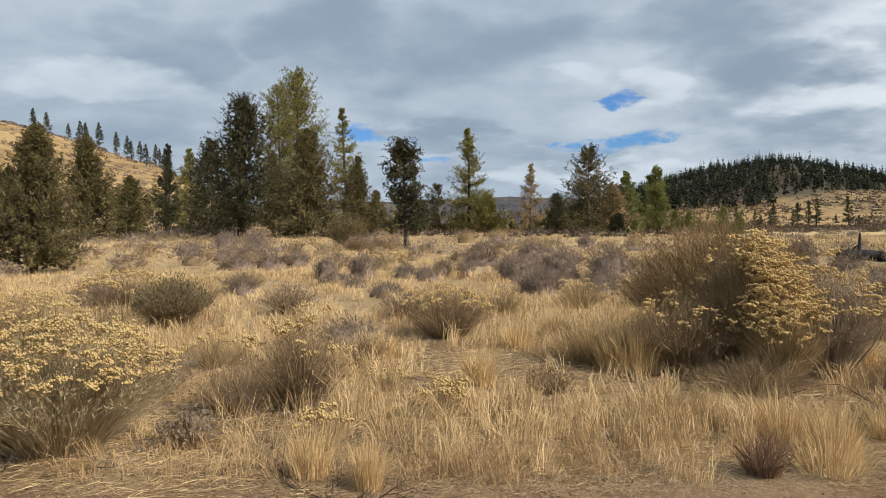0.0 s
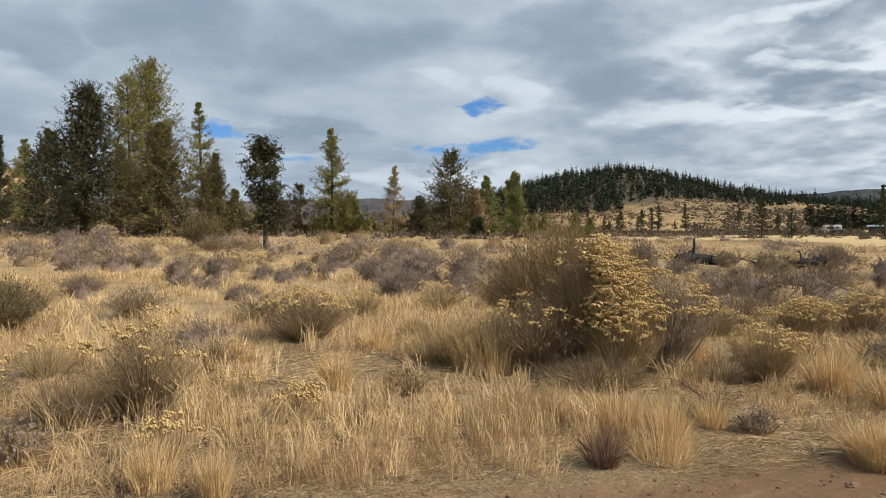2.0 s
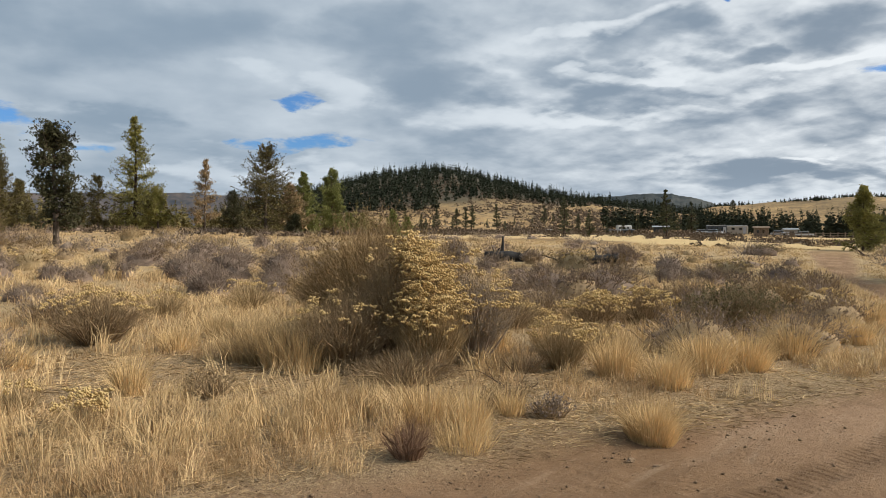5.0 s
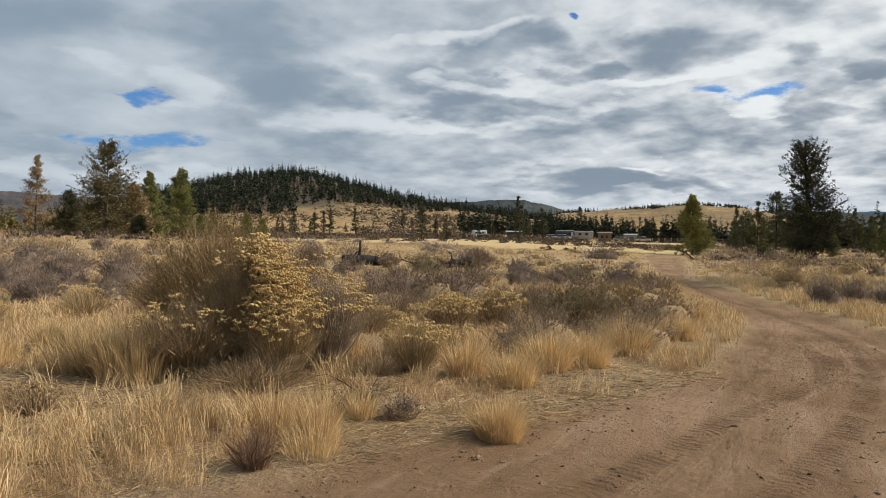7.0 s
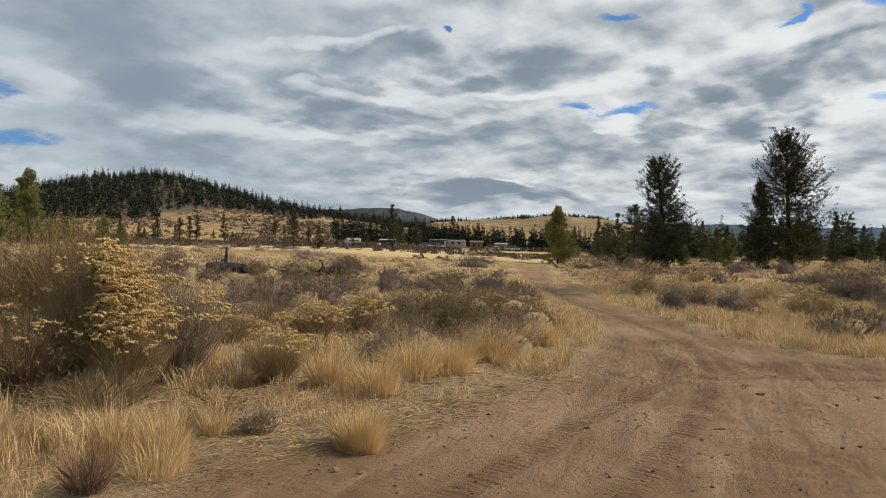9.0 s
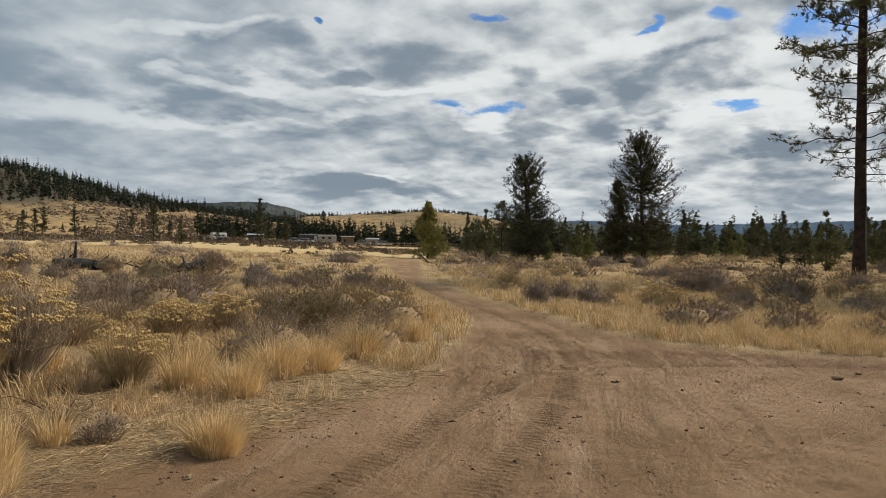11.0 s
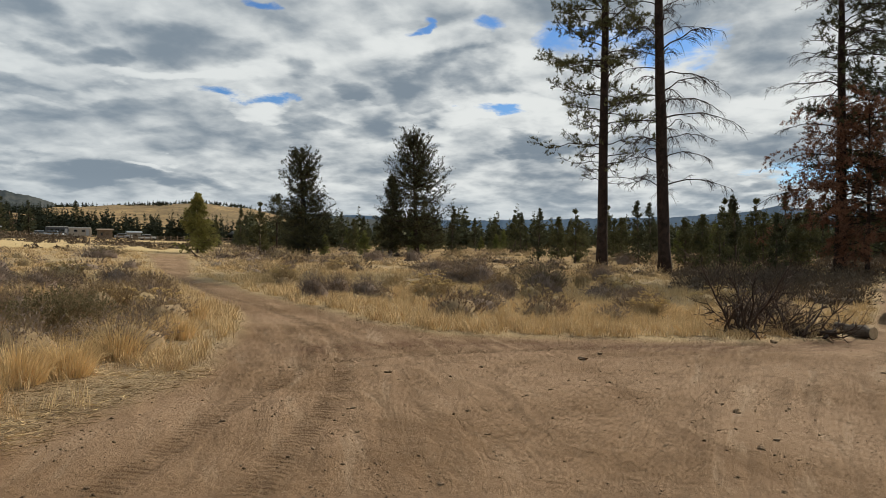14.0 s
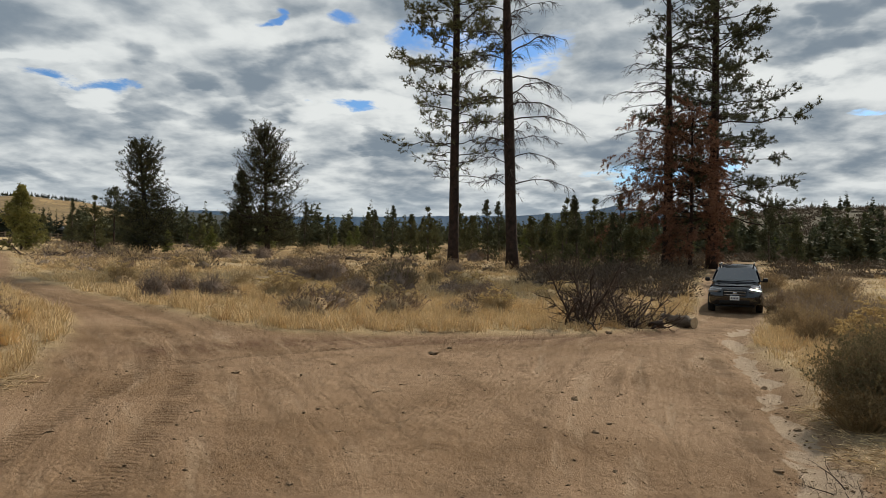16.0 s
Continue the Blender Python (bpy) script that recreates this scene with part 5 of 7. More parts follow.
def bush_parts(ob, w, h, stems, stem_w, leaves, leaf_l, leaf_w, twig_mat, leaf_mat, flower=0, flower_s=0.03, flower_on=None, fan=0.26, leaf_up=0.6, single_heads=False, tri=False, core=0.0, bloom=None, head_from=0.6):
    tip = dome(stems, w, h)
    foot = np.stack([tip[:, 0] * fan, tip[:, 1] * fan, np.full(stems, -0.03)], -1) + rng.normal(0, 0.03 * w, (stems, 3)) * np.array([1, 1, 0])
    mid = foot + (tip - foot) * 0.5 + np.array([0, 0, 1.0]) * (0.06 * h) + rng.normal(0, 0.06 * w, (stems, 3))
    sets = [ribbons(foot, mid, tip, stem_w, stem_w * 0.8)]
    m = stems * 2
    k = rng.integers(0, stems, m)
    s = rng.uniform(0.0, 0.95, m)[:, None]
    base = mid[k] + (tip - mid)[k] * s
    way = unit(unit(tip - mid)[k] + 0.4 * rng.normal(size=(m, 3)))
    end = base + way * (rng.uniform(0.08, 0.22, m) * h)[:, None]
    sets.append(ribbons(base, (base + end) / 2, end, stem_w * 0.7, stem_w * 0.5))
    # main woody limbs
    q = max(5, stems // 40)
    j = rng.integers(0, stems, q)
    sets.append(tubes3(foot[j], mid[j], foot[j] + (tip - foot)[j] * 0.85, 0.012 + 0.008 * h, 0.010, 0.004))
    if core:
        v = np.concatenate([BALL[0], unit(BALL[0][BALL[1]].mean(1))])
        f = np.concatenate([np.array([(a, b, 12 + i), (b, c, 12 + i), (c, a, 12 + i)]) for i, (a, b, c) in enumerate(BALL[1])])
        sets.append((v * rng.uniform(0.7, 1.08, (len(v), 1)) * core * np.array([w, w, h]), f))
    tagged(piece("twig_mass", joined(*sets), twig_mat, ob), kind="stuff")
    if leaves:
        k = rng.integers(0, m, leaves)
        at = base[k] + (end - base)[k] * rng.uniform(0.0, 1.0, (leaves, 1))
        piece("foliage", sprays(at, unit(way[k] + np.array([0, 0, leaf_up])), 3, leaf_l, leaf_w, 0.5, tri), leaf_mat, ob)
    if flower:
        pool = np.concatenate([tip, end])
        if flower_on is not None:
            pool = pool[flower_on(pool)]
        top = (pool[:, 0] / w) ** 2 + (pool[:, 1] / w) ** 2 + (pool[:, 2] / h) ** 2
        pool = pool[(pool[:, 2] > head_from * h) & (top > 0.84)]
        mates = 5
        c = pool[rng.permutation(len(pool))[:max(1, flower // mates)]]
        c = np.repeat(c, mates, 0) + rng.normal(0, flower_s * 1.7, (len(c) * mates, 3)) * np.array([1, 1, 0.4])
        if single_heads:
            heads = []
            for _ in range(5):
                me = mesh_from("seed_head", *seed_head(flower_s))
                me.materials.append(FLOWER)
                heads.append(me)
            for i, p in enumerate(c):
                head = new("seed_head", heads[i % 5])
                head.parent = ob
                head.matrix_basis = pose(*p, float(rng.normal(0, 14)), float(rng.normal(0, 14)), float(rng.uniform(0, 360)))
                z = float(rng.uniform(0.7, 1.25))
                head.scale = (z, z, z)
        else:
            tagged(piece("bloom", florets(c, flower_s), bloom or FLOWER_PALE, ob, "faded cream-yellow seed heads"), kind="stuff")


def bush(name, az, r, w, h, label, group="", stems=500, stem_w=0.0022, leaves=0, leaf_l=0.03, leaf_w=0.005, twig=None, leaf=None, flower=0, flower_s=0.027, turn=0.0, flower_on=None, **kw):
    x, y = spot(az, r)
    ob = thing(name, pose(x, y, float(fine_z(x, y)) - 0.02, 0, 0, turn), label, "bush", group)
    close = r < 9.6
    bush_parts(ob, w, h, int(stems * 1.5) if close else stems, stem_w * (0.65 if close else 1.0), leaves, leaf_l, leaf_w, twig or TWIG, leaf or SAGE, flower, flower_s, flower_on, **kw)
    return ob


def make_named_bushes():
    # the big clump beside the road: a twiggy bitterbrush behind, flowering rabbitbrush in front
    bush("bitterbrush", 20.4, 9.9, 1.35, 1.72, "large brown twiggy bitterbrush behind a flowering bush", stems=3000, stem_w=0.0032, leaves=6500, leaf_l=0.03, leaf_w=0.006, twig=GOLD_BRUSH, leaf=GOLD_BRUSH)
    bush("rabbitbrush", 22.4, 8.5, 0.66, 1.46, "big rabbitbrush covered with faded yellow flower heads", stems=2600, stem_w=0.0026, twig=TWIG, leaves=1500, leaf=GOLD_BRUSH, flower=298, flower_s=0.021, single_heads=True, head_from=0.45,
         flower_on=lambda p: p[:, 0] > -0.3 + 0.5 * rng.random(len(p)) * (p[:, 2] < 0.8))
    bush("rabbitbrush", 22.9, 8.35, 0.6, 1.36, "golden crown of a big rabbitbrush in full seed", stems=900, stem_w=0.0026, twig=TWIG_TAN, flower=3300, flower_s=0.019, flower_on=lambda p: (p[:, 0] > -0.16) & (p[:, 2] > 0.5), bloom=FLOWER, head_from=0.38)
    bush("rabbitbrush", 24.6, 8.0, 0.5, 0.98, "golden-headed rabbitbrush at the foot of a taller one", stems=1500, stem_w=0.0026, twig=TWIG_TAN, flower=520, flower_s=0.018, bloom=FLOWER, head_from=0.5)
    bush("rabbitbrush", 27.4, 8.6, 0.6, 1.18, "grey-stemmed rabbitbrush with a fringe of seed heads", stems=2000, stem_w=0.0026, twig=TWIG_GREY, leaves=2200, leaf=SAGE_DRY, flower=300, flower_s=0.024)
    bush("rabbitbrush", 18.2, 8.2, 0.66, 0.92, "low grey rabbitbrush with few dry flowers", stems=1600, stem_w=0.0026, twig=TWIG, leaves=1000, leaf=SAGE_DRY, flower=132, flower_s=0.019)
    bush("sagebrush", 15.2, 8.4, 0.6, 0.7, "dry brown brush mixed with tall straw", stems=1000, stem_w=0.0026, twig=TWIG_TAN)
    bush("sagebrush", 22.5, 7.5, 0.75, 0.42, "dark dead twigs under the flowering bush", stems=700, stem_w=0.003, twig=TWIG)
    # towards the start of the pan
    bush("rabbitbrush", -28.0, 5.9, 0.9, 0.92, "sprawling pale rabbitbrush with cream seed heads", stems=2600, stem_w=0.0022, twig=SAGE_PALE, leaves=2600, leaf_l=0.05, leaf_w=0.004, leaf=SAGE_PALE, flower=1500, flower_s=0.017, bloom=FLOWER_PALE)
    bush("rabbitbrush", -36.0, 6.2, 0.9, 0.9, "pale rabbitbrush with cream seed heads, beside the road", stems=1800, stem_w=0.0022, twig=SAGE_PALE, leaves=1600, leaf_l=0.05, leaf_w=0.004, leaf=SAGE_PALE, flower=900, flower_s=0.017, bloom=FLOWER_PALE)
    bush("rabbitbrush", -29.5, 11.0, 0.9, 0.72, "straw-topped rabbitbrush in dry grass", stems=900, stem_w=0.003, twig=TWIG_TAN, flower=440, flower_s=0.018)
    bush("sagebrush", -20.4, 11.9, 0.66, 0.78, "dense dark grey-green sagebrush in straw", stems=1500, stem_w=0.003, twig=TWIG, leaves=2600, leaf_l=0.06, leaf_w=0.005, leaf=SAGE_DARK)
    bush("rabbitbrush", -23.6, 13.6, 0.95, 0.75, "grey rabbitbrush topped with yellow seed heads", stems=1000, stem_w=0.003, twig=TWIG, leaves=900, leaf=SAGE, flower=374, flower_s=0.024)
    bush("sagebrush", -25.0, 10.7, 0.5, 0.5, "thin twiggy sagebrush, partly dead", stems=420, twig=TWIG)
    bush("rabbitbrush", -11.2, 6.5, 0.52, 0.86, "open twiggy rabbitbrush with a few yellow heads", stems=900, stem_w=0.002, twig=TWIG, leaves=500, leaf=SAGE_DRY, flower=132, flower_s=0.020)
    bush("sagebrush", -16.0, 6.4, 0.42, 0.55, "thin grey twiggy brush over bare litter", stems=520, stem_w=0.0018, twig=TWIG)
    bush("rabbitbrush", 0.2, 10.2, 0.72, 0.7, "rounded grey rabbitbrush fringed with straw", stems=1200, stem_w=0.0026, twig=TWIG, leaves=900, leaf=SAGE_DRY, flower=242, flower_s=0.020)
    bush("sagebrush", -15.4, 17.6, 0.7, 0.55, "low tan brush in straw", stems=500, stem_w=0.004, twig=TWIG_TAN)
    bush("rabbitbrush", -0.5, 6.0, 0.22, 0.34, "small rabbitbrush with faded yellow heads", stems=200, stem_w=0.0018, twig=TWIG_TAN, flower=99, flower_s=0.020)
    bush("rabbitbrush", -9.6, 5.3, 0.25, 0.3, "small dry rabbitbrush with cream heads", stems=220, stem_w=0.0018, twig=TWIG_TAN, flower=66, flower_s=0.019)
    bush("sagebrush", 23.4, 5.05, 0.24, 0.32, "small reddish-brown leafless brush at the road's edge", stems=360, stem_w=0.0018, twig=RED_TWIG)
    bush("sagebrush", 11.5, 8.4, 0.5, 0.6, "dry brush mixed with tall straw", stems=500, twig=TWIG_TAN)
    for k, (az, r, s) in enumerate(((-22.0, 7.4, 0.5), (-17.5, 8.6, 0.42), (-6.5, 8.4, 0.4), (-3.0, 12.2, 0.55), (4.5, 12.6, 0.5), (8.0, 7.0, 0.32), (-12.0, 13.0, 0.6), (-18.5, 14.5, 0.6), (5.2, 6.0, 0.24),
                                    (-19.5, 5.6, 0.3), (-4.5, 6.9, 0.28), (30.6, 6.6, 0.28), (34.0, 6.3, 0.22), (37.0, 9.8, 0.45), (30.4, 11.4, 0.6), (33.0, 13.0, 0.6), (10.6, 13.4, 0.6), (15.5, 14.0, 0.7))):
        kind = k % 3
        bush(("sagebrush", "rabbitbrush", "sagebrush")[kind], az, r, s, s * 0.95, ("thin grey sagebrush in flattened straw", "small straw-coloured rabbitbrush in grass", "low brown half-dead brush over litter")[kind],
             stems=int(700 * s), stem_w=0.0022 + 0.00012 * r, twig=(TWIG, TWIG_TAN, TWIG)[kind], leaves=int((900, 0, 500)[kind] * s), leaf=(SAGE, SAGE_DRY, SAGE_DRY)[kind], leaf_w=0.007, flower=(0, int(150 * s), 0)[kind], flower_s=0.018)
    # between the big clump and the bend
    bush("bitterbrush", 46.8, 12.6, 0.98, 0.75, "dark spreading bitterbrush in golden grass", stems=1500, stem_w=0.003, twig=TWIG, leaves=3600, leaf_l=0.035, leaf_w=0.008, leaf=SAGE_DARK)
    bush("rabbitbrush", 36.9, 11.6, 0.62, 0.62, "pale rabbitbrush with flat cream flower heads", stems=800, stem_w=0.003, twig=TWIG, leaves=600, leaf=SAGE_DRY, flower=330, flower_s=0.024)
    bush("rabbitbrush", 40.5, 12.4, 0.6, 0.66, "rabbitbrush with cream seed heads beside a dark bush", stems=700, stem_w=0.003, twig=TWIG, leaves=600, leaf=SAGE_DRY, flower=330, flower_s=0.024)
    bush("rabbitbrush", 34.6, 8.5, 0.46, 0.62, "straw-coloured rabbitbrush with yellow heads on top", stems=900, stem_w=0.0022, twig=TWIG_TAN, flower=198, flower_s=0.021)
    bush("sagebrush", 31.8, 8.2, 0.4, 0.42, "dead grey branches at a bush's foot", stems=160, stem_w=0.003, twig=TWIG)
    bush("sagebrush", 43.0, 15.4, 0.9, 0.62, "grey-brown sagebrush in a loose row", stems=800, stem_w=0.0035, twig=TWIG, leaves=900, leaf=SAGE_DRY)
    bush("sagebrush", 49.2, 16.6, 0.9, 0.7, "grey-brown sagebrush at the inner bend", stems=800, stem_w=0.0035, twig=TWIG, leaves=900, leaf=SAGE_DRY)
    # around the burnt wood
    bush("sagebrush", 38.7, 31.5, 0.85, 0.95, "dark rounded brush beside burnt branches", stems=500, stem_w=0.006, twig=BRUSH_BROWN, leaves=900, leaf_l=0.06, leaf_w=0.01, leaf=BRUSH_BROWN, core=0.7)
    bush("sagebrush", 31.9, 29.5, 0.55, 0.62, "grey sagebrush at the end of a charred log", stems=400, stem_w=0.006, twig=TWIG, leaves=700, leaf_l=0.06, leaf_w=0.01, leaf=SAGE, core=0.7)
    # beside the car
    bush("bitterbrush", 114.3, 9.3, 0.74, 0.95, "olive-brown bitterbrush on the road bank", stems=1800, stem_w=0.0026, twig=TWIG, leaves=7500, leaf_l=0.028, leaf_w=0.006, leaf=SAGE_DARK)
    bush("bitterbrush", 117.5, 10.2, 1.0, 1.15, "dark olive bitterbrush crowding the road bank", stems=1500, stem_w=0.003, twig=TWIG, leaves=5000, leaf_l=0.03, leaf_w=0.007, leaf=SAGE_DARK)
    bush("bitterbrush", 113.6, 8.7, 0.42, 0.45, "yellow-brown bush spilling over the road bank", stems=800, stem_w=0.0026, twig=TWIG_TAN, leaves=2200, leaf_l=0.028, leaf_w=0.007, leaf=GOLD_BRUSH)
    bush("rabbitbrush", 114.9, 13.2, 0.75, 1.0, "pale-topped rabbitbrush on the bank", stems=1000, stem_w=0.003, twig=TWIG_TAN, leaves=900, leaf=SAGE_DRY, flower=700, flower_s=0.022)
    for az, r, w, h, leaf, label in ((109.7, 20.0, 0.75, 0.75, SAGE_DRY, "grey-tan brush beside the narrow road"), (111.3, 17.2, 0.7, 0.72, SAGE_DRY, "soft tan brush above the washed-out rill"),
                                     (113.0, 18.5, 1.0, 0.98, SAGE, "large grey-brown brush on the bank"), (111.4, 23.5, 1.2, 1.1, SAGE, "grey-brown brush beside the narrow road"),
                                     (113.8, 25.0, 1.2, 1.2, SAGE_DRY, "tan-brown brush on the shaded bank"), (109.0, 28.5, 0.95, 0.9, SAGE, "brown brush crowding the narrow road"),
                                     (110.7, 31.0, 1.2, 1.1, SAGE_DRY, "tan brush beyond the parked car"), (112.4, 34.0, 1.4, 1.3, SAGE, "wide grey-brown brush under the hill"),
                                     (115.8, 19.5, 1.1, 1.1, SAGE, "grey-brown brush high on the bank"), (108.2, 36.0, 1.0, 1.0, SAGE_DRY, "tan brush at the bend of the narrow road")):
        bush("sagebrush", az, r, w, h, label, stems=700, stem_w=0.0022 + 0.00009 * r, twig=TWIG, leaves=1700, leaf_l=0.05, leaf_w=0.008, leaf=leaf, tri=True, core=0.55)
    bush("bitterbrush", -7.4, 39.5, 1.25, 2.0, "tall olive bitterbrush under the trees", stems=900, stem_w=0.006, twig=TWIG, leaves=2600, leaf_l=0.08, leaf_w=0.016, leaf=JUNIPER)
    bush("sagebrush", -6.7, 37, 0.9, 0.9, "grey brush at the foot of an olive bush", stems=500, stem_w=0.006, twig=TWIG, leaves=500, leaf_l=0.06, leaf_w=0.012, leaf=SAGE)


make_named_bushes()


def make_sage_field():
    """Sagebrush and rabbitbrush over the flats; finer meshes close by."""
    def kinds(stems, stem_w, leaves, leaf_l, leaf_w, flowers, fs):
        out = []
        for nm, leaf, tw, fl, lab in (("sagebrush", SAGE, BRUSH_BROWN, 0, "grey-brown sagebrush in dry grass"), ("sagebrush", SAGE, TWIG, 0, "grey-brown half-dry sagebrush in straw"),
                                      ("sagebrush", GOLD_BRUSH, TWIG, 0, "low tan-brown brush in dry grass"), ("rabbitbrush", SAGE_DRY, TWIG_TAN, flowers, "tan rabbitbrush with pale seed heads"),
                                      ("sagebrush", BRUSH_BROWN, TWIG, 0, "dark low bitterbrush among sage")):
            ob = thing(nm, pose(0, 0, 0), lab, "bush", "brush on the flats")
            bush_parts(ob, 0.62, 0.52, stems, stem_w, leaves, leaf_l, leaf_w, tw, leaf, fl, fs, tri=True, core=0.74)
            out.append(ob)
        return out

    def brushy(lo):
        def ok(x, y):
            az = np.degrees(np.arctan2(x, y))
            r = np.hypot(x, y)
            d = fbm(x * 0.11, y * 0.11, 83, 3) + 0.10 * smooth(14, 22, r) - 0.075 * (az > 56) + 0.02 * ((az > -20) & (az < 34))
            return (road_depth(x, y) < -1.0 - 0.9 * ((az > 58) & (az < 104))) & (d > lo)
        return ok

    bands = (((9.5, 15), 18, 1.3, 0.62, (300, 0.003, 900, 0.035, 0.005, 90, 0.018)), ((15, 36), 95, 1.6, 0.55, (160, 0.005, 520, 0.045, 0.008, 60, 0.024)))
    for r, n, gap, lo, made in bands:
        spots = scatter(n, (-36, 120), r, brushy(lo), gap)
        copies(kinds(*made), [(x, y, float(rng.uniform(0.75, 1.5))) for x, y in spots])


make_sage_field()


def make_mounds():
    """Rounded bushes of the flats, each at its place: bearing, distance, half width, height."""
    def kind(name, label, twig, leaf, leaves, flowers=0, stems=420):
        ob = thing(name, pose(0, 0, 0), label, "bush", "rounded bushes on the flats")
        bush_parts(ob, 1.0, 1.0, stems, 0.0075, leaves, 0.065, 0.010, twig, leaf, flowers, 0.036, tri=True, core=0.74)
        return ob

    def set_out(ob, rows, first):
        for i, (az, r, w, h) in enumerate(rows):
            x, y = spot(az, r)
            at = pose(x, y, float(fine_z(x, y)) - 0.03, 0, 0, float(rng.uniform(0, 360)))
            if i == 0 and first:
                ob.matrix_basis = at
                bush_ob = ob
            else:
                bush_ob = copy_thing(ob, at)
            bush_ob.scale = (w * 1.05, w * 1.05, h)

    ob = kind("rabbitbrush", "rounded tan rabbitbrush with golden seed heads", TWIG_TAN, SAGE_DRY, 500, 190)
    set_out(ob, (
            (31.2, 11.9, 0.47, 0.41), (31.8, 11.9, 0.38, 0.37), (61.1, 27.3, 0.50, 0.70), (64.8, 39.9, 0.57, 0.60), (72.4, 21.3, 0.73, 0.77), (75.5, 18.9, 0.58, 0.60), (88.8, 19.2, 0.51, 0.70),
        ), True)
    ob = kind("rabbitbrush", "pale tan rounded rabbitbrush in straw", TWIG_TAN, SAGE_DRY, 700, 0)
    set_out(ob, (
            (-24.2, 11.1, 0.44, 0.52), (1.9, 49.0, 0.94, 0.99), (4.3, 57.6, 1.11, 0.93), (6.9, 41.0, 0.65, 0.69), (8.2, 37.6, 0.72, 0.67), (12.6, 37.7, 0.60, 0.59), (14.7, 44.5, 0.71, 0.70), (69.5, 25.0, 0.56, 0.66),
            (83.8, 30.4, 0.49, 0.80),
        ), True)
    ob = kind("sagebrush", "rounded grey sagebrush in dry straw", BRUSH_BROWN, SAGE, 800, 0)
    set_out(ob, (
            (-25.3, 15.8, 0.59, 0.58), (-16.5, 41.6, 0.96, 1.01), (-14.4, 42.9, 0.83, 1.04), (-11.3, 25.0, 0.58, 0.71), (-9.1, 20.1, 0.46, 0.73), (-8.5, 18.7, 0.56, 0.39), (-6.8, 17.6, 0.35, 0.35), (-6.3, 20.3, 0.55, 0.82),
            (-4.7, 15.5, 0.42, 0.35), (-3.0, 20.3, 0.39, 0.49), (-1.4, 19.5, 0.45, 0.47), (1.6, 20.4, 0.39, 0.59), (5.1, 20.4, 0.55, 0.76), (5.9, 20.0, 0.74, 0.67), (6.9, 32.2, 0.74, 0.65), (7.5, 15.8, 0.58, 0.59),
            (7.5, 16.2, 0.69, 0.65), (8.0, 15.6, 0.43, 0.49),
        ), True)
    set_out(ob, (
            (8.6, 20.9, 0.73, 0.85), (9.5, 24.6, 0.85, 0.69), (11.0, 42.0, 0.67, 0.82), (12.0, 16.4, 0.48, 0.55), (12.2, 15.8, 0.43, 0.41), (12.9, 19.6, 0.89, 0.93), (26.0, 27.1, 0.72, 1.13), (28.5, 23.7, 0.50, 0.53),
            (32.6, 22.5, 0.36, 0.50), (40.7, 15.7, 0.45, 0.52), (42.1, 22.5, 0.59, 0.64), (61.2, 37.7, 0.61, 0.58), (63.5, 21.0, 0.55, 0.76), (67.4, 20.8, 0.63, 0.71), (67.7, 59.0, 1.20, 0.91), (70.7, 57.6, 0.93, 0.98),
            (78.0, 22.8, 0.51, 0.73), (85.3, 35.4, 0.65, 0.91),
        ), False)
    set_out(ob, (
            (87.8, 24.1, 0.54, 0.68),
        ), False)
    ob = kind("sagebrush", "rounded purple-brown brush in dry straw", BRUSH_BROWN, TWIG, 420, 0)
    set_out(ob, (
            (-15.8, 24.2, 0.84, 0.63), (-15.5, 16.8, 0.55, 0.48), (-15.4, 16.5, 0.41, 0.47), (-13.1, 24.4, 0.85, 0.71), (-4.3, 15.8, 0.39, 0.35), (3.0, 25.4, 0.88, 0.86), (32.0, 17.2, 0.77, 0.54), (33.4, 16.8, 1.03, 0.80),
            (37.3, 17.6, 1.08, 0.88), (44.1, 15.1, 0.59, 0.62), (44.9, 21.8, 0.62, 0.74), (49.6, 24.8, 0.78, 0.68), (52.0, 17.4, 0.73, 0.76), (65.3, 22.2, 0.54, 0.76), (72.8, 41.7, 0.93, 0.80), (74.2, 30.7, 0.87, 0.92),
            (76.0, 30.1, 1.04, 1.15), (78.7, 102.6, 1.46, 1.22),
        ), True)
    set_out(ob, (
            (82.2, 18.3, 0.33, 0.47), (86.9, 56.7, 1.04, 1.09),
        ), False)
    ob = kind("bitterbrush", "dark spreading bitterbrush on the flats", BRUSH_BROWN, SAGE_DARK, 900, 0)
    set_out(ob, (
            (-0.1, 20.4, 0.39, 0.59), (48.4, 48.2, 1.26, 0.79), (80.9, 25.8, 1.05, 1.26),
        ), True)


make_mounds()


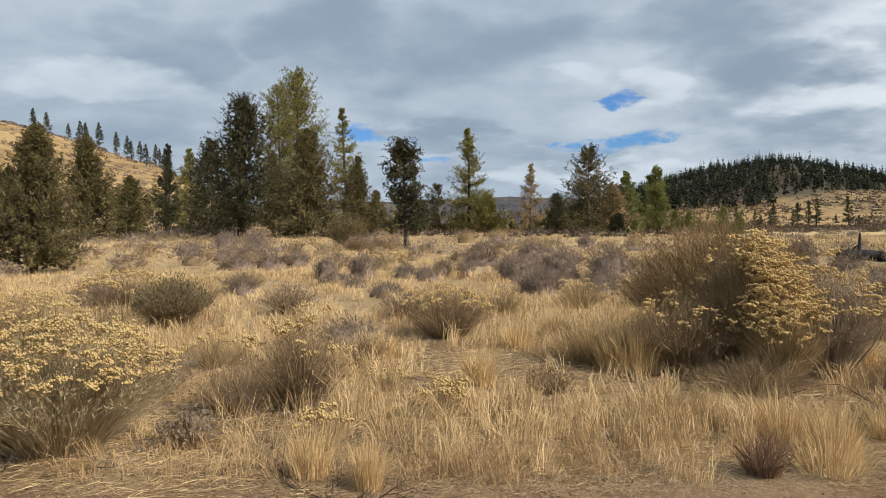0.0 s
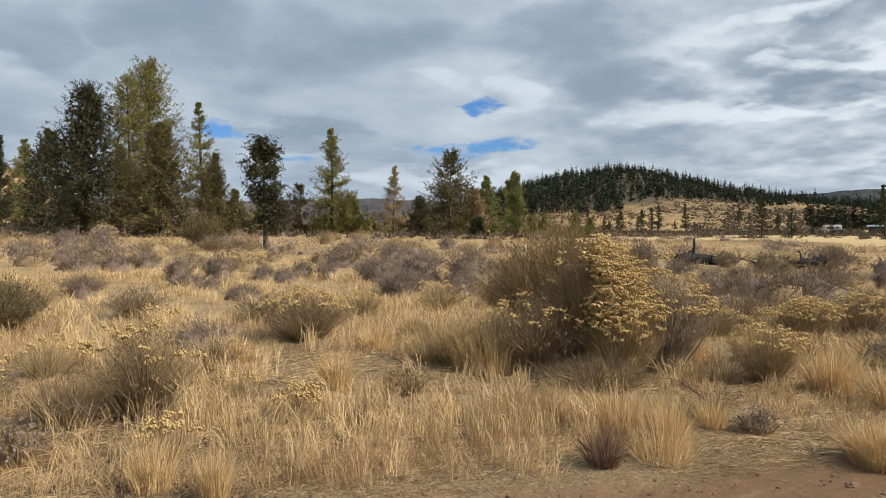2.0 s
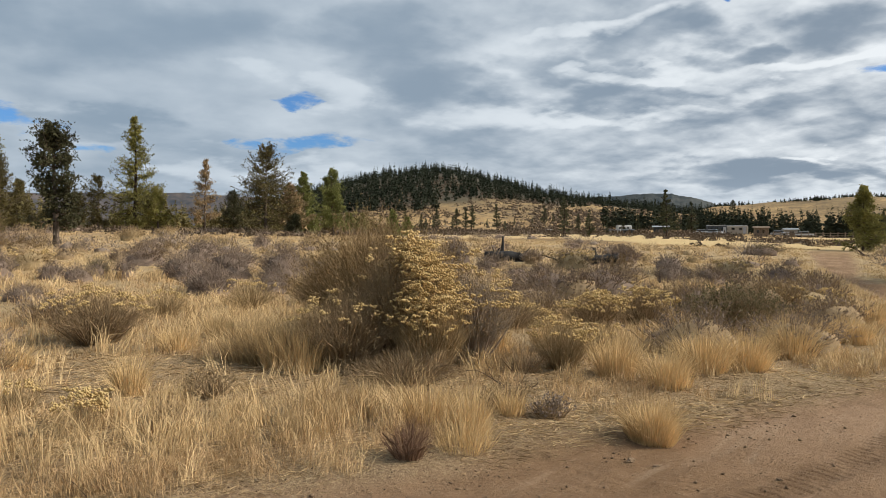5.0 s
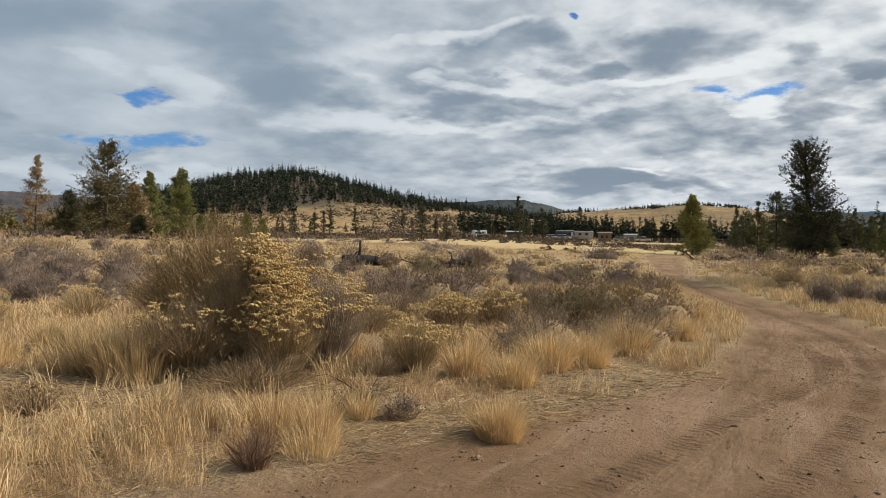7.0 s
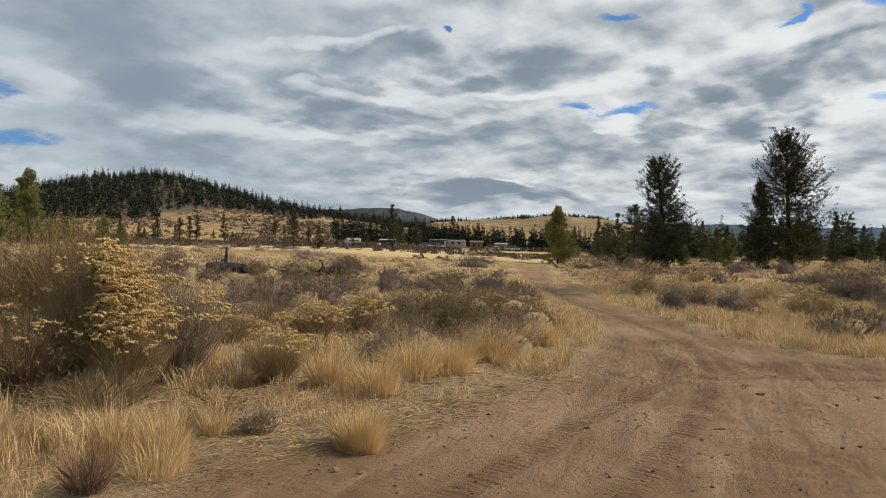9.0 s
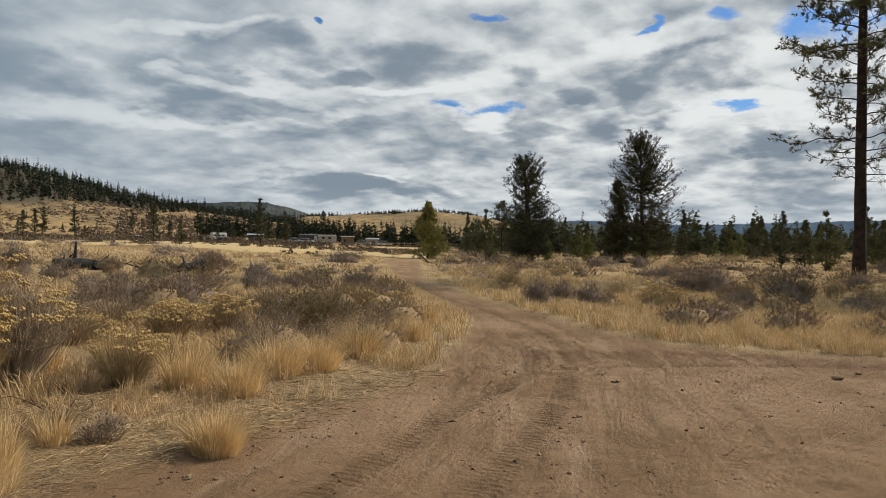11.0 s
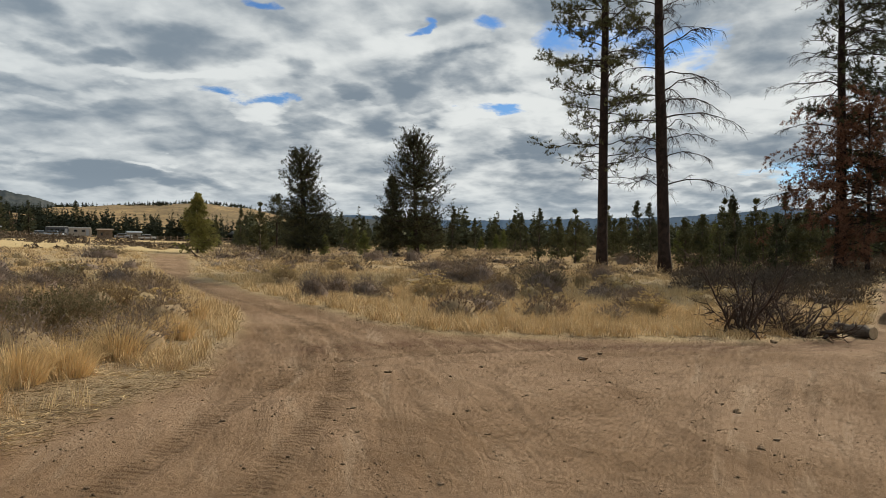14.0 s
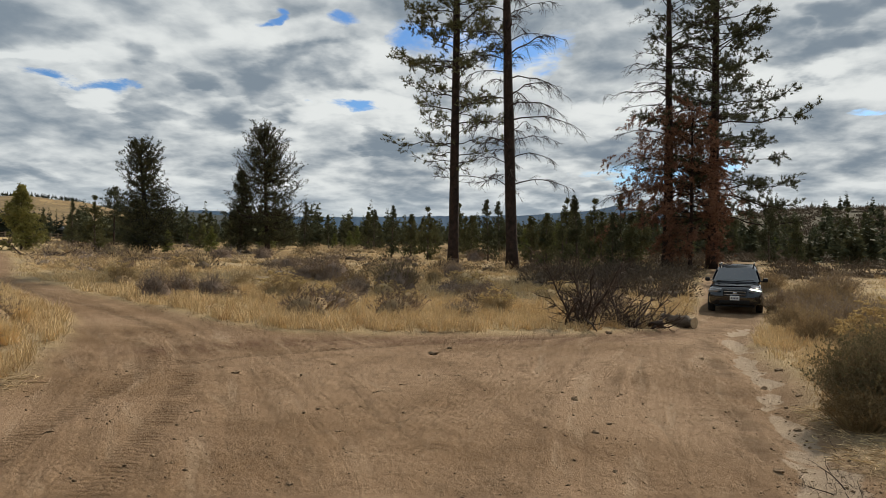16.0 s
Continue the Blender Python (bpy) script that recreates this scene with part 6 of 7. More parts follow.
# ---------- grass ----------
def grass(name, n, r, h, w, label, material, az=(-37, 121), per=8, dense=0.42, scale=0.5, tilt=0.35, seed=0, road=-0.1, lay=0.0, foot=0.03, plain=False):
    """Tufts of dry stems over the open ground, each tuft leaning its own way; heavy seed heads bend the tips."""
    tufts = n // per
    a = np.radians(rng.uniform(*az, tufts * 4))
    d = np.exp(rng.uniform(math.log(r[0]), math.log(r[1]), tufts * 4))
    x, y = d * np.sin(a), d * np.cos(a)
    good = (road_depth(x, y) < road) & (fbm(x * scale, y * scale, 101 + seed, 3) > dense - 0.14 + 0.28 * rng.random(len(x)))
    x, y, d = x[good][:tufts], y[good][:tufts], d[good][:tufts]
    k = np.repeat(np.arange(len(x)), per)
    m = len(k)
    grow_h = 0.45 + 1.1 * fbm(x * 0.9, y * 0.9, 121 + seed, 3) * rng.uniform(0.6, 1.3, len(x))
    wide = w * d / r[0]
    ln = h * grow_h[k] * rng.uniform(0.35, 1.3, m)
    loose = foot + 0.0025 * d[k]
    bx, by = x[k] + rng.normal(0, 1, m) * loose, y[k] + rng.normal(0, 1, m) * loose
    p0 = np.stack([bx, by, fine_z(bx, by) - 0.01], -1)
    b = rng.uniform(0, 2 * np.pi, m)
    t = np.abs(rng.normal(0, tilt, m)) + lay
    out = np.stack([np.cos(b), np.sin(b), np.zeros(m)], -1)
    up = np.array([0, 0, 1.0])
    lean = np.concatenate([rng.normal(0, 0.22, (len(x), 2)), np.zeros((len(x), 1))], 1)[k] * (0 if lay else 1)
    curl = t * 1.5 + np.abs(rng.normal(0, 0.35, m)) * (0 if lay else 1)
    p1 = p0 + ln[:, None] * 0.62 * unit(up * np.cos(t * 0.5)[:, None] + out * np.sin(t * 0.5)[:, None] + lean)
    p2 = p1 + ln[:, None] * 0.45 * unit(up * np.cos(curl)[:, None] + out * np.sin(curl)[:, None] + 1.6 * lean)
    if lay:
        p1 = p0 + ln[:, None] * 0.5 * (out * np.sin(t)[:, None] + up * 0.35 * np.cos(t)[:, None]) + up * 0.014
        p2 = p1 + ln[:, None] * 0.5 * unit(out + rng.normal(0, 0.35, (m, 3)) * np.array([1, 1, 0.12]))
    if plain:
        side = unit(np.cross(p2 - p0, rng.normal(size=(m, 3)))) * wide[k][:, None]
        vf = np.stack([p0 - side, p0 + side, p2], 1).reshape(-1, 3), np.arange(3 * m).reshape(-1, 3)
    else:
        vf = ribbons(p0, p1, p2, wide[k] * 0.6, wide[k])
    tagged(piece(name, vf, material), label, "grass", kind="stuff")


def make_grass():
    grass("short_grass", 32000, (3.5, 9.5), 0.17, 0.0012, "short dry straw-coloured grass", STRAW_TAN, dense=0.62, scale=0.9, tilt=0.6, seed=1, per=26, foot=0.05)
    grass("pale_grass", 24000, (3.6, 9.5), 0.24, 0.0013, "pale cheatgrass stems with nodding seed heads", STRAW_PALE, dense=0.64, scale=1.5, tilt=0.4, seed=8, per=34, foot=0.04)
    grass("tall_grass", 18000, (4.4, 9.5), 0.33, 0.0017, "tall golden cheatgrass standing in patches", STRAW_PALE, dense=0.66, scale=0.7, tilt=0.35, seed=2, per=30)
    grass("grass_litter", 60000, (3.2, 9.5), 0.16, 0.0011, "flattened dead straw and litter on the soil", LITTER, dense=0.34, tilt=0.3, seed=3, lay=1.25, per=5, road=0.15)
    grass("straw_litter", 22000, (3.2, 9.5), 0.2, 0.0014, "pale broken stems lying over the soil", STRAW_PALE, dense=0.52, tilt=0.35, seed=9, lay=1.15, per=7, road=0.1)
    grass("mid_grass", 60000, (9.5, 22), 0.25, 0.0030, "golden dry grass between the bushes", STRAW_PALE, dense=0.47, scale=0.55, tilt=0.5, seed=4, per=30)
    grass("edge_grass", 52000, (13, 40), 0.27, 0.0028, "tall golden grass along the far road edge", STRAW_PALE, az=(56, 108), dense=0.42, scale=0.32, tilt=0.6, seed=7, per=36)
    grass("mid_short_grass", 54000, (9.5, 22), 0.14, 0.0036, "short tan grass between the bushes", STRAW_TAN, dense=0.38, scale=0.4, tilt=0.6, seed=5, per=12)
    grass("far_grass", 230000, (20, 70), 0.2, 0.0062, "straw meadow farther out", STRAW_PALE, dense=0.38, scale=0.2, tilt=0.7, seed=6, per=24, plain=True)


make_grass()


def tussock(az, r, h, w, n, label, material=None):
    x, y = spot(az, r)
    ob = thing("bunchgrass", pose(x, y, float(fine_z(x, y)) - 0.02), label, "grass", "bunchgrass tussocks")
    b = rng.uniform(0, 2 * np.pi, n)
    s = rng.uniform(0, 1, n) ** 0.7
    foot = np.stack([np.cos(b) * s * w * 0.45, np.sin(b) * s * w * 0.45, np.zeros(n)], -1)
    ln = h * rng.uniform(0.35, 1.1, n)
    t = s * 0.6 * rng.uniform(0.2, 1.5, n) * (w / h) + np.abs(rng.normal(0, 0.12, n))
    out = np.stack([np.cos(b), np.sin(b), np.zeros(n)], -1)
    up = np.array([0, 0, 1.0])
    mid = foot + ln[:, None] * 0.55 * (up * np.cos(t * 0.6)[:, None] + out * np.sin(t * 0.6)[:, None])
    mid = mid + rng.normal(0, 0.035 * h, (n, 3))
    tip = mid + rng.normal(0, 0.05 * h, (n, 3)) + ln[:, None] * 0.5 * (up * np.cos(t * 1.3)[:, None] + out * np.sin(t * 1.3)[:, None])
    tagged(piece("blade_tuft", ribbons(foot, mid, tip, 0.0015 * max(r, 4) / 4.5, 0.0013 * max(r, 4) / 4.5), material or STRAW_GOLD, ob), kind="stuff")


def make_tussocks():
    tussock(41.6, 6.0, 0.36, 0.36, 1500, "golden bunchgrass tussock at the road's edge")
    tussock(-6.2, 4.45, 0.34, 0.16, 420, "narrow upright bunchgrass tussock")
    tussock(-10.6, 4.7, 0.36, 0.26, 500, "pale bunchgrass tussock over flattened straw")
    tussock(44.8, 8.9, 0.5, 0.6, 900, "tall golden bunchgrass beside the bend")
    tussock(47.6, 9.3, 0.5, 0.55, 800, "tall golden bunchgrass beside the bend")
    tussock(38.8, 8.2, 0.55, 0.45, 700, "tall pale bunchgrass beside a rabbitbrush")
    tussock(50.6, 10.4, 0.5, 0.6, 700, "tall golden bunchgrass beside the bend")
    tussock(42.4, 7.9, 0.45, 0.5, 700, "golden bunchgrass near the bend")
    tussock(31.0, 6.3, 0.3, 0.22, 350, "small pale bunchgrass tussock")
    tussock(2.6, 7.2, 0.42, 0.3, 500, "upright pale bunchgrass in flattened litter")
    tussock(10.5, 8.6, 0.56, 0.5, 420, "tall straw stand beside the big bush")
    tussock(13.4, 8.2, 0.58, 0.5, 420, "tall straw stand beside the big bush")
    tussock(14.8, 8.0, 0.52, 0.45, 380, "tall straw stand beside the big bush")
    tussock(12.0, 8.8, 0.6, 0.55, 400, "tall straw stand beside the big bush")
    for az, r in ((54.5, 12.2), (55.3, 14.6), (52.4, 11.6), (53.6, 13.4), (49.5, 11.4), (33.4, 9.6), (29.5, 9.2), (5.6, 9.4), (8.4, 10.3), (-5.0, 8.8), (-13.0, 10.2), (24.6, 5.9), (28.0, 5.7), (27.6, 5.3)):
        tussock(az, r, float(rng.uniform(0.28, 0.5)), float(rng.uniform(0.25, 0.45)), 420, "golden bunchgrass in dry ground")


make_tussocks()


# ---------- the parked car ----------
def paint(name, colour, rough, metal=0.0, coat=0.0, spec=0.5):
    return surface(name, tuple(c * 0.85 for c in colour), colour, 3.0, rough, 0.0, 0, 40.0, spec, 0, metal, coat)


CAR_PAINT = paint("dark_blue_paint", (0.003, 0.0045, 0.009), 0.10, 0.0, 0.6, 0.6)
CAR_BLACK = paint("black_plastic", (0.006, 0.006, 0.007), 0.55, 0, 0, 0.3)
CAR_GLASS = paint("dark_window_glass", (0.024, 0.030, 0.036), 0.04, 0.0, 1.0, 1.0)
CAR_LAMP = paint("clear_headlamp", (0.20, 0.22, 0.25), 0.15, 0.0, 0.8)
RUBBER = paint("tyre_rubber", (0.018, 0.017, 0.016), 0.85)
RIM = paint("grey_alloy", (0.30, 0.30, 0.31), 0.35, 0.9)
CHROME = paint("bright_metal", (0.70, 0.70, 0.70), 0.25, 1.0)
PLATE = paint("white_plate", (0.72, 0.74, 0.76), 0.5)
PLATE_INK = paint("plate_ink", (0.06, 0.08, 0.14), 0.6)


def loft(rings, cap=True):
    """A closed skin through rings of the same number of points."""
    bm = bmesh.new()
    rows = [[bm.verts.new(p) for p in ring] for ring in rings]
    n = len(rows[0])
    for a, b in zip(rows, rows[1:]):
        for i in range(n):
            bm.faces.new((a[i], a[(i + 1) % n], b[(i + 1) % n], b[i]))
    if cap:
        bm.faces.new(rows[0][::-1])
        bm.faces.new(rows[-1])
    bmesh.ops.recalc_face_normals(bm, faces=bm.faces)
    return bm


def oval(n, a, b, power):
    out = []
    for i in range(n):
        t = 2 * math.pi * (i + 0.5) / n
        c, s = math.cos(t), math.sin(t)
        out.append((a * math.copysign(abs(c) ** power, c), b * math.copysign(abs(s) ** power, s)))
    return out


def block(size, at=(0, 0, 0), bevel=0.02, turn=(0, 0, 0)):
    """A box with rounded edges."""
    bm = bmesh.new()
    bmesh.ops.create_cube(bm, size=1.0)
    bmesh.ops.scale(bm, vec=size, verts=bm.verts)
    if bevel:
        bmesh.ops.bevel(bm, geom=list(bm.edges), offset=bevel, segments=2, affect="EDGES", profile=0.5)
    bmesh.ops.transform(bm, matrix=pose(*at, *turn), verts=bm.verts)
    return bm


def drum(radius, width, at, segments=24, bevel=0.02):
    bm = bmesh.new()
    bmesh.ops.create_cone(bm, cap_ends=True, segments=segments, radius1=radius, radius2=radius, depth=width)
    if bevel:
        rim = [e for e in bm.edges if abs(e.verts[0].co.z - e.verts[1].co.z) < 1e-6]
        bmesh.ops.bevel(bm, geom=rim, offset=bevel, segments=2, affect="EDGES", profile=0.5)
    bmesh.ops.transform(bm, matrix=pose(*at, 0, 90, 0), verts=bm.verts)
    return bm


def sheet(points, thick=0.008):
    """A thin plate from corner points."""
    bm = bmesh.new()
    f = bm.faces.new([bm.verts.new(p) for p in points])
    bm.normal_update()
    ex = bmesh.ops.extrude_face_region(bm, geom=[f])
    n = f.normal.copy()
    bmesh.ops.translate(bm, vec=n * thick, verts=[v for v in ex["geom"] if isinstance(v, bmesh.types.BMVert)])
    bmesh.ops.recalc_face_normals(bm, faces=bm.faces)
    return bm


def make_car():
    x, y = spot(105.95, 28.0)
    car = thing("parked_car", stand(x, y, 0.0, 0), "dark blue five-door car parked on the dirt road", "car")
    # local y runs from the nose to the tail
    car.matrix_basis = pose(x, y, float(fine_z(x, y)) + 0.0, 0, 0, -105.6 - 2)
    stations = ((0.00, 0.66, 0.40, 0.70), (0.07, 0.80, 0.31, 0.84), (0.25, 0.87, 0.27, 0.94), (0.7, 0.895, 0.25, 1.00), (1.2, 0.90, 0.24, 1.05), (2.3, 0.905, 0.24, 1.07),
                (3.6, 0.905, 0.25, 1.07), (4.25, 0.88, 0.28, 1.06), (4.52, 0.82, 0.34, 1.0), (4.6, 0.72, 0.42, 0.9))
    rings = []
    for yy, hw, lo, hi in stations:
        rings.append([(a, yy, (lo + hi) / 2 + b) for a, b in oval(24, hw, (hi - lo) / 2, 0.42)])
    part("body", loft(rings), CAR_PAINT, car, soft=True)
    rings = []
    for zz, hw, y0, y1 in ((0.98, 0.85, 1.12, 4.42), (1.10, 0.84, 1.28, 4.40), (1.32, 0.77, 1.66, 4.30), (1.52, 0.69, 2.00, 4.16), (1.62, 0.63, 2.22, 4.02), (1.66, 0.52, 2.5, 3.8)):
        rings.append([(a, (y0 + y1) / 2 + b, zz) for a, b in oval(24, hw, (y1 - y0) / 2, 0.30)])
    part("cabin", loft(rings), CAR_PAINT, car, soft=True)
    part("windscreen", sheet([(-0.74, 1.235, 1.09), (0.74, 1.235, 1.09), (0.60, 1.985, 1.545), (-0.60, 1.985, 1.545)], 0.012), CAR_GLASS, car, "dark glass windscreen")
    for s in (-1, 1):
        pts = [(s * 0.852, 1.5, 1.09), (s * 0.852, 3.95, 1.10), (s * 0.715, 3.85, 1.50), (s * 0.715, 2.1, 1.50)]
        part("side_window", sheet(pts if s > 0 else pts[::-1], 0.012), CAR_GLASS, car)
        lamp = part("headlight", block((0.42, 0.2, 0.115), (s * 0.64, 0.13, 0.81), 0.035, (0, s * 10, s * 22)), CAR_LAMP, car, "clear headlight")
        part("fog_lamp", block((0.16, 0.06, 0.10), (s * 0.66, 0.055, 0.50), 0.02, (0, 0, s * 15)), CAR_BLACK, car)
        mirror = part("wing_mirror", block((0.18, 0.12, 0.15), (s * 0.99, 1.55, 1.14), 0.045), CAR_BLACK, car)
        part("mirror_arm", block((0.14, 0.05, 0.04), (s * 0.89, 1.56, 1.10), 0.012), CAR_BLACK, mirror)
        rail = part("roof_rail", block((0.045, 1.75, 0.035), (s * 0.60, 3.1, 1.70), 0.012), CHROME, car, "bright roof rail")
        for yy in (2.3, 3.1, 3.9):
            part("rail_foot", block((0.05, 0.16, 0.09), (s * 0.60, yy, 1.66), 0.015), CAR_BLACK, rail)
        for yy in (0.92, 3.58):
            wheel = part("wheel", drum(0.225, 0.16, (s * 0.80, yy, 0.34)), RIM, car, "grey alloy wheel")
            part("tyre", drum(0.345, 0.23, (s * 0.80, yy, 0.34), 28, 0.05), RUBBER, wheel, soft=False)
            for k in range(5):
                a = k * 2 * math.pi / 5
                part("spoke", block((0.02, 0.05, 0.2), (s * 0.918, yy + 0.11 * math.sin(a), 0.34 + 0.11 * math.cos(a)), 0.008, (-math.degrees(a), 0, 0)), RIM, wheel)
        part("wheel_arch", loft([[(s * (0.905 + k * 0.012), 0.92 + r * math.cos(t), 0.34 + r * math.sin(t)) for t in [i * math.pi / 10 for i in range(11)] + [i * math.pi / 10 for i in range(10, -1, -1)]
                                  for r in [0.44]][:22] for k in (0, 1)], False), CAR_BLACK, car)
    part("grille", block((0.78, 0.08, 0.24), (0, 0.015, 0.74), 0.05), CAR_BLACK, car, "black grille")
    for zz in (0.69, 0.79):
        part("grille_bar", block((0.72, 0.03, 0.018), (0, -0.03, zz), 0.006), CHROME, car)
    part("badge", block((0.13, 0.03, 0.06), (0, -0.035, 0.745), 0.02), CHROME, car)
    part("lower_intake", block((1.0, 0.08, 0.14), (0, 0.03, 0.43), 0.03), CAR_BLACK, car)
    part("skid_plate", block((1.3, 0.3, 0.06), (0, 0.22, 0.285), 0.02), CAR_BLACK, car)
    plate = part("number_plate", block((0.31, 0.02, 0.155), (0, -0.045, 0.57), 0.006), PLATE, car, "white number plate")
    for i in range(5):
        part("plate_bar", block((0.03, 0.006, 0.06), (-0.1 + 0.05 * i, -0.057, 0.565), 0.0), PLATE_INK, plate)
    part("hood_crease", block((1.05, 0.85, 0.02), (0, 0.72, 1.0), 0.008, (3.5, 0, 0)), CAR_PAINT, car)
    for s in (-0.35, 0.3):
        part("wiper", block((0.62, 0.02, 0.02), (s, 1.24, 1.125), 0.006, (0, -4, 0)), CAR_BLACK, car)


make_car()


# ---------- dead wood ----------
def crooked(n, start, way, length, radius, wander=0.25, rise=0.0):
    """A crooked branch: points and radii."""
    pts = [np.array(start, float)]
    d = unit(np.array(way, float))
    for _ in range(n - 1):
        d = unit(d + wander * rng.normal(size=3) + np.array([0, 0, rise]))
        pts.append(pts[-1] + d * length / (n - 1))
    return np.array(pts), np.linspace(radius, radius * 0.25, n)


def branch_heap(name, az, r, label, count, length, spread, material, category, radius=0.03, up=0.6, twigs=9, parts="branch", turn=0.0, flat=1.0):
    """A heap of dead branches, each a part of its own."""
    x, y = spot(az, r)
    ob = thing(name, pose(x, y, float(fine_z(x, y)), 0, 0, turn), label, category)
    for _ in range(count):
        b = rng.uniform(0, 2 * np.pi)
        at = np.array([rng.normal(0, spread), rng.normal(0, spread * flat), -0.05])
        way = (math.cos(b), math.sin(b) * flat, rng.uniform(0.1, 1.0) * up * 2)
        ln = length * rng.uniform(0.5, 1.1)
        pts, rad = crooked(7, at, way, ln, radius * rng.uniform(0.5, 1.2), 0.2)
        pts[:, 2] = np.maximum(pts[:, 2], -0.05)
        sets = [tube(pts, rad, 6, 0.06)]
        k = rng.integers(1, 6, twigs)
        base = pts[k]
        d = unit(unit(pts[k + 1] - pts[k]) + 0.8 * rng.normal(size=(twigs, 3)))
        tl = ln * rng.uniform(0.12, 0.4, twigs)[:, None]
        mid = base + d * tl * 0.5 + rng.normal(0, 0.03, (twigs, 3))
        end = base + d * tl + np.array([0, 0, 0.1]) * tl
        sets.append(tubes3(base, mid, end, radius * 0.3, radius * 0.2, radius * 0.08))
        m = twigs * 3
        q = rng.integers(0, twigs, m)
        b2 = base[q] + (end - base)[q] * rng.uniform(0.3, 1, (m, 1))
        e2 = b2 + unit(d[q] + 0.8 * rng.normal(size=(m, 3))) * tl[q] * 0.4
        sets.append(tubes3(b2, (b2 + e2) / 2, e2, radius * 0.15, radius * 0.12, radius * 0.05))
        piece(parts, joined(*sets), material, ob)
    return ob


def log(name, az, r, length, radius, turn, label, bark, cut=None, tilt=0.0, lift=0.0, stubs=3):
    x, y = spot(az, r)
    ob = thing(name, pose(x, y, float(fine_z(x, y)) + radius * 0.75 + lift, 0, tilt, turn), label, "log")
    t = np.linspace(-0.5, 0.5, 9)
    pts = np.stack([t * length, 0.03 * length * np.sin(t * 5), 0.01 * length * np.cos(t * 9)], -1)
    piece("log_trunk", tube(pts, radius * (1 + 0.12 * rng.normal(size=9)), 11, 0.06), bark, ob, soft=True)
    for _ in range(stubs):
        i = rng.integers(1, 8)
        p, q = crooked(4, pts[i], (rng.normal(), rng.normal(), 1.2), length * rng.uniform(0.12, 0.3), radius * 0.35, 0.3)
        piece("branch_stub", tube(p, q, 5, 0.1), bark, ob)
    if cut is not None:
        bm = drum(radius * 0.93, 0.02, (length * 0.5 + 0.004, 0, 0), 18, 0.0)
        part("cut_face", bm, cut, ob, "pale sawn end")
    return ob


CUT = surface("pale_sawn_wood", (0.34, 0.24, 0.14), (0.58, 0.45, 0.30), 20.0, 0.85, 0.3, 0, 90.0)
DEAD_WOOD = surface("dark_dead_branch", (0.022, 0.016, 0.013), (0.115, 0.078, 0.06), 5.0, 0.92, 0.4, 0.3, 40.0)
GREY_WOOD = surface("weathered_grey_branch", (0.09, 0.075, 0.062), (0.28, 0.24, 0.20), 5.0, 0.92, 0.4, 0.3, 40.0)


def make_dead_wood():
    branch_heap("dead_bush", 95.2, 17.6, "leafless dark dead bush at the road's corner", 17, 1.9, 0.3, DEAD_WOOD, "dead bush", 0.042, 0.95, 11, flat=0.8)
    branch_heap("branch_pile", 98.6, 18.4, "heap of dark dead branches beside the dirt road", 24, 1.5, 0.45, DEAD_WOOD, "branches", 0.038, 0.55, 12, flat=0.9)
    log("felled_log", 102.1, 20.3, 0.95, 0.155, -138, "short felled log with a pale sawn end", BARK_GREY, CUT)
    log("felled_log", 98.7, 18.2, 1.5, 0.07, 75, "thin dark log lying under dead branches", DEAD_WOOD, None, 4)
    log("charred_log", 29.9, 31.5, 1.9, 0.20, -28, "blackened fallen log in straw", CHAR, None, 3, 0.05, 6)
    branch_heap("charred_stump", 31.2, 31.3, "torn black root plate of a burnt log", 7, 0.8, 0.14, CHAR, "stump", 0.06, 0.5, 4)
    x, y = spot(29.45, 32.5)
    snag = thing("charred_snag", stand(x, y, 0.1), "upright burnt snag behind a charred log", "stump")
    p, q = crooked(7, (0, 0, 0), (0, 0, 1), 1.15, 0.13, 0.08, 0.2)
    piece("snag_stem", tube(p, q, 8, 0.1), CHAR, snag)
    branch_heap("charred_branches", 34.4, 31.5, "low heap of burnt wood in straw", 9, 1.2, 0.4, CHAR, "branches", 0.06, 0.15, 5)
    branch_heap("charred_branches", 36.4, 31.8, "tangle of burnt branches beside a bush", 13, 1.4, 0.4, CHAR, "branches", 0.06, 0.35, 6)
    log("charred_log", 36.9, 31.0, 1.6, 0.17, -35, "charred log under burnt branches", CHAR, None, -6, 0.08, 5)
    branch_heap("branch_pile", 56.2, 55, "dark brush pile in the meadow", 22, 1.9, 0.55, DEAD_WOOD, "branches", 0.07, 0.15, 6)
    branch_heap("branch_pile", 68.6, 66, "grey fallen branches under a juniper", 12, 2.4, 1.0, GREY_WOOD, "branches", 0.06, 0.1, 5)
    branch_heap("dead_twigs", 31.4, 7.3, "bare grey twigs beside the flowering bush", 6, 0.6, 0.08, DEAD_WOOD, "branches", 0.008, 0.4, 7)
    branch_heap("dead_twigs", -7.6, 4.4, "dark dead twigs on flattened straw", 16, 0.5, 0.13, DEAD_WOOD, "branches", 0.010, 0.05, 7)
    branch_heap("dead_twigs", -25.5, 5.5, "grey dead twigs under a rabbitbrush", 9, 0.6, 0.2, GREY_WOOD, "branches", 0.008, 0.3, 7)
    branch_heap("dead_twigs", -13.5, 6.3, "thin forked dead shrub, grey-brown", 6, 0.95, 0.1, GREY_WOOD, "branches", 0.009, 0.7, 8)
    branch_heap("dead_twigs", 112.3, 6.75, "dark dead twigs on the eroded road bank", 16, 0.5, 0.2, DEAD_WOOD, "branches", 0.009, 0.10, 8)


make_dead_wood()


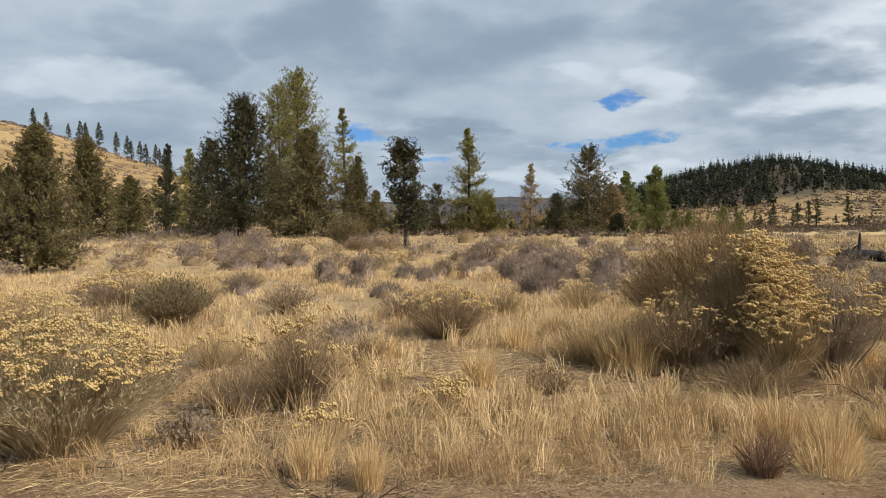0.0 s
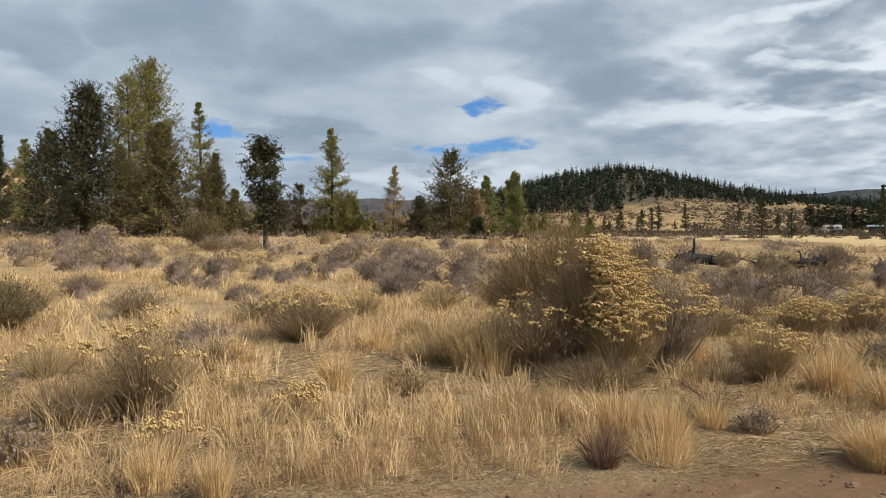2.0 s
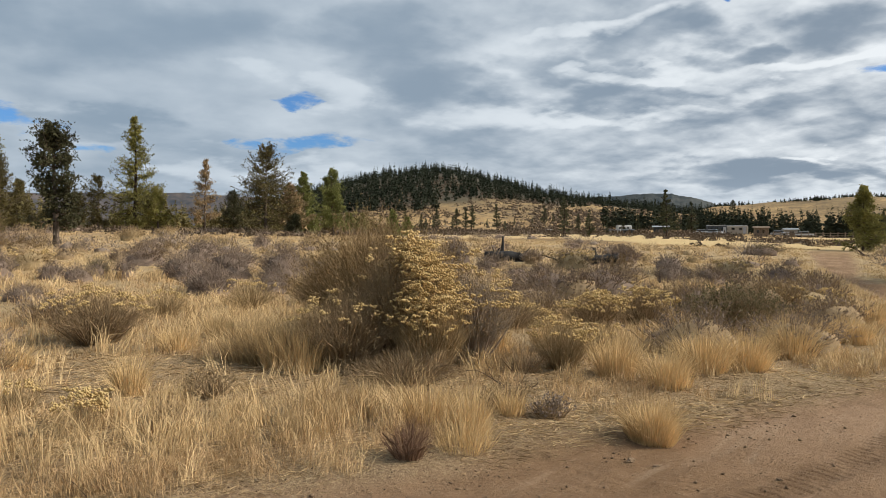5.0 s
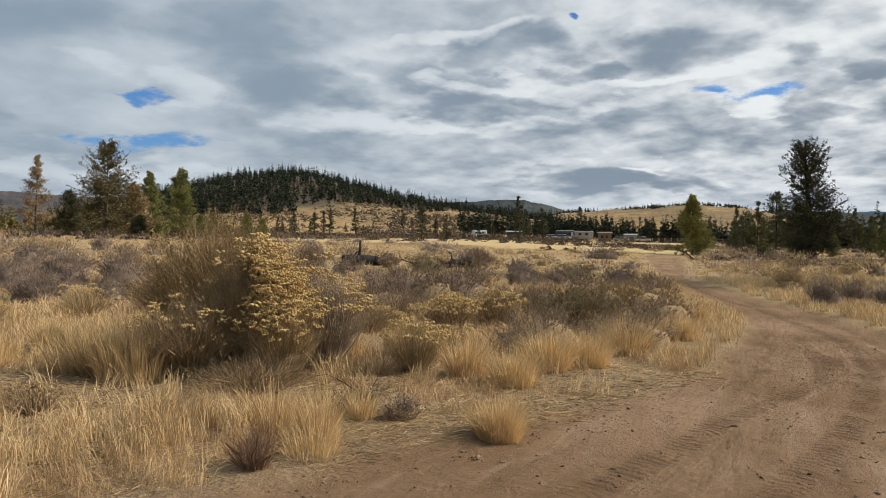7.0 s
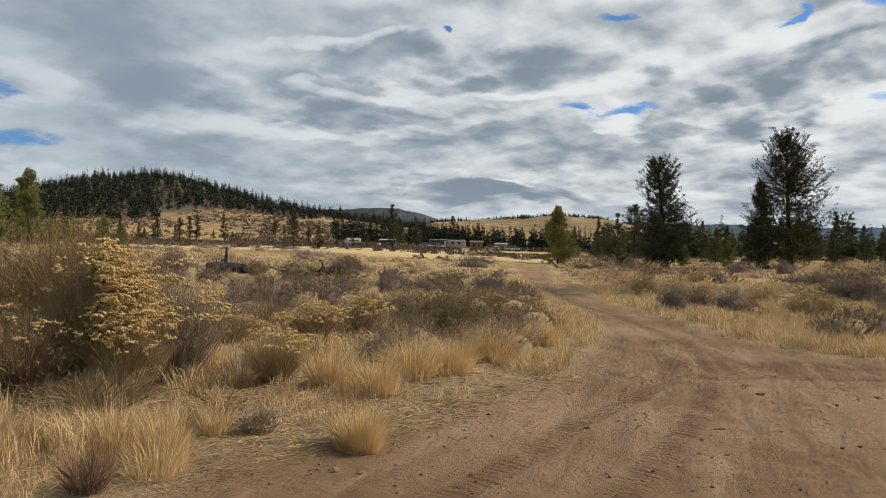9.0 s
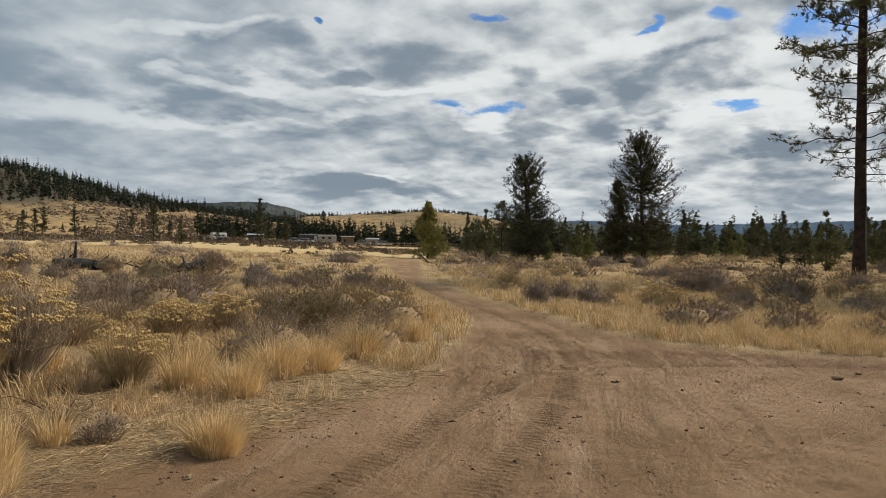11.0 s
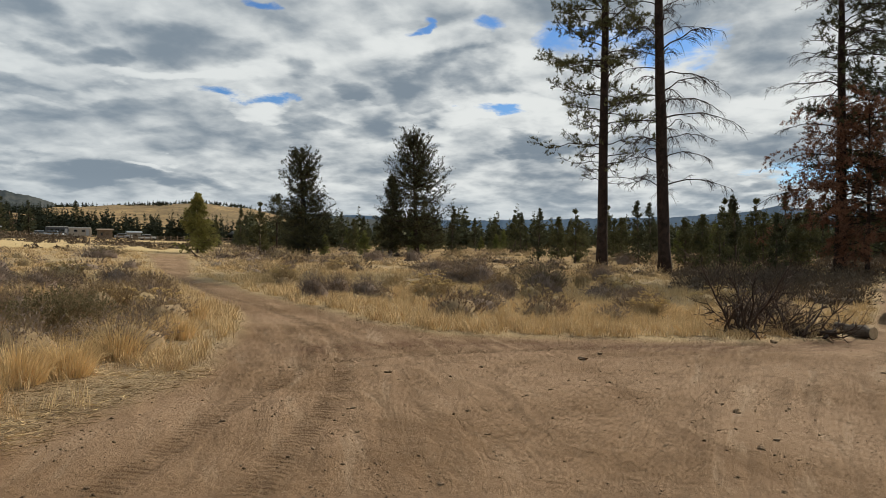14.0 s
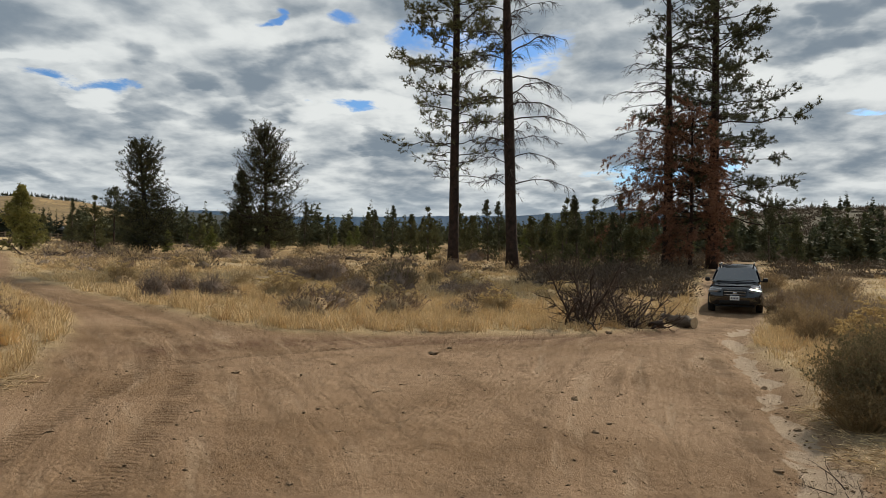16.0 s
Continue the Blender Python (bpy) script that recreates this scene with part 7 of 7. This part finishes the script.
# ---------- the camp across the meadow ----------
WHITE = paint("white_enamel", (0.56, 0.56, 0.54), 0.45)
CREAM = paint("cream_siding", (0.40, 0.35, 0.28), 0.6)
DARK_BOX = paint("dark_siding", (0.04, 0.045, 0.05), 0.6)
ROOF_GREY = paint("grey_metal_roof", (0.32, 0.34, 0.36), 0.45, 0.4)
SILVER = paint("silver_paint", (0.42, 0.43, 0.45), 0.4, 0.4)
TIMBER = surface("weathered_timber", (0.12, 0.09, 0.065), (0.27, 0.21, 0.155), 4.0, 0.9, 0.3, 0, 30.0)


def at_camp(az, r, turn):
    x, y = spot(az, r)
    return pose(x, y, float(fine_z(x, y)), 0, 0, turn)


def trailer(az, r, turn, length, skin, label):
    ob = thing("travel_trailer", at_camp(az, r, turn), label, "trailer", "trailers at the camp")
    part("body", block((length, 2.5, 2.4), (0, 0, 1.75), 0.22), skin, ob)
    part("roof", block((length * 0.95, 2.3, 0.14), (0, 0, 3.0), 0.05), WHITE, ob)
    for k in range(3):
        part("window", block((0.9, 0.05, 0.6), (-length * 0.32 + k * length * 0.27, -1.26, 2.1), 0.02), CAR_GLASS, ob)
    part("door", block((0.7, 0.05, 1.8), (length * 0.36, -1.26, 1.6), 0.02), SILVER, ob)
    for s in (-0.45, 0.45):
        for d in (-1.1, 1.1):
            bm = drum(0.36, 0.24, (0, 0, 0), 14, 0.03)
            bmesh.ops.transform(bm, matrix=pose(s, d, 0.36, 0, 0, 90), verts=bm.verts)
            part("wheel", bm, RUBBER, ob)
    part("tow_bar", block((1.3, 0.2, 0.12), (length * 0.5 + 0.6, 0, 0.55), 0.03), DARK_BOX, ob)


def small_car(az, r, turn, skin, label):
    ob = thing("parked_car", at_camp(az, r, turn), label, "car", "cars at the camp")
    part("body", block((4.4, 1.8, 0.7), (0, 0, 0.72), 0.18), skin, ob)
    part("cabin", block((2.4, 1.6, 0.62), (-0.2, 0, 1.3), 0.24), CAR_GLASS, ob)
    part("roof", block((1.9, 1.45, 0.08), (-0.2, 0, 1.6), 0.03), skin, ob)
    for s in (-1.35, 1.4):
        for d in (-0.82, 0.82):
            bm = drum(0.34, 0.22, (0, 0, 0), 14, 0.03)
            bmesh.ops.transform(bm, matrix=pose(s, d, 0.34, 0, 0, 90), verts=bm.verts)
            part("wheel", bm, RUBBER, ob)


def building(name, az, r, turn, size, wall, roof, label):
    lx, ly, lz = size
    ob = thing(name, at_camp(az, r, turn), label, "building")
    part("wall", block((lx, ly, lz + 0.6), (0, 0, lz / 2 - 0.3), 0.04), wall, ob)
    part("roof", loft([[(s * (lx / 2 + 0.4), -ly / 2 - 0.5, lz), (s * (lx / 2 + 0.4), 0, lz + ly * 0.16), (s * (lx / 2 + 0.4), ly / 2 + 0.5, lz), (s * (lx / 2 + 0.4), 0, lz - 0.05)] for s in (-1, 1)]), roof, ob)
    for k in range(2):
        part("window", block((lx * 0.14, 0.08, lz * 0.34), (-lx * 0.28 + k * lx * 0.4, -ly / 2 - 0.03, lz * 0.55), 0.01), CAR_GLASS, ob)
    part("door", block((1.0, 0.08, min(2.0, lz * 0.75)), (lx * 0.02, -ly / 2 - 0.03, min(1.0, lz * 0.38)), 0.01), TIMBER, ob)


def make_camp():
    trailer(46.4, 230, -40, 7.4, CREAM, "long cream travel trailer parked in the meadow")
    trailer(45.2, 222, -30, 5.2, DARK_BOX, "dark trailer beside a cream one")
    trailer(38.6, 265, -20, 5.0, WHITE, "small white trailer on the straw slope")
    small_car(44.2, 205, -45, WHITE, "white car parked in front of a trailer")
    small_car(45.0, 203, -55, SILVER, "silver car parked in front of a trailer")
    small_car(49.4, 218, -60, SILVER, "silver car parked near a shed")
    small_car(51.0, 220, -30, WHITE, "white car parked near the fence")
    small_car(33.0, 235, -20, WHITE, "white vehicle alone on the slope")
    building("shed", 41.3, 190, -42, (3.4, 2.4, 2.0), DARK_BOX, ROOF_GREY, "small dark shed with a pale frame")
    building("shed", 48.2, 215, -40, (3.4, 2.6, 2.3), TIMBER, TIMBER, "brown timber shed beside a trailer")
    building("shed", 50.1, 222, -40, (3.2, 2.6, 2.0), CREAM, ROOF_GREY, "low tan shed near parked cars")
    building("house", 58.0, 300, -30, (12.5, 7.0, 3.0), DARK_BOX, ROOF_GREY, "dark low house with a pale metal roof")
    building("house", 60.4, 310, -20, (8.0, 6.0, 2.8), DARK_BOX, DARK_BOX, "dark outbuilding beside a house")
    for az, r, sz in ((37.9, 178, 1.4), (38.9, 180, 1.6)):
        building("tank_box", az, r, -30, (sz * 1.3, sz, sz * 0.7), WHITE if sz < 1.5 else DARK_BOX, DARK_BOX, "small utility box standing in the meadow")
    # post and rail fence behind the camp
    fence = thing("fence", pose(0, 0, 0), "long low timber fence across the meadow", "fence")
    posts = [spot(49.0 + 0.45 * k, 205 - 1.1 * k) for k in range(19)]
    shape = None
    for (x, y), (u, v) in zip(posts, posts[1:] + [posts[-1]]):
        z = float(fine_z(x, y))
        if shape is None:
            ob = part("post", block((0.2, 0.2, 1.5), (0, 0, 0.6), 0.02), TIMBER, fence)
            shape = ob.data
        else:
            ob = new("post", shape)
            ob.parent = fence
        ob.matrix_basis = pose(x, y, z)
        d = math.hypot(u - x, v - y)
        if d > 0:
            for h in (0.55, 1.05):
                w = float(fine_z(u, v))
                part("rail", block((d, 0.08, 0.16), (0, 0, 0), 0.01), TIMBER, fence).matrix_basis = pose((x + u) / 2, (y + v) / 2, (z + w) / 2 + h, 0, 0, math.degrees(math.atan2(v - y, u - x)))


make_camp()


# ---------- stones and clods ----------
def boulder(seed):
    bm = bmesh.new()
    bmesh.ops.create_icosphere(bm, subdivisions=2, radius=1.0)
    for v in bm.verts:
        n = noise.noise(v.co * 1.3 + Vector((seed * 7.1, 0, 0))) * 0.55 + noise.noise(v.co * 3.1 + Vector((0, seed * 3.7, 0))) * 0.2
        v.co *= 1 + n
        v.co.z *= 0.6
    return bm


def make_stones():
    shapes = []
    for k in range(6):
        me = bpy.data.meshes.new("stone")
        bm = boulder(k + 1)
        bm.to_mesh(me)
        bm.free()
        me.materials.append(STONE)
        shapes.append(me)
    placed = [(3.5, 4.15, 0.05), (3.6, 4.0, 0.03), (9.06, 3.34, 0.06), (11.7, 1.2, 0.09), (12.3, 1.0, 0.06), (8.86, -0.75, 0.075), (7.3, -0.82, 0.05), (7.7, -1.0, 0.035), (6.4, -2.15, 0.055), (6.7, -2.45, 0.04),
              (9.9, -3.6, 0.06), (9.2, -3.2, 0.05), (8.3, -3.0, 0.05), (10.6, -3.4, 0.07), (11.8, -4.0, 0.07), (15.9, -2.0, 0.11), (10.2, 2.4, 0.045), (6.0, 3.7, 0.04), (7.0, 2.9, 0.035), (12.7, -3.1, 0.05)]
    spots = scatter(26, (20, 116), (4.2, 16), lambda x, y: road_depth(x, y) > 0.15, 0.25, 3000)
    placed += [(x, y, float(rng.uniform(0.014, 0.032))) for x, y in spots]
    for i, (x, y, s) in enumerate(placed):
        ob = new("stone", shapes[i % 6])
        ob.matrix_basis = pose(x, y, float(fine_z(x, y)) + s * 0.15, 0, 0, float(rng.uniform(0, 360)))
        ob.scale = (s * 0.8, s * float(rng.uniform(0.45, 0.8)), s * 0.7)
        tagged(ob, "rough grey-brown stone lying on the dirt road", "stone", "stones on the road")
    # crumbs of soil and gravel, most along the edges and in the rill
    n = 42000
    a = np.radians(rng.uniform(-30, 119, n))
    d = np.exp(rng.uniform(math.log(3.2), math.log(18), n))
    x, y = d * np.sin(a), d * np.cos(a)
    edge = road_depth(x, y)
    rill = polyline_distance(x, y, RILL)
    keep = (edge > -0.3) & (rng.random(n) < 0.12 + 0.30 * (fbm(x * 0.9, y * 0.9, 143, 3) > 0.5) + 0.5 * np.exp(-((edge - 0.1) / 0.35) ** 2) + 0.7 * np.exp(-(rill / 0.5) ** 2) + 0.35 * (fbm(x * 1.1, y * 1.1, 141, 2) > 0.6))
    x, y, d = x[keep], y[keep], d[keep]
    n = len(x)
    s = np.exp(rng.normal(math.log(0.0034), 0.62, n)) * (0.8 + d / 14)
    s = np.minimum(s, 0.020)
    base = np.array([(1, 0, 0), (-1, 0, 0), (0, 1, 0), (0, -1, 0), (0, 0, 1), (0, 0, -1)], float)
    face = np.array([(0, 2, 4), (2, 1, 4), (1, 3, 4), (3, 0, 4), (2, 0, 5), (1, 2, 5), (3, 1, 5), (0, 3, 5)])
    v = base[None] * (s[:, None] * rng.uniform(0.6, 1.4, (n, 3)))[:, None] + rng.normal(0, 0.18, (n, 6, 3)) * s[:, None, None]
    ang = rng.uniform(0, 6.28, n)
    rot = np.stack([np.cos(ang), -np.sin(ang), np.sin(ang), np.cos(ang)], -1).reshape(n, 2, 2)
    v[:, :, :2] = np.einsum("nij,nkj->nki", rot, v[:, :, :2])
    v[:, :, 2] *= 0.7
    v = v + np.stack([x, y, fine_z(x, y) + s * 0.25], -1)[:, None]
    f = face[None] + 6 * np.arange(n)[:, None, None]
    tagged(piece("soil_crumbs", (v.reshape(-1, 3), f.reshape(-1, 3)), CLOD), "small clods and gravel on the dirt road", "gravel", kind="stuff")


CLOD = surface("soil_clod", (0.085, 0.052, 0.03), (0.32, 0.225, 0.14), 2.0, 0.95, 0.3, 0.6, 60.0)
make_stones()
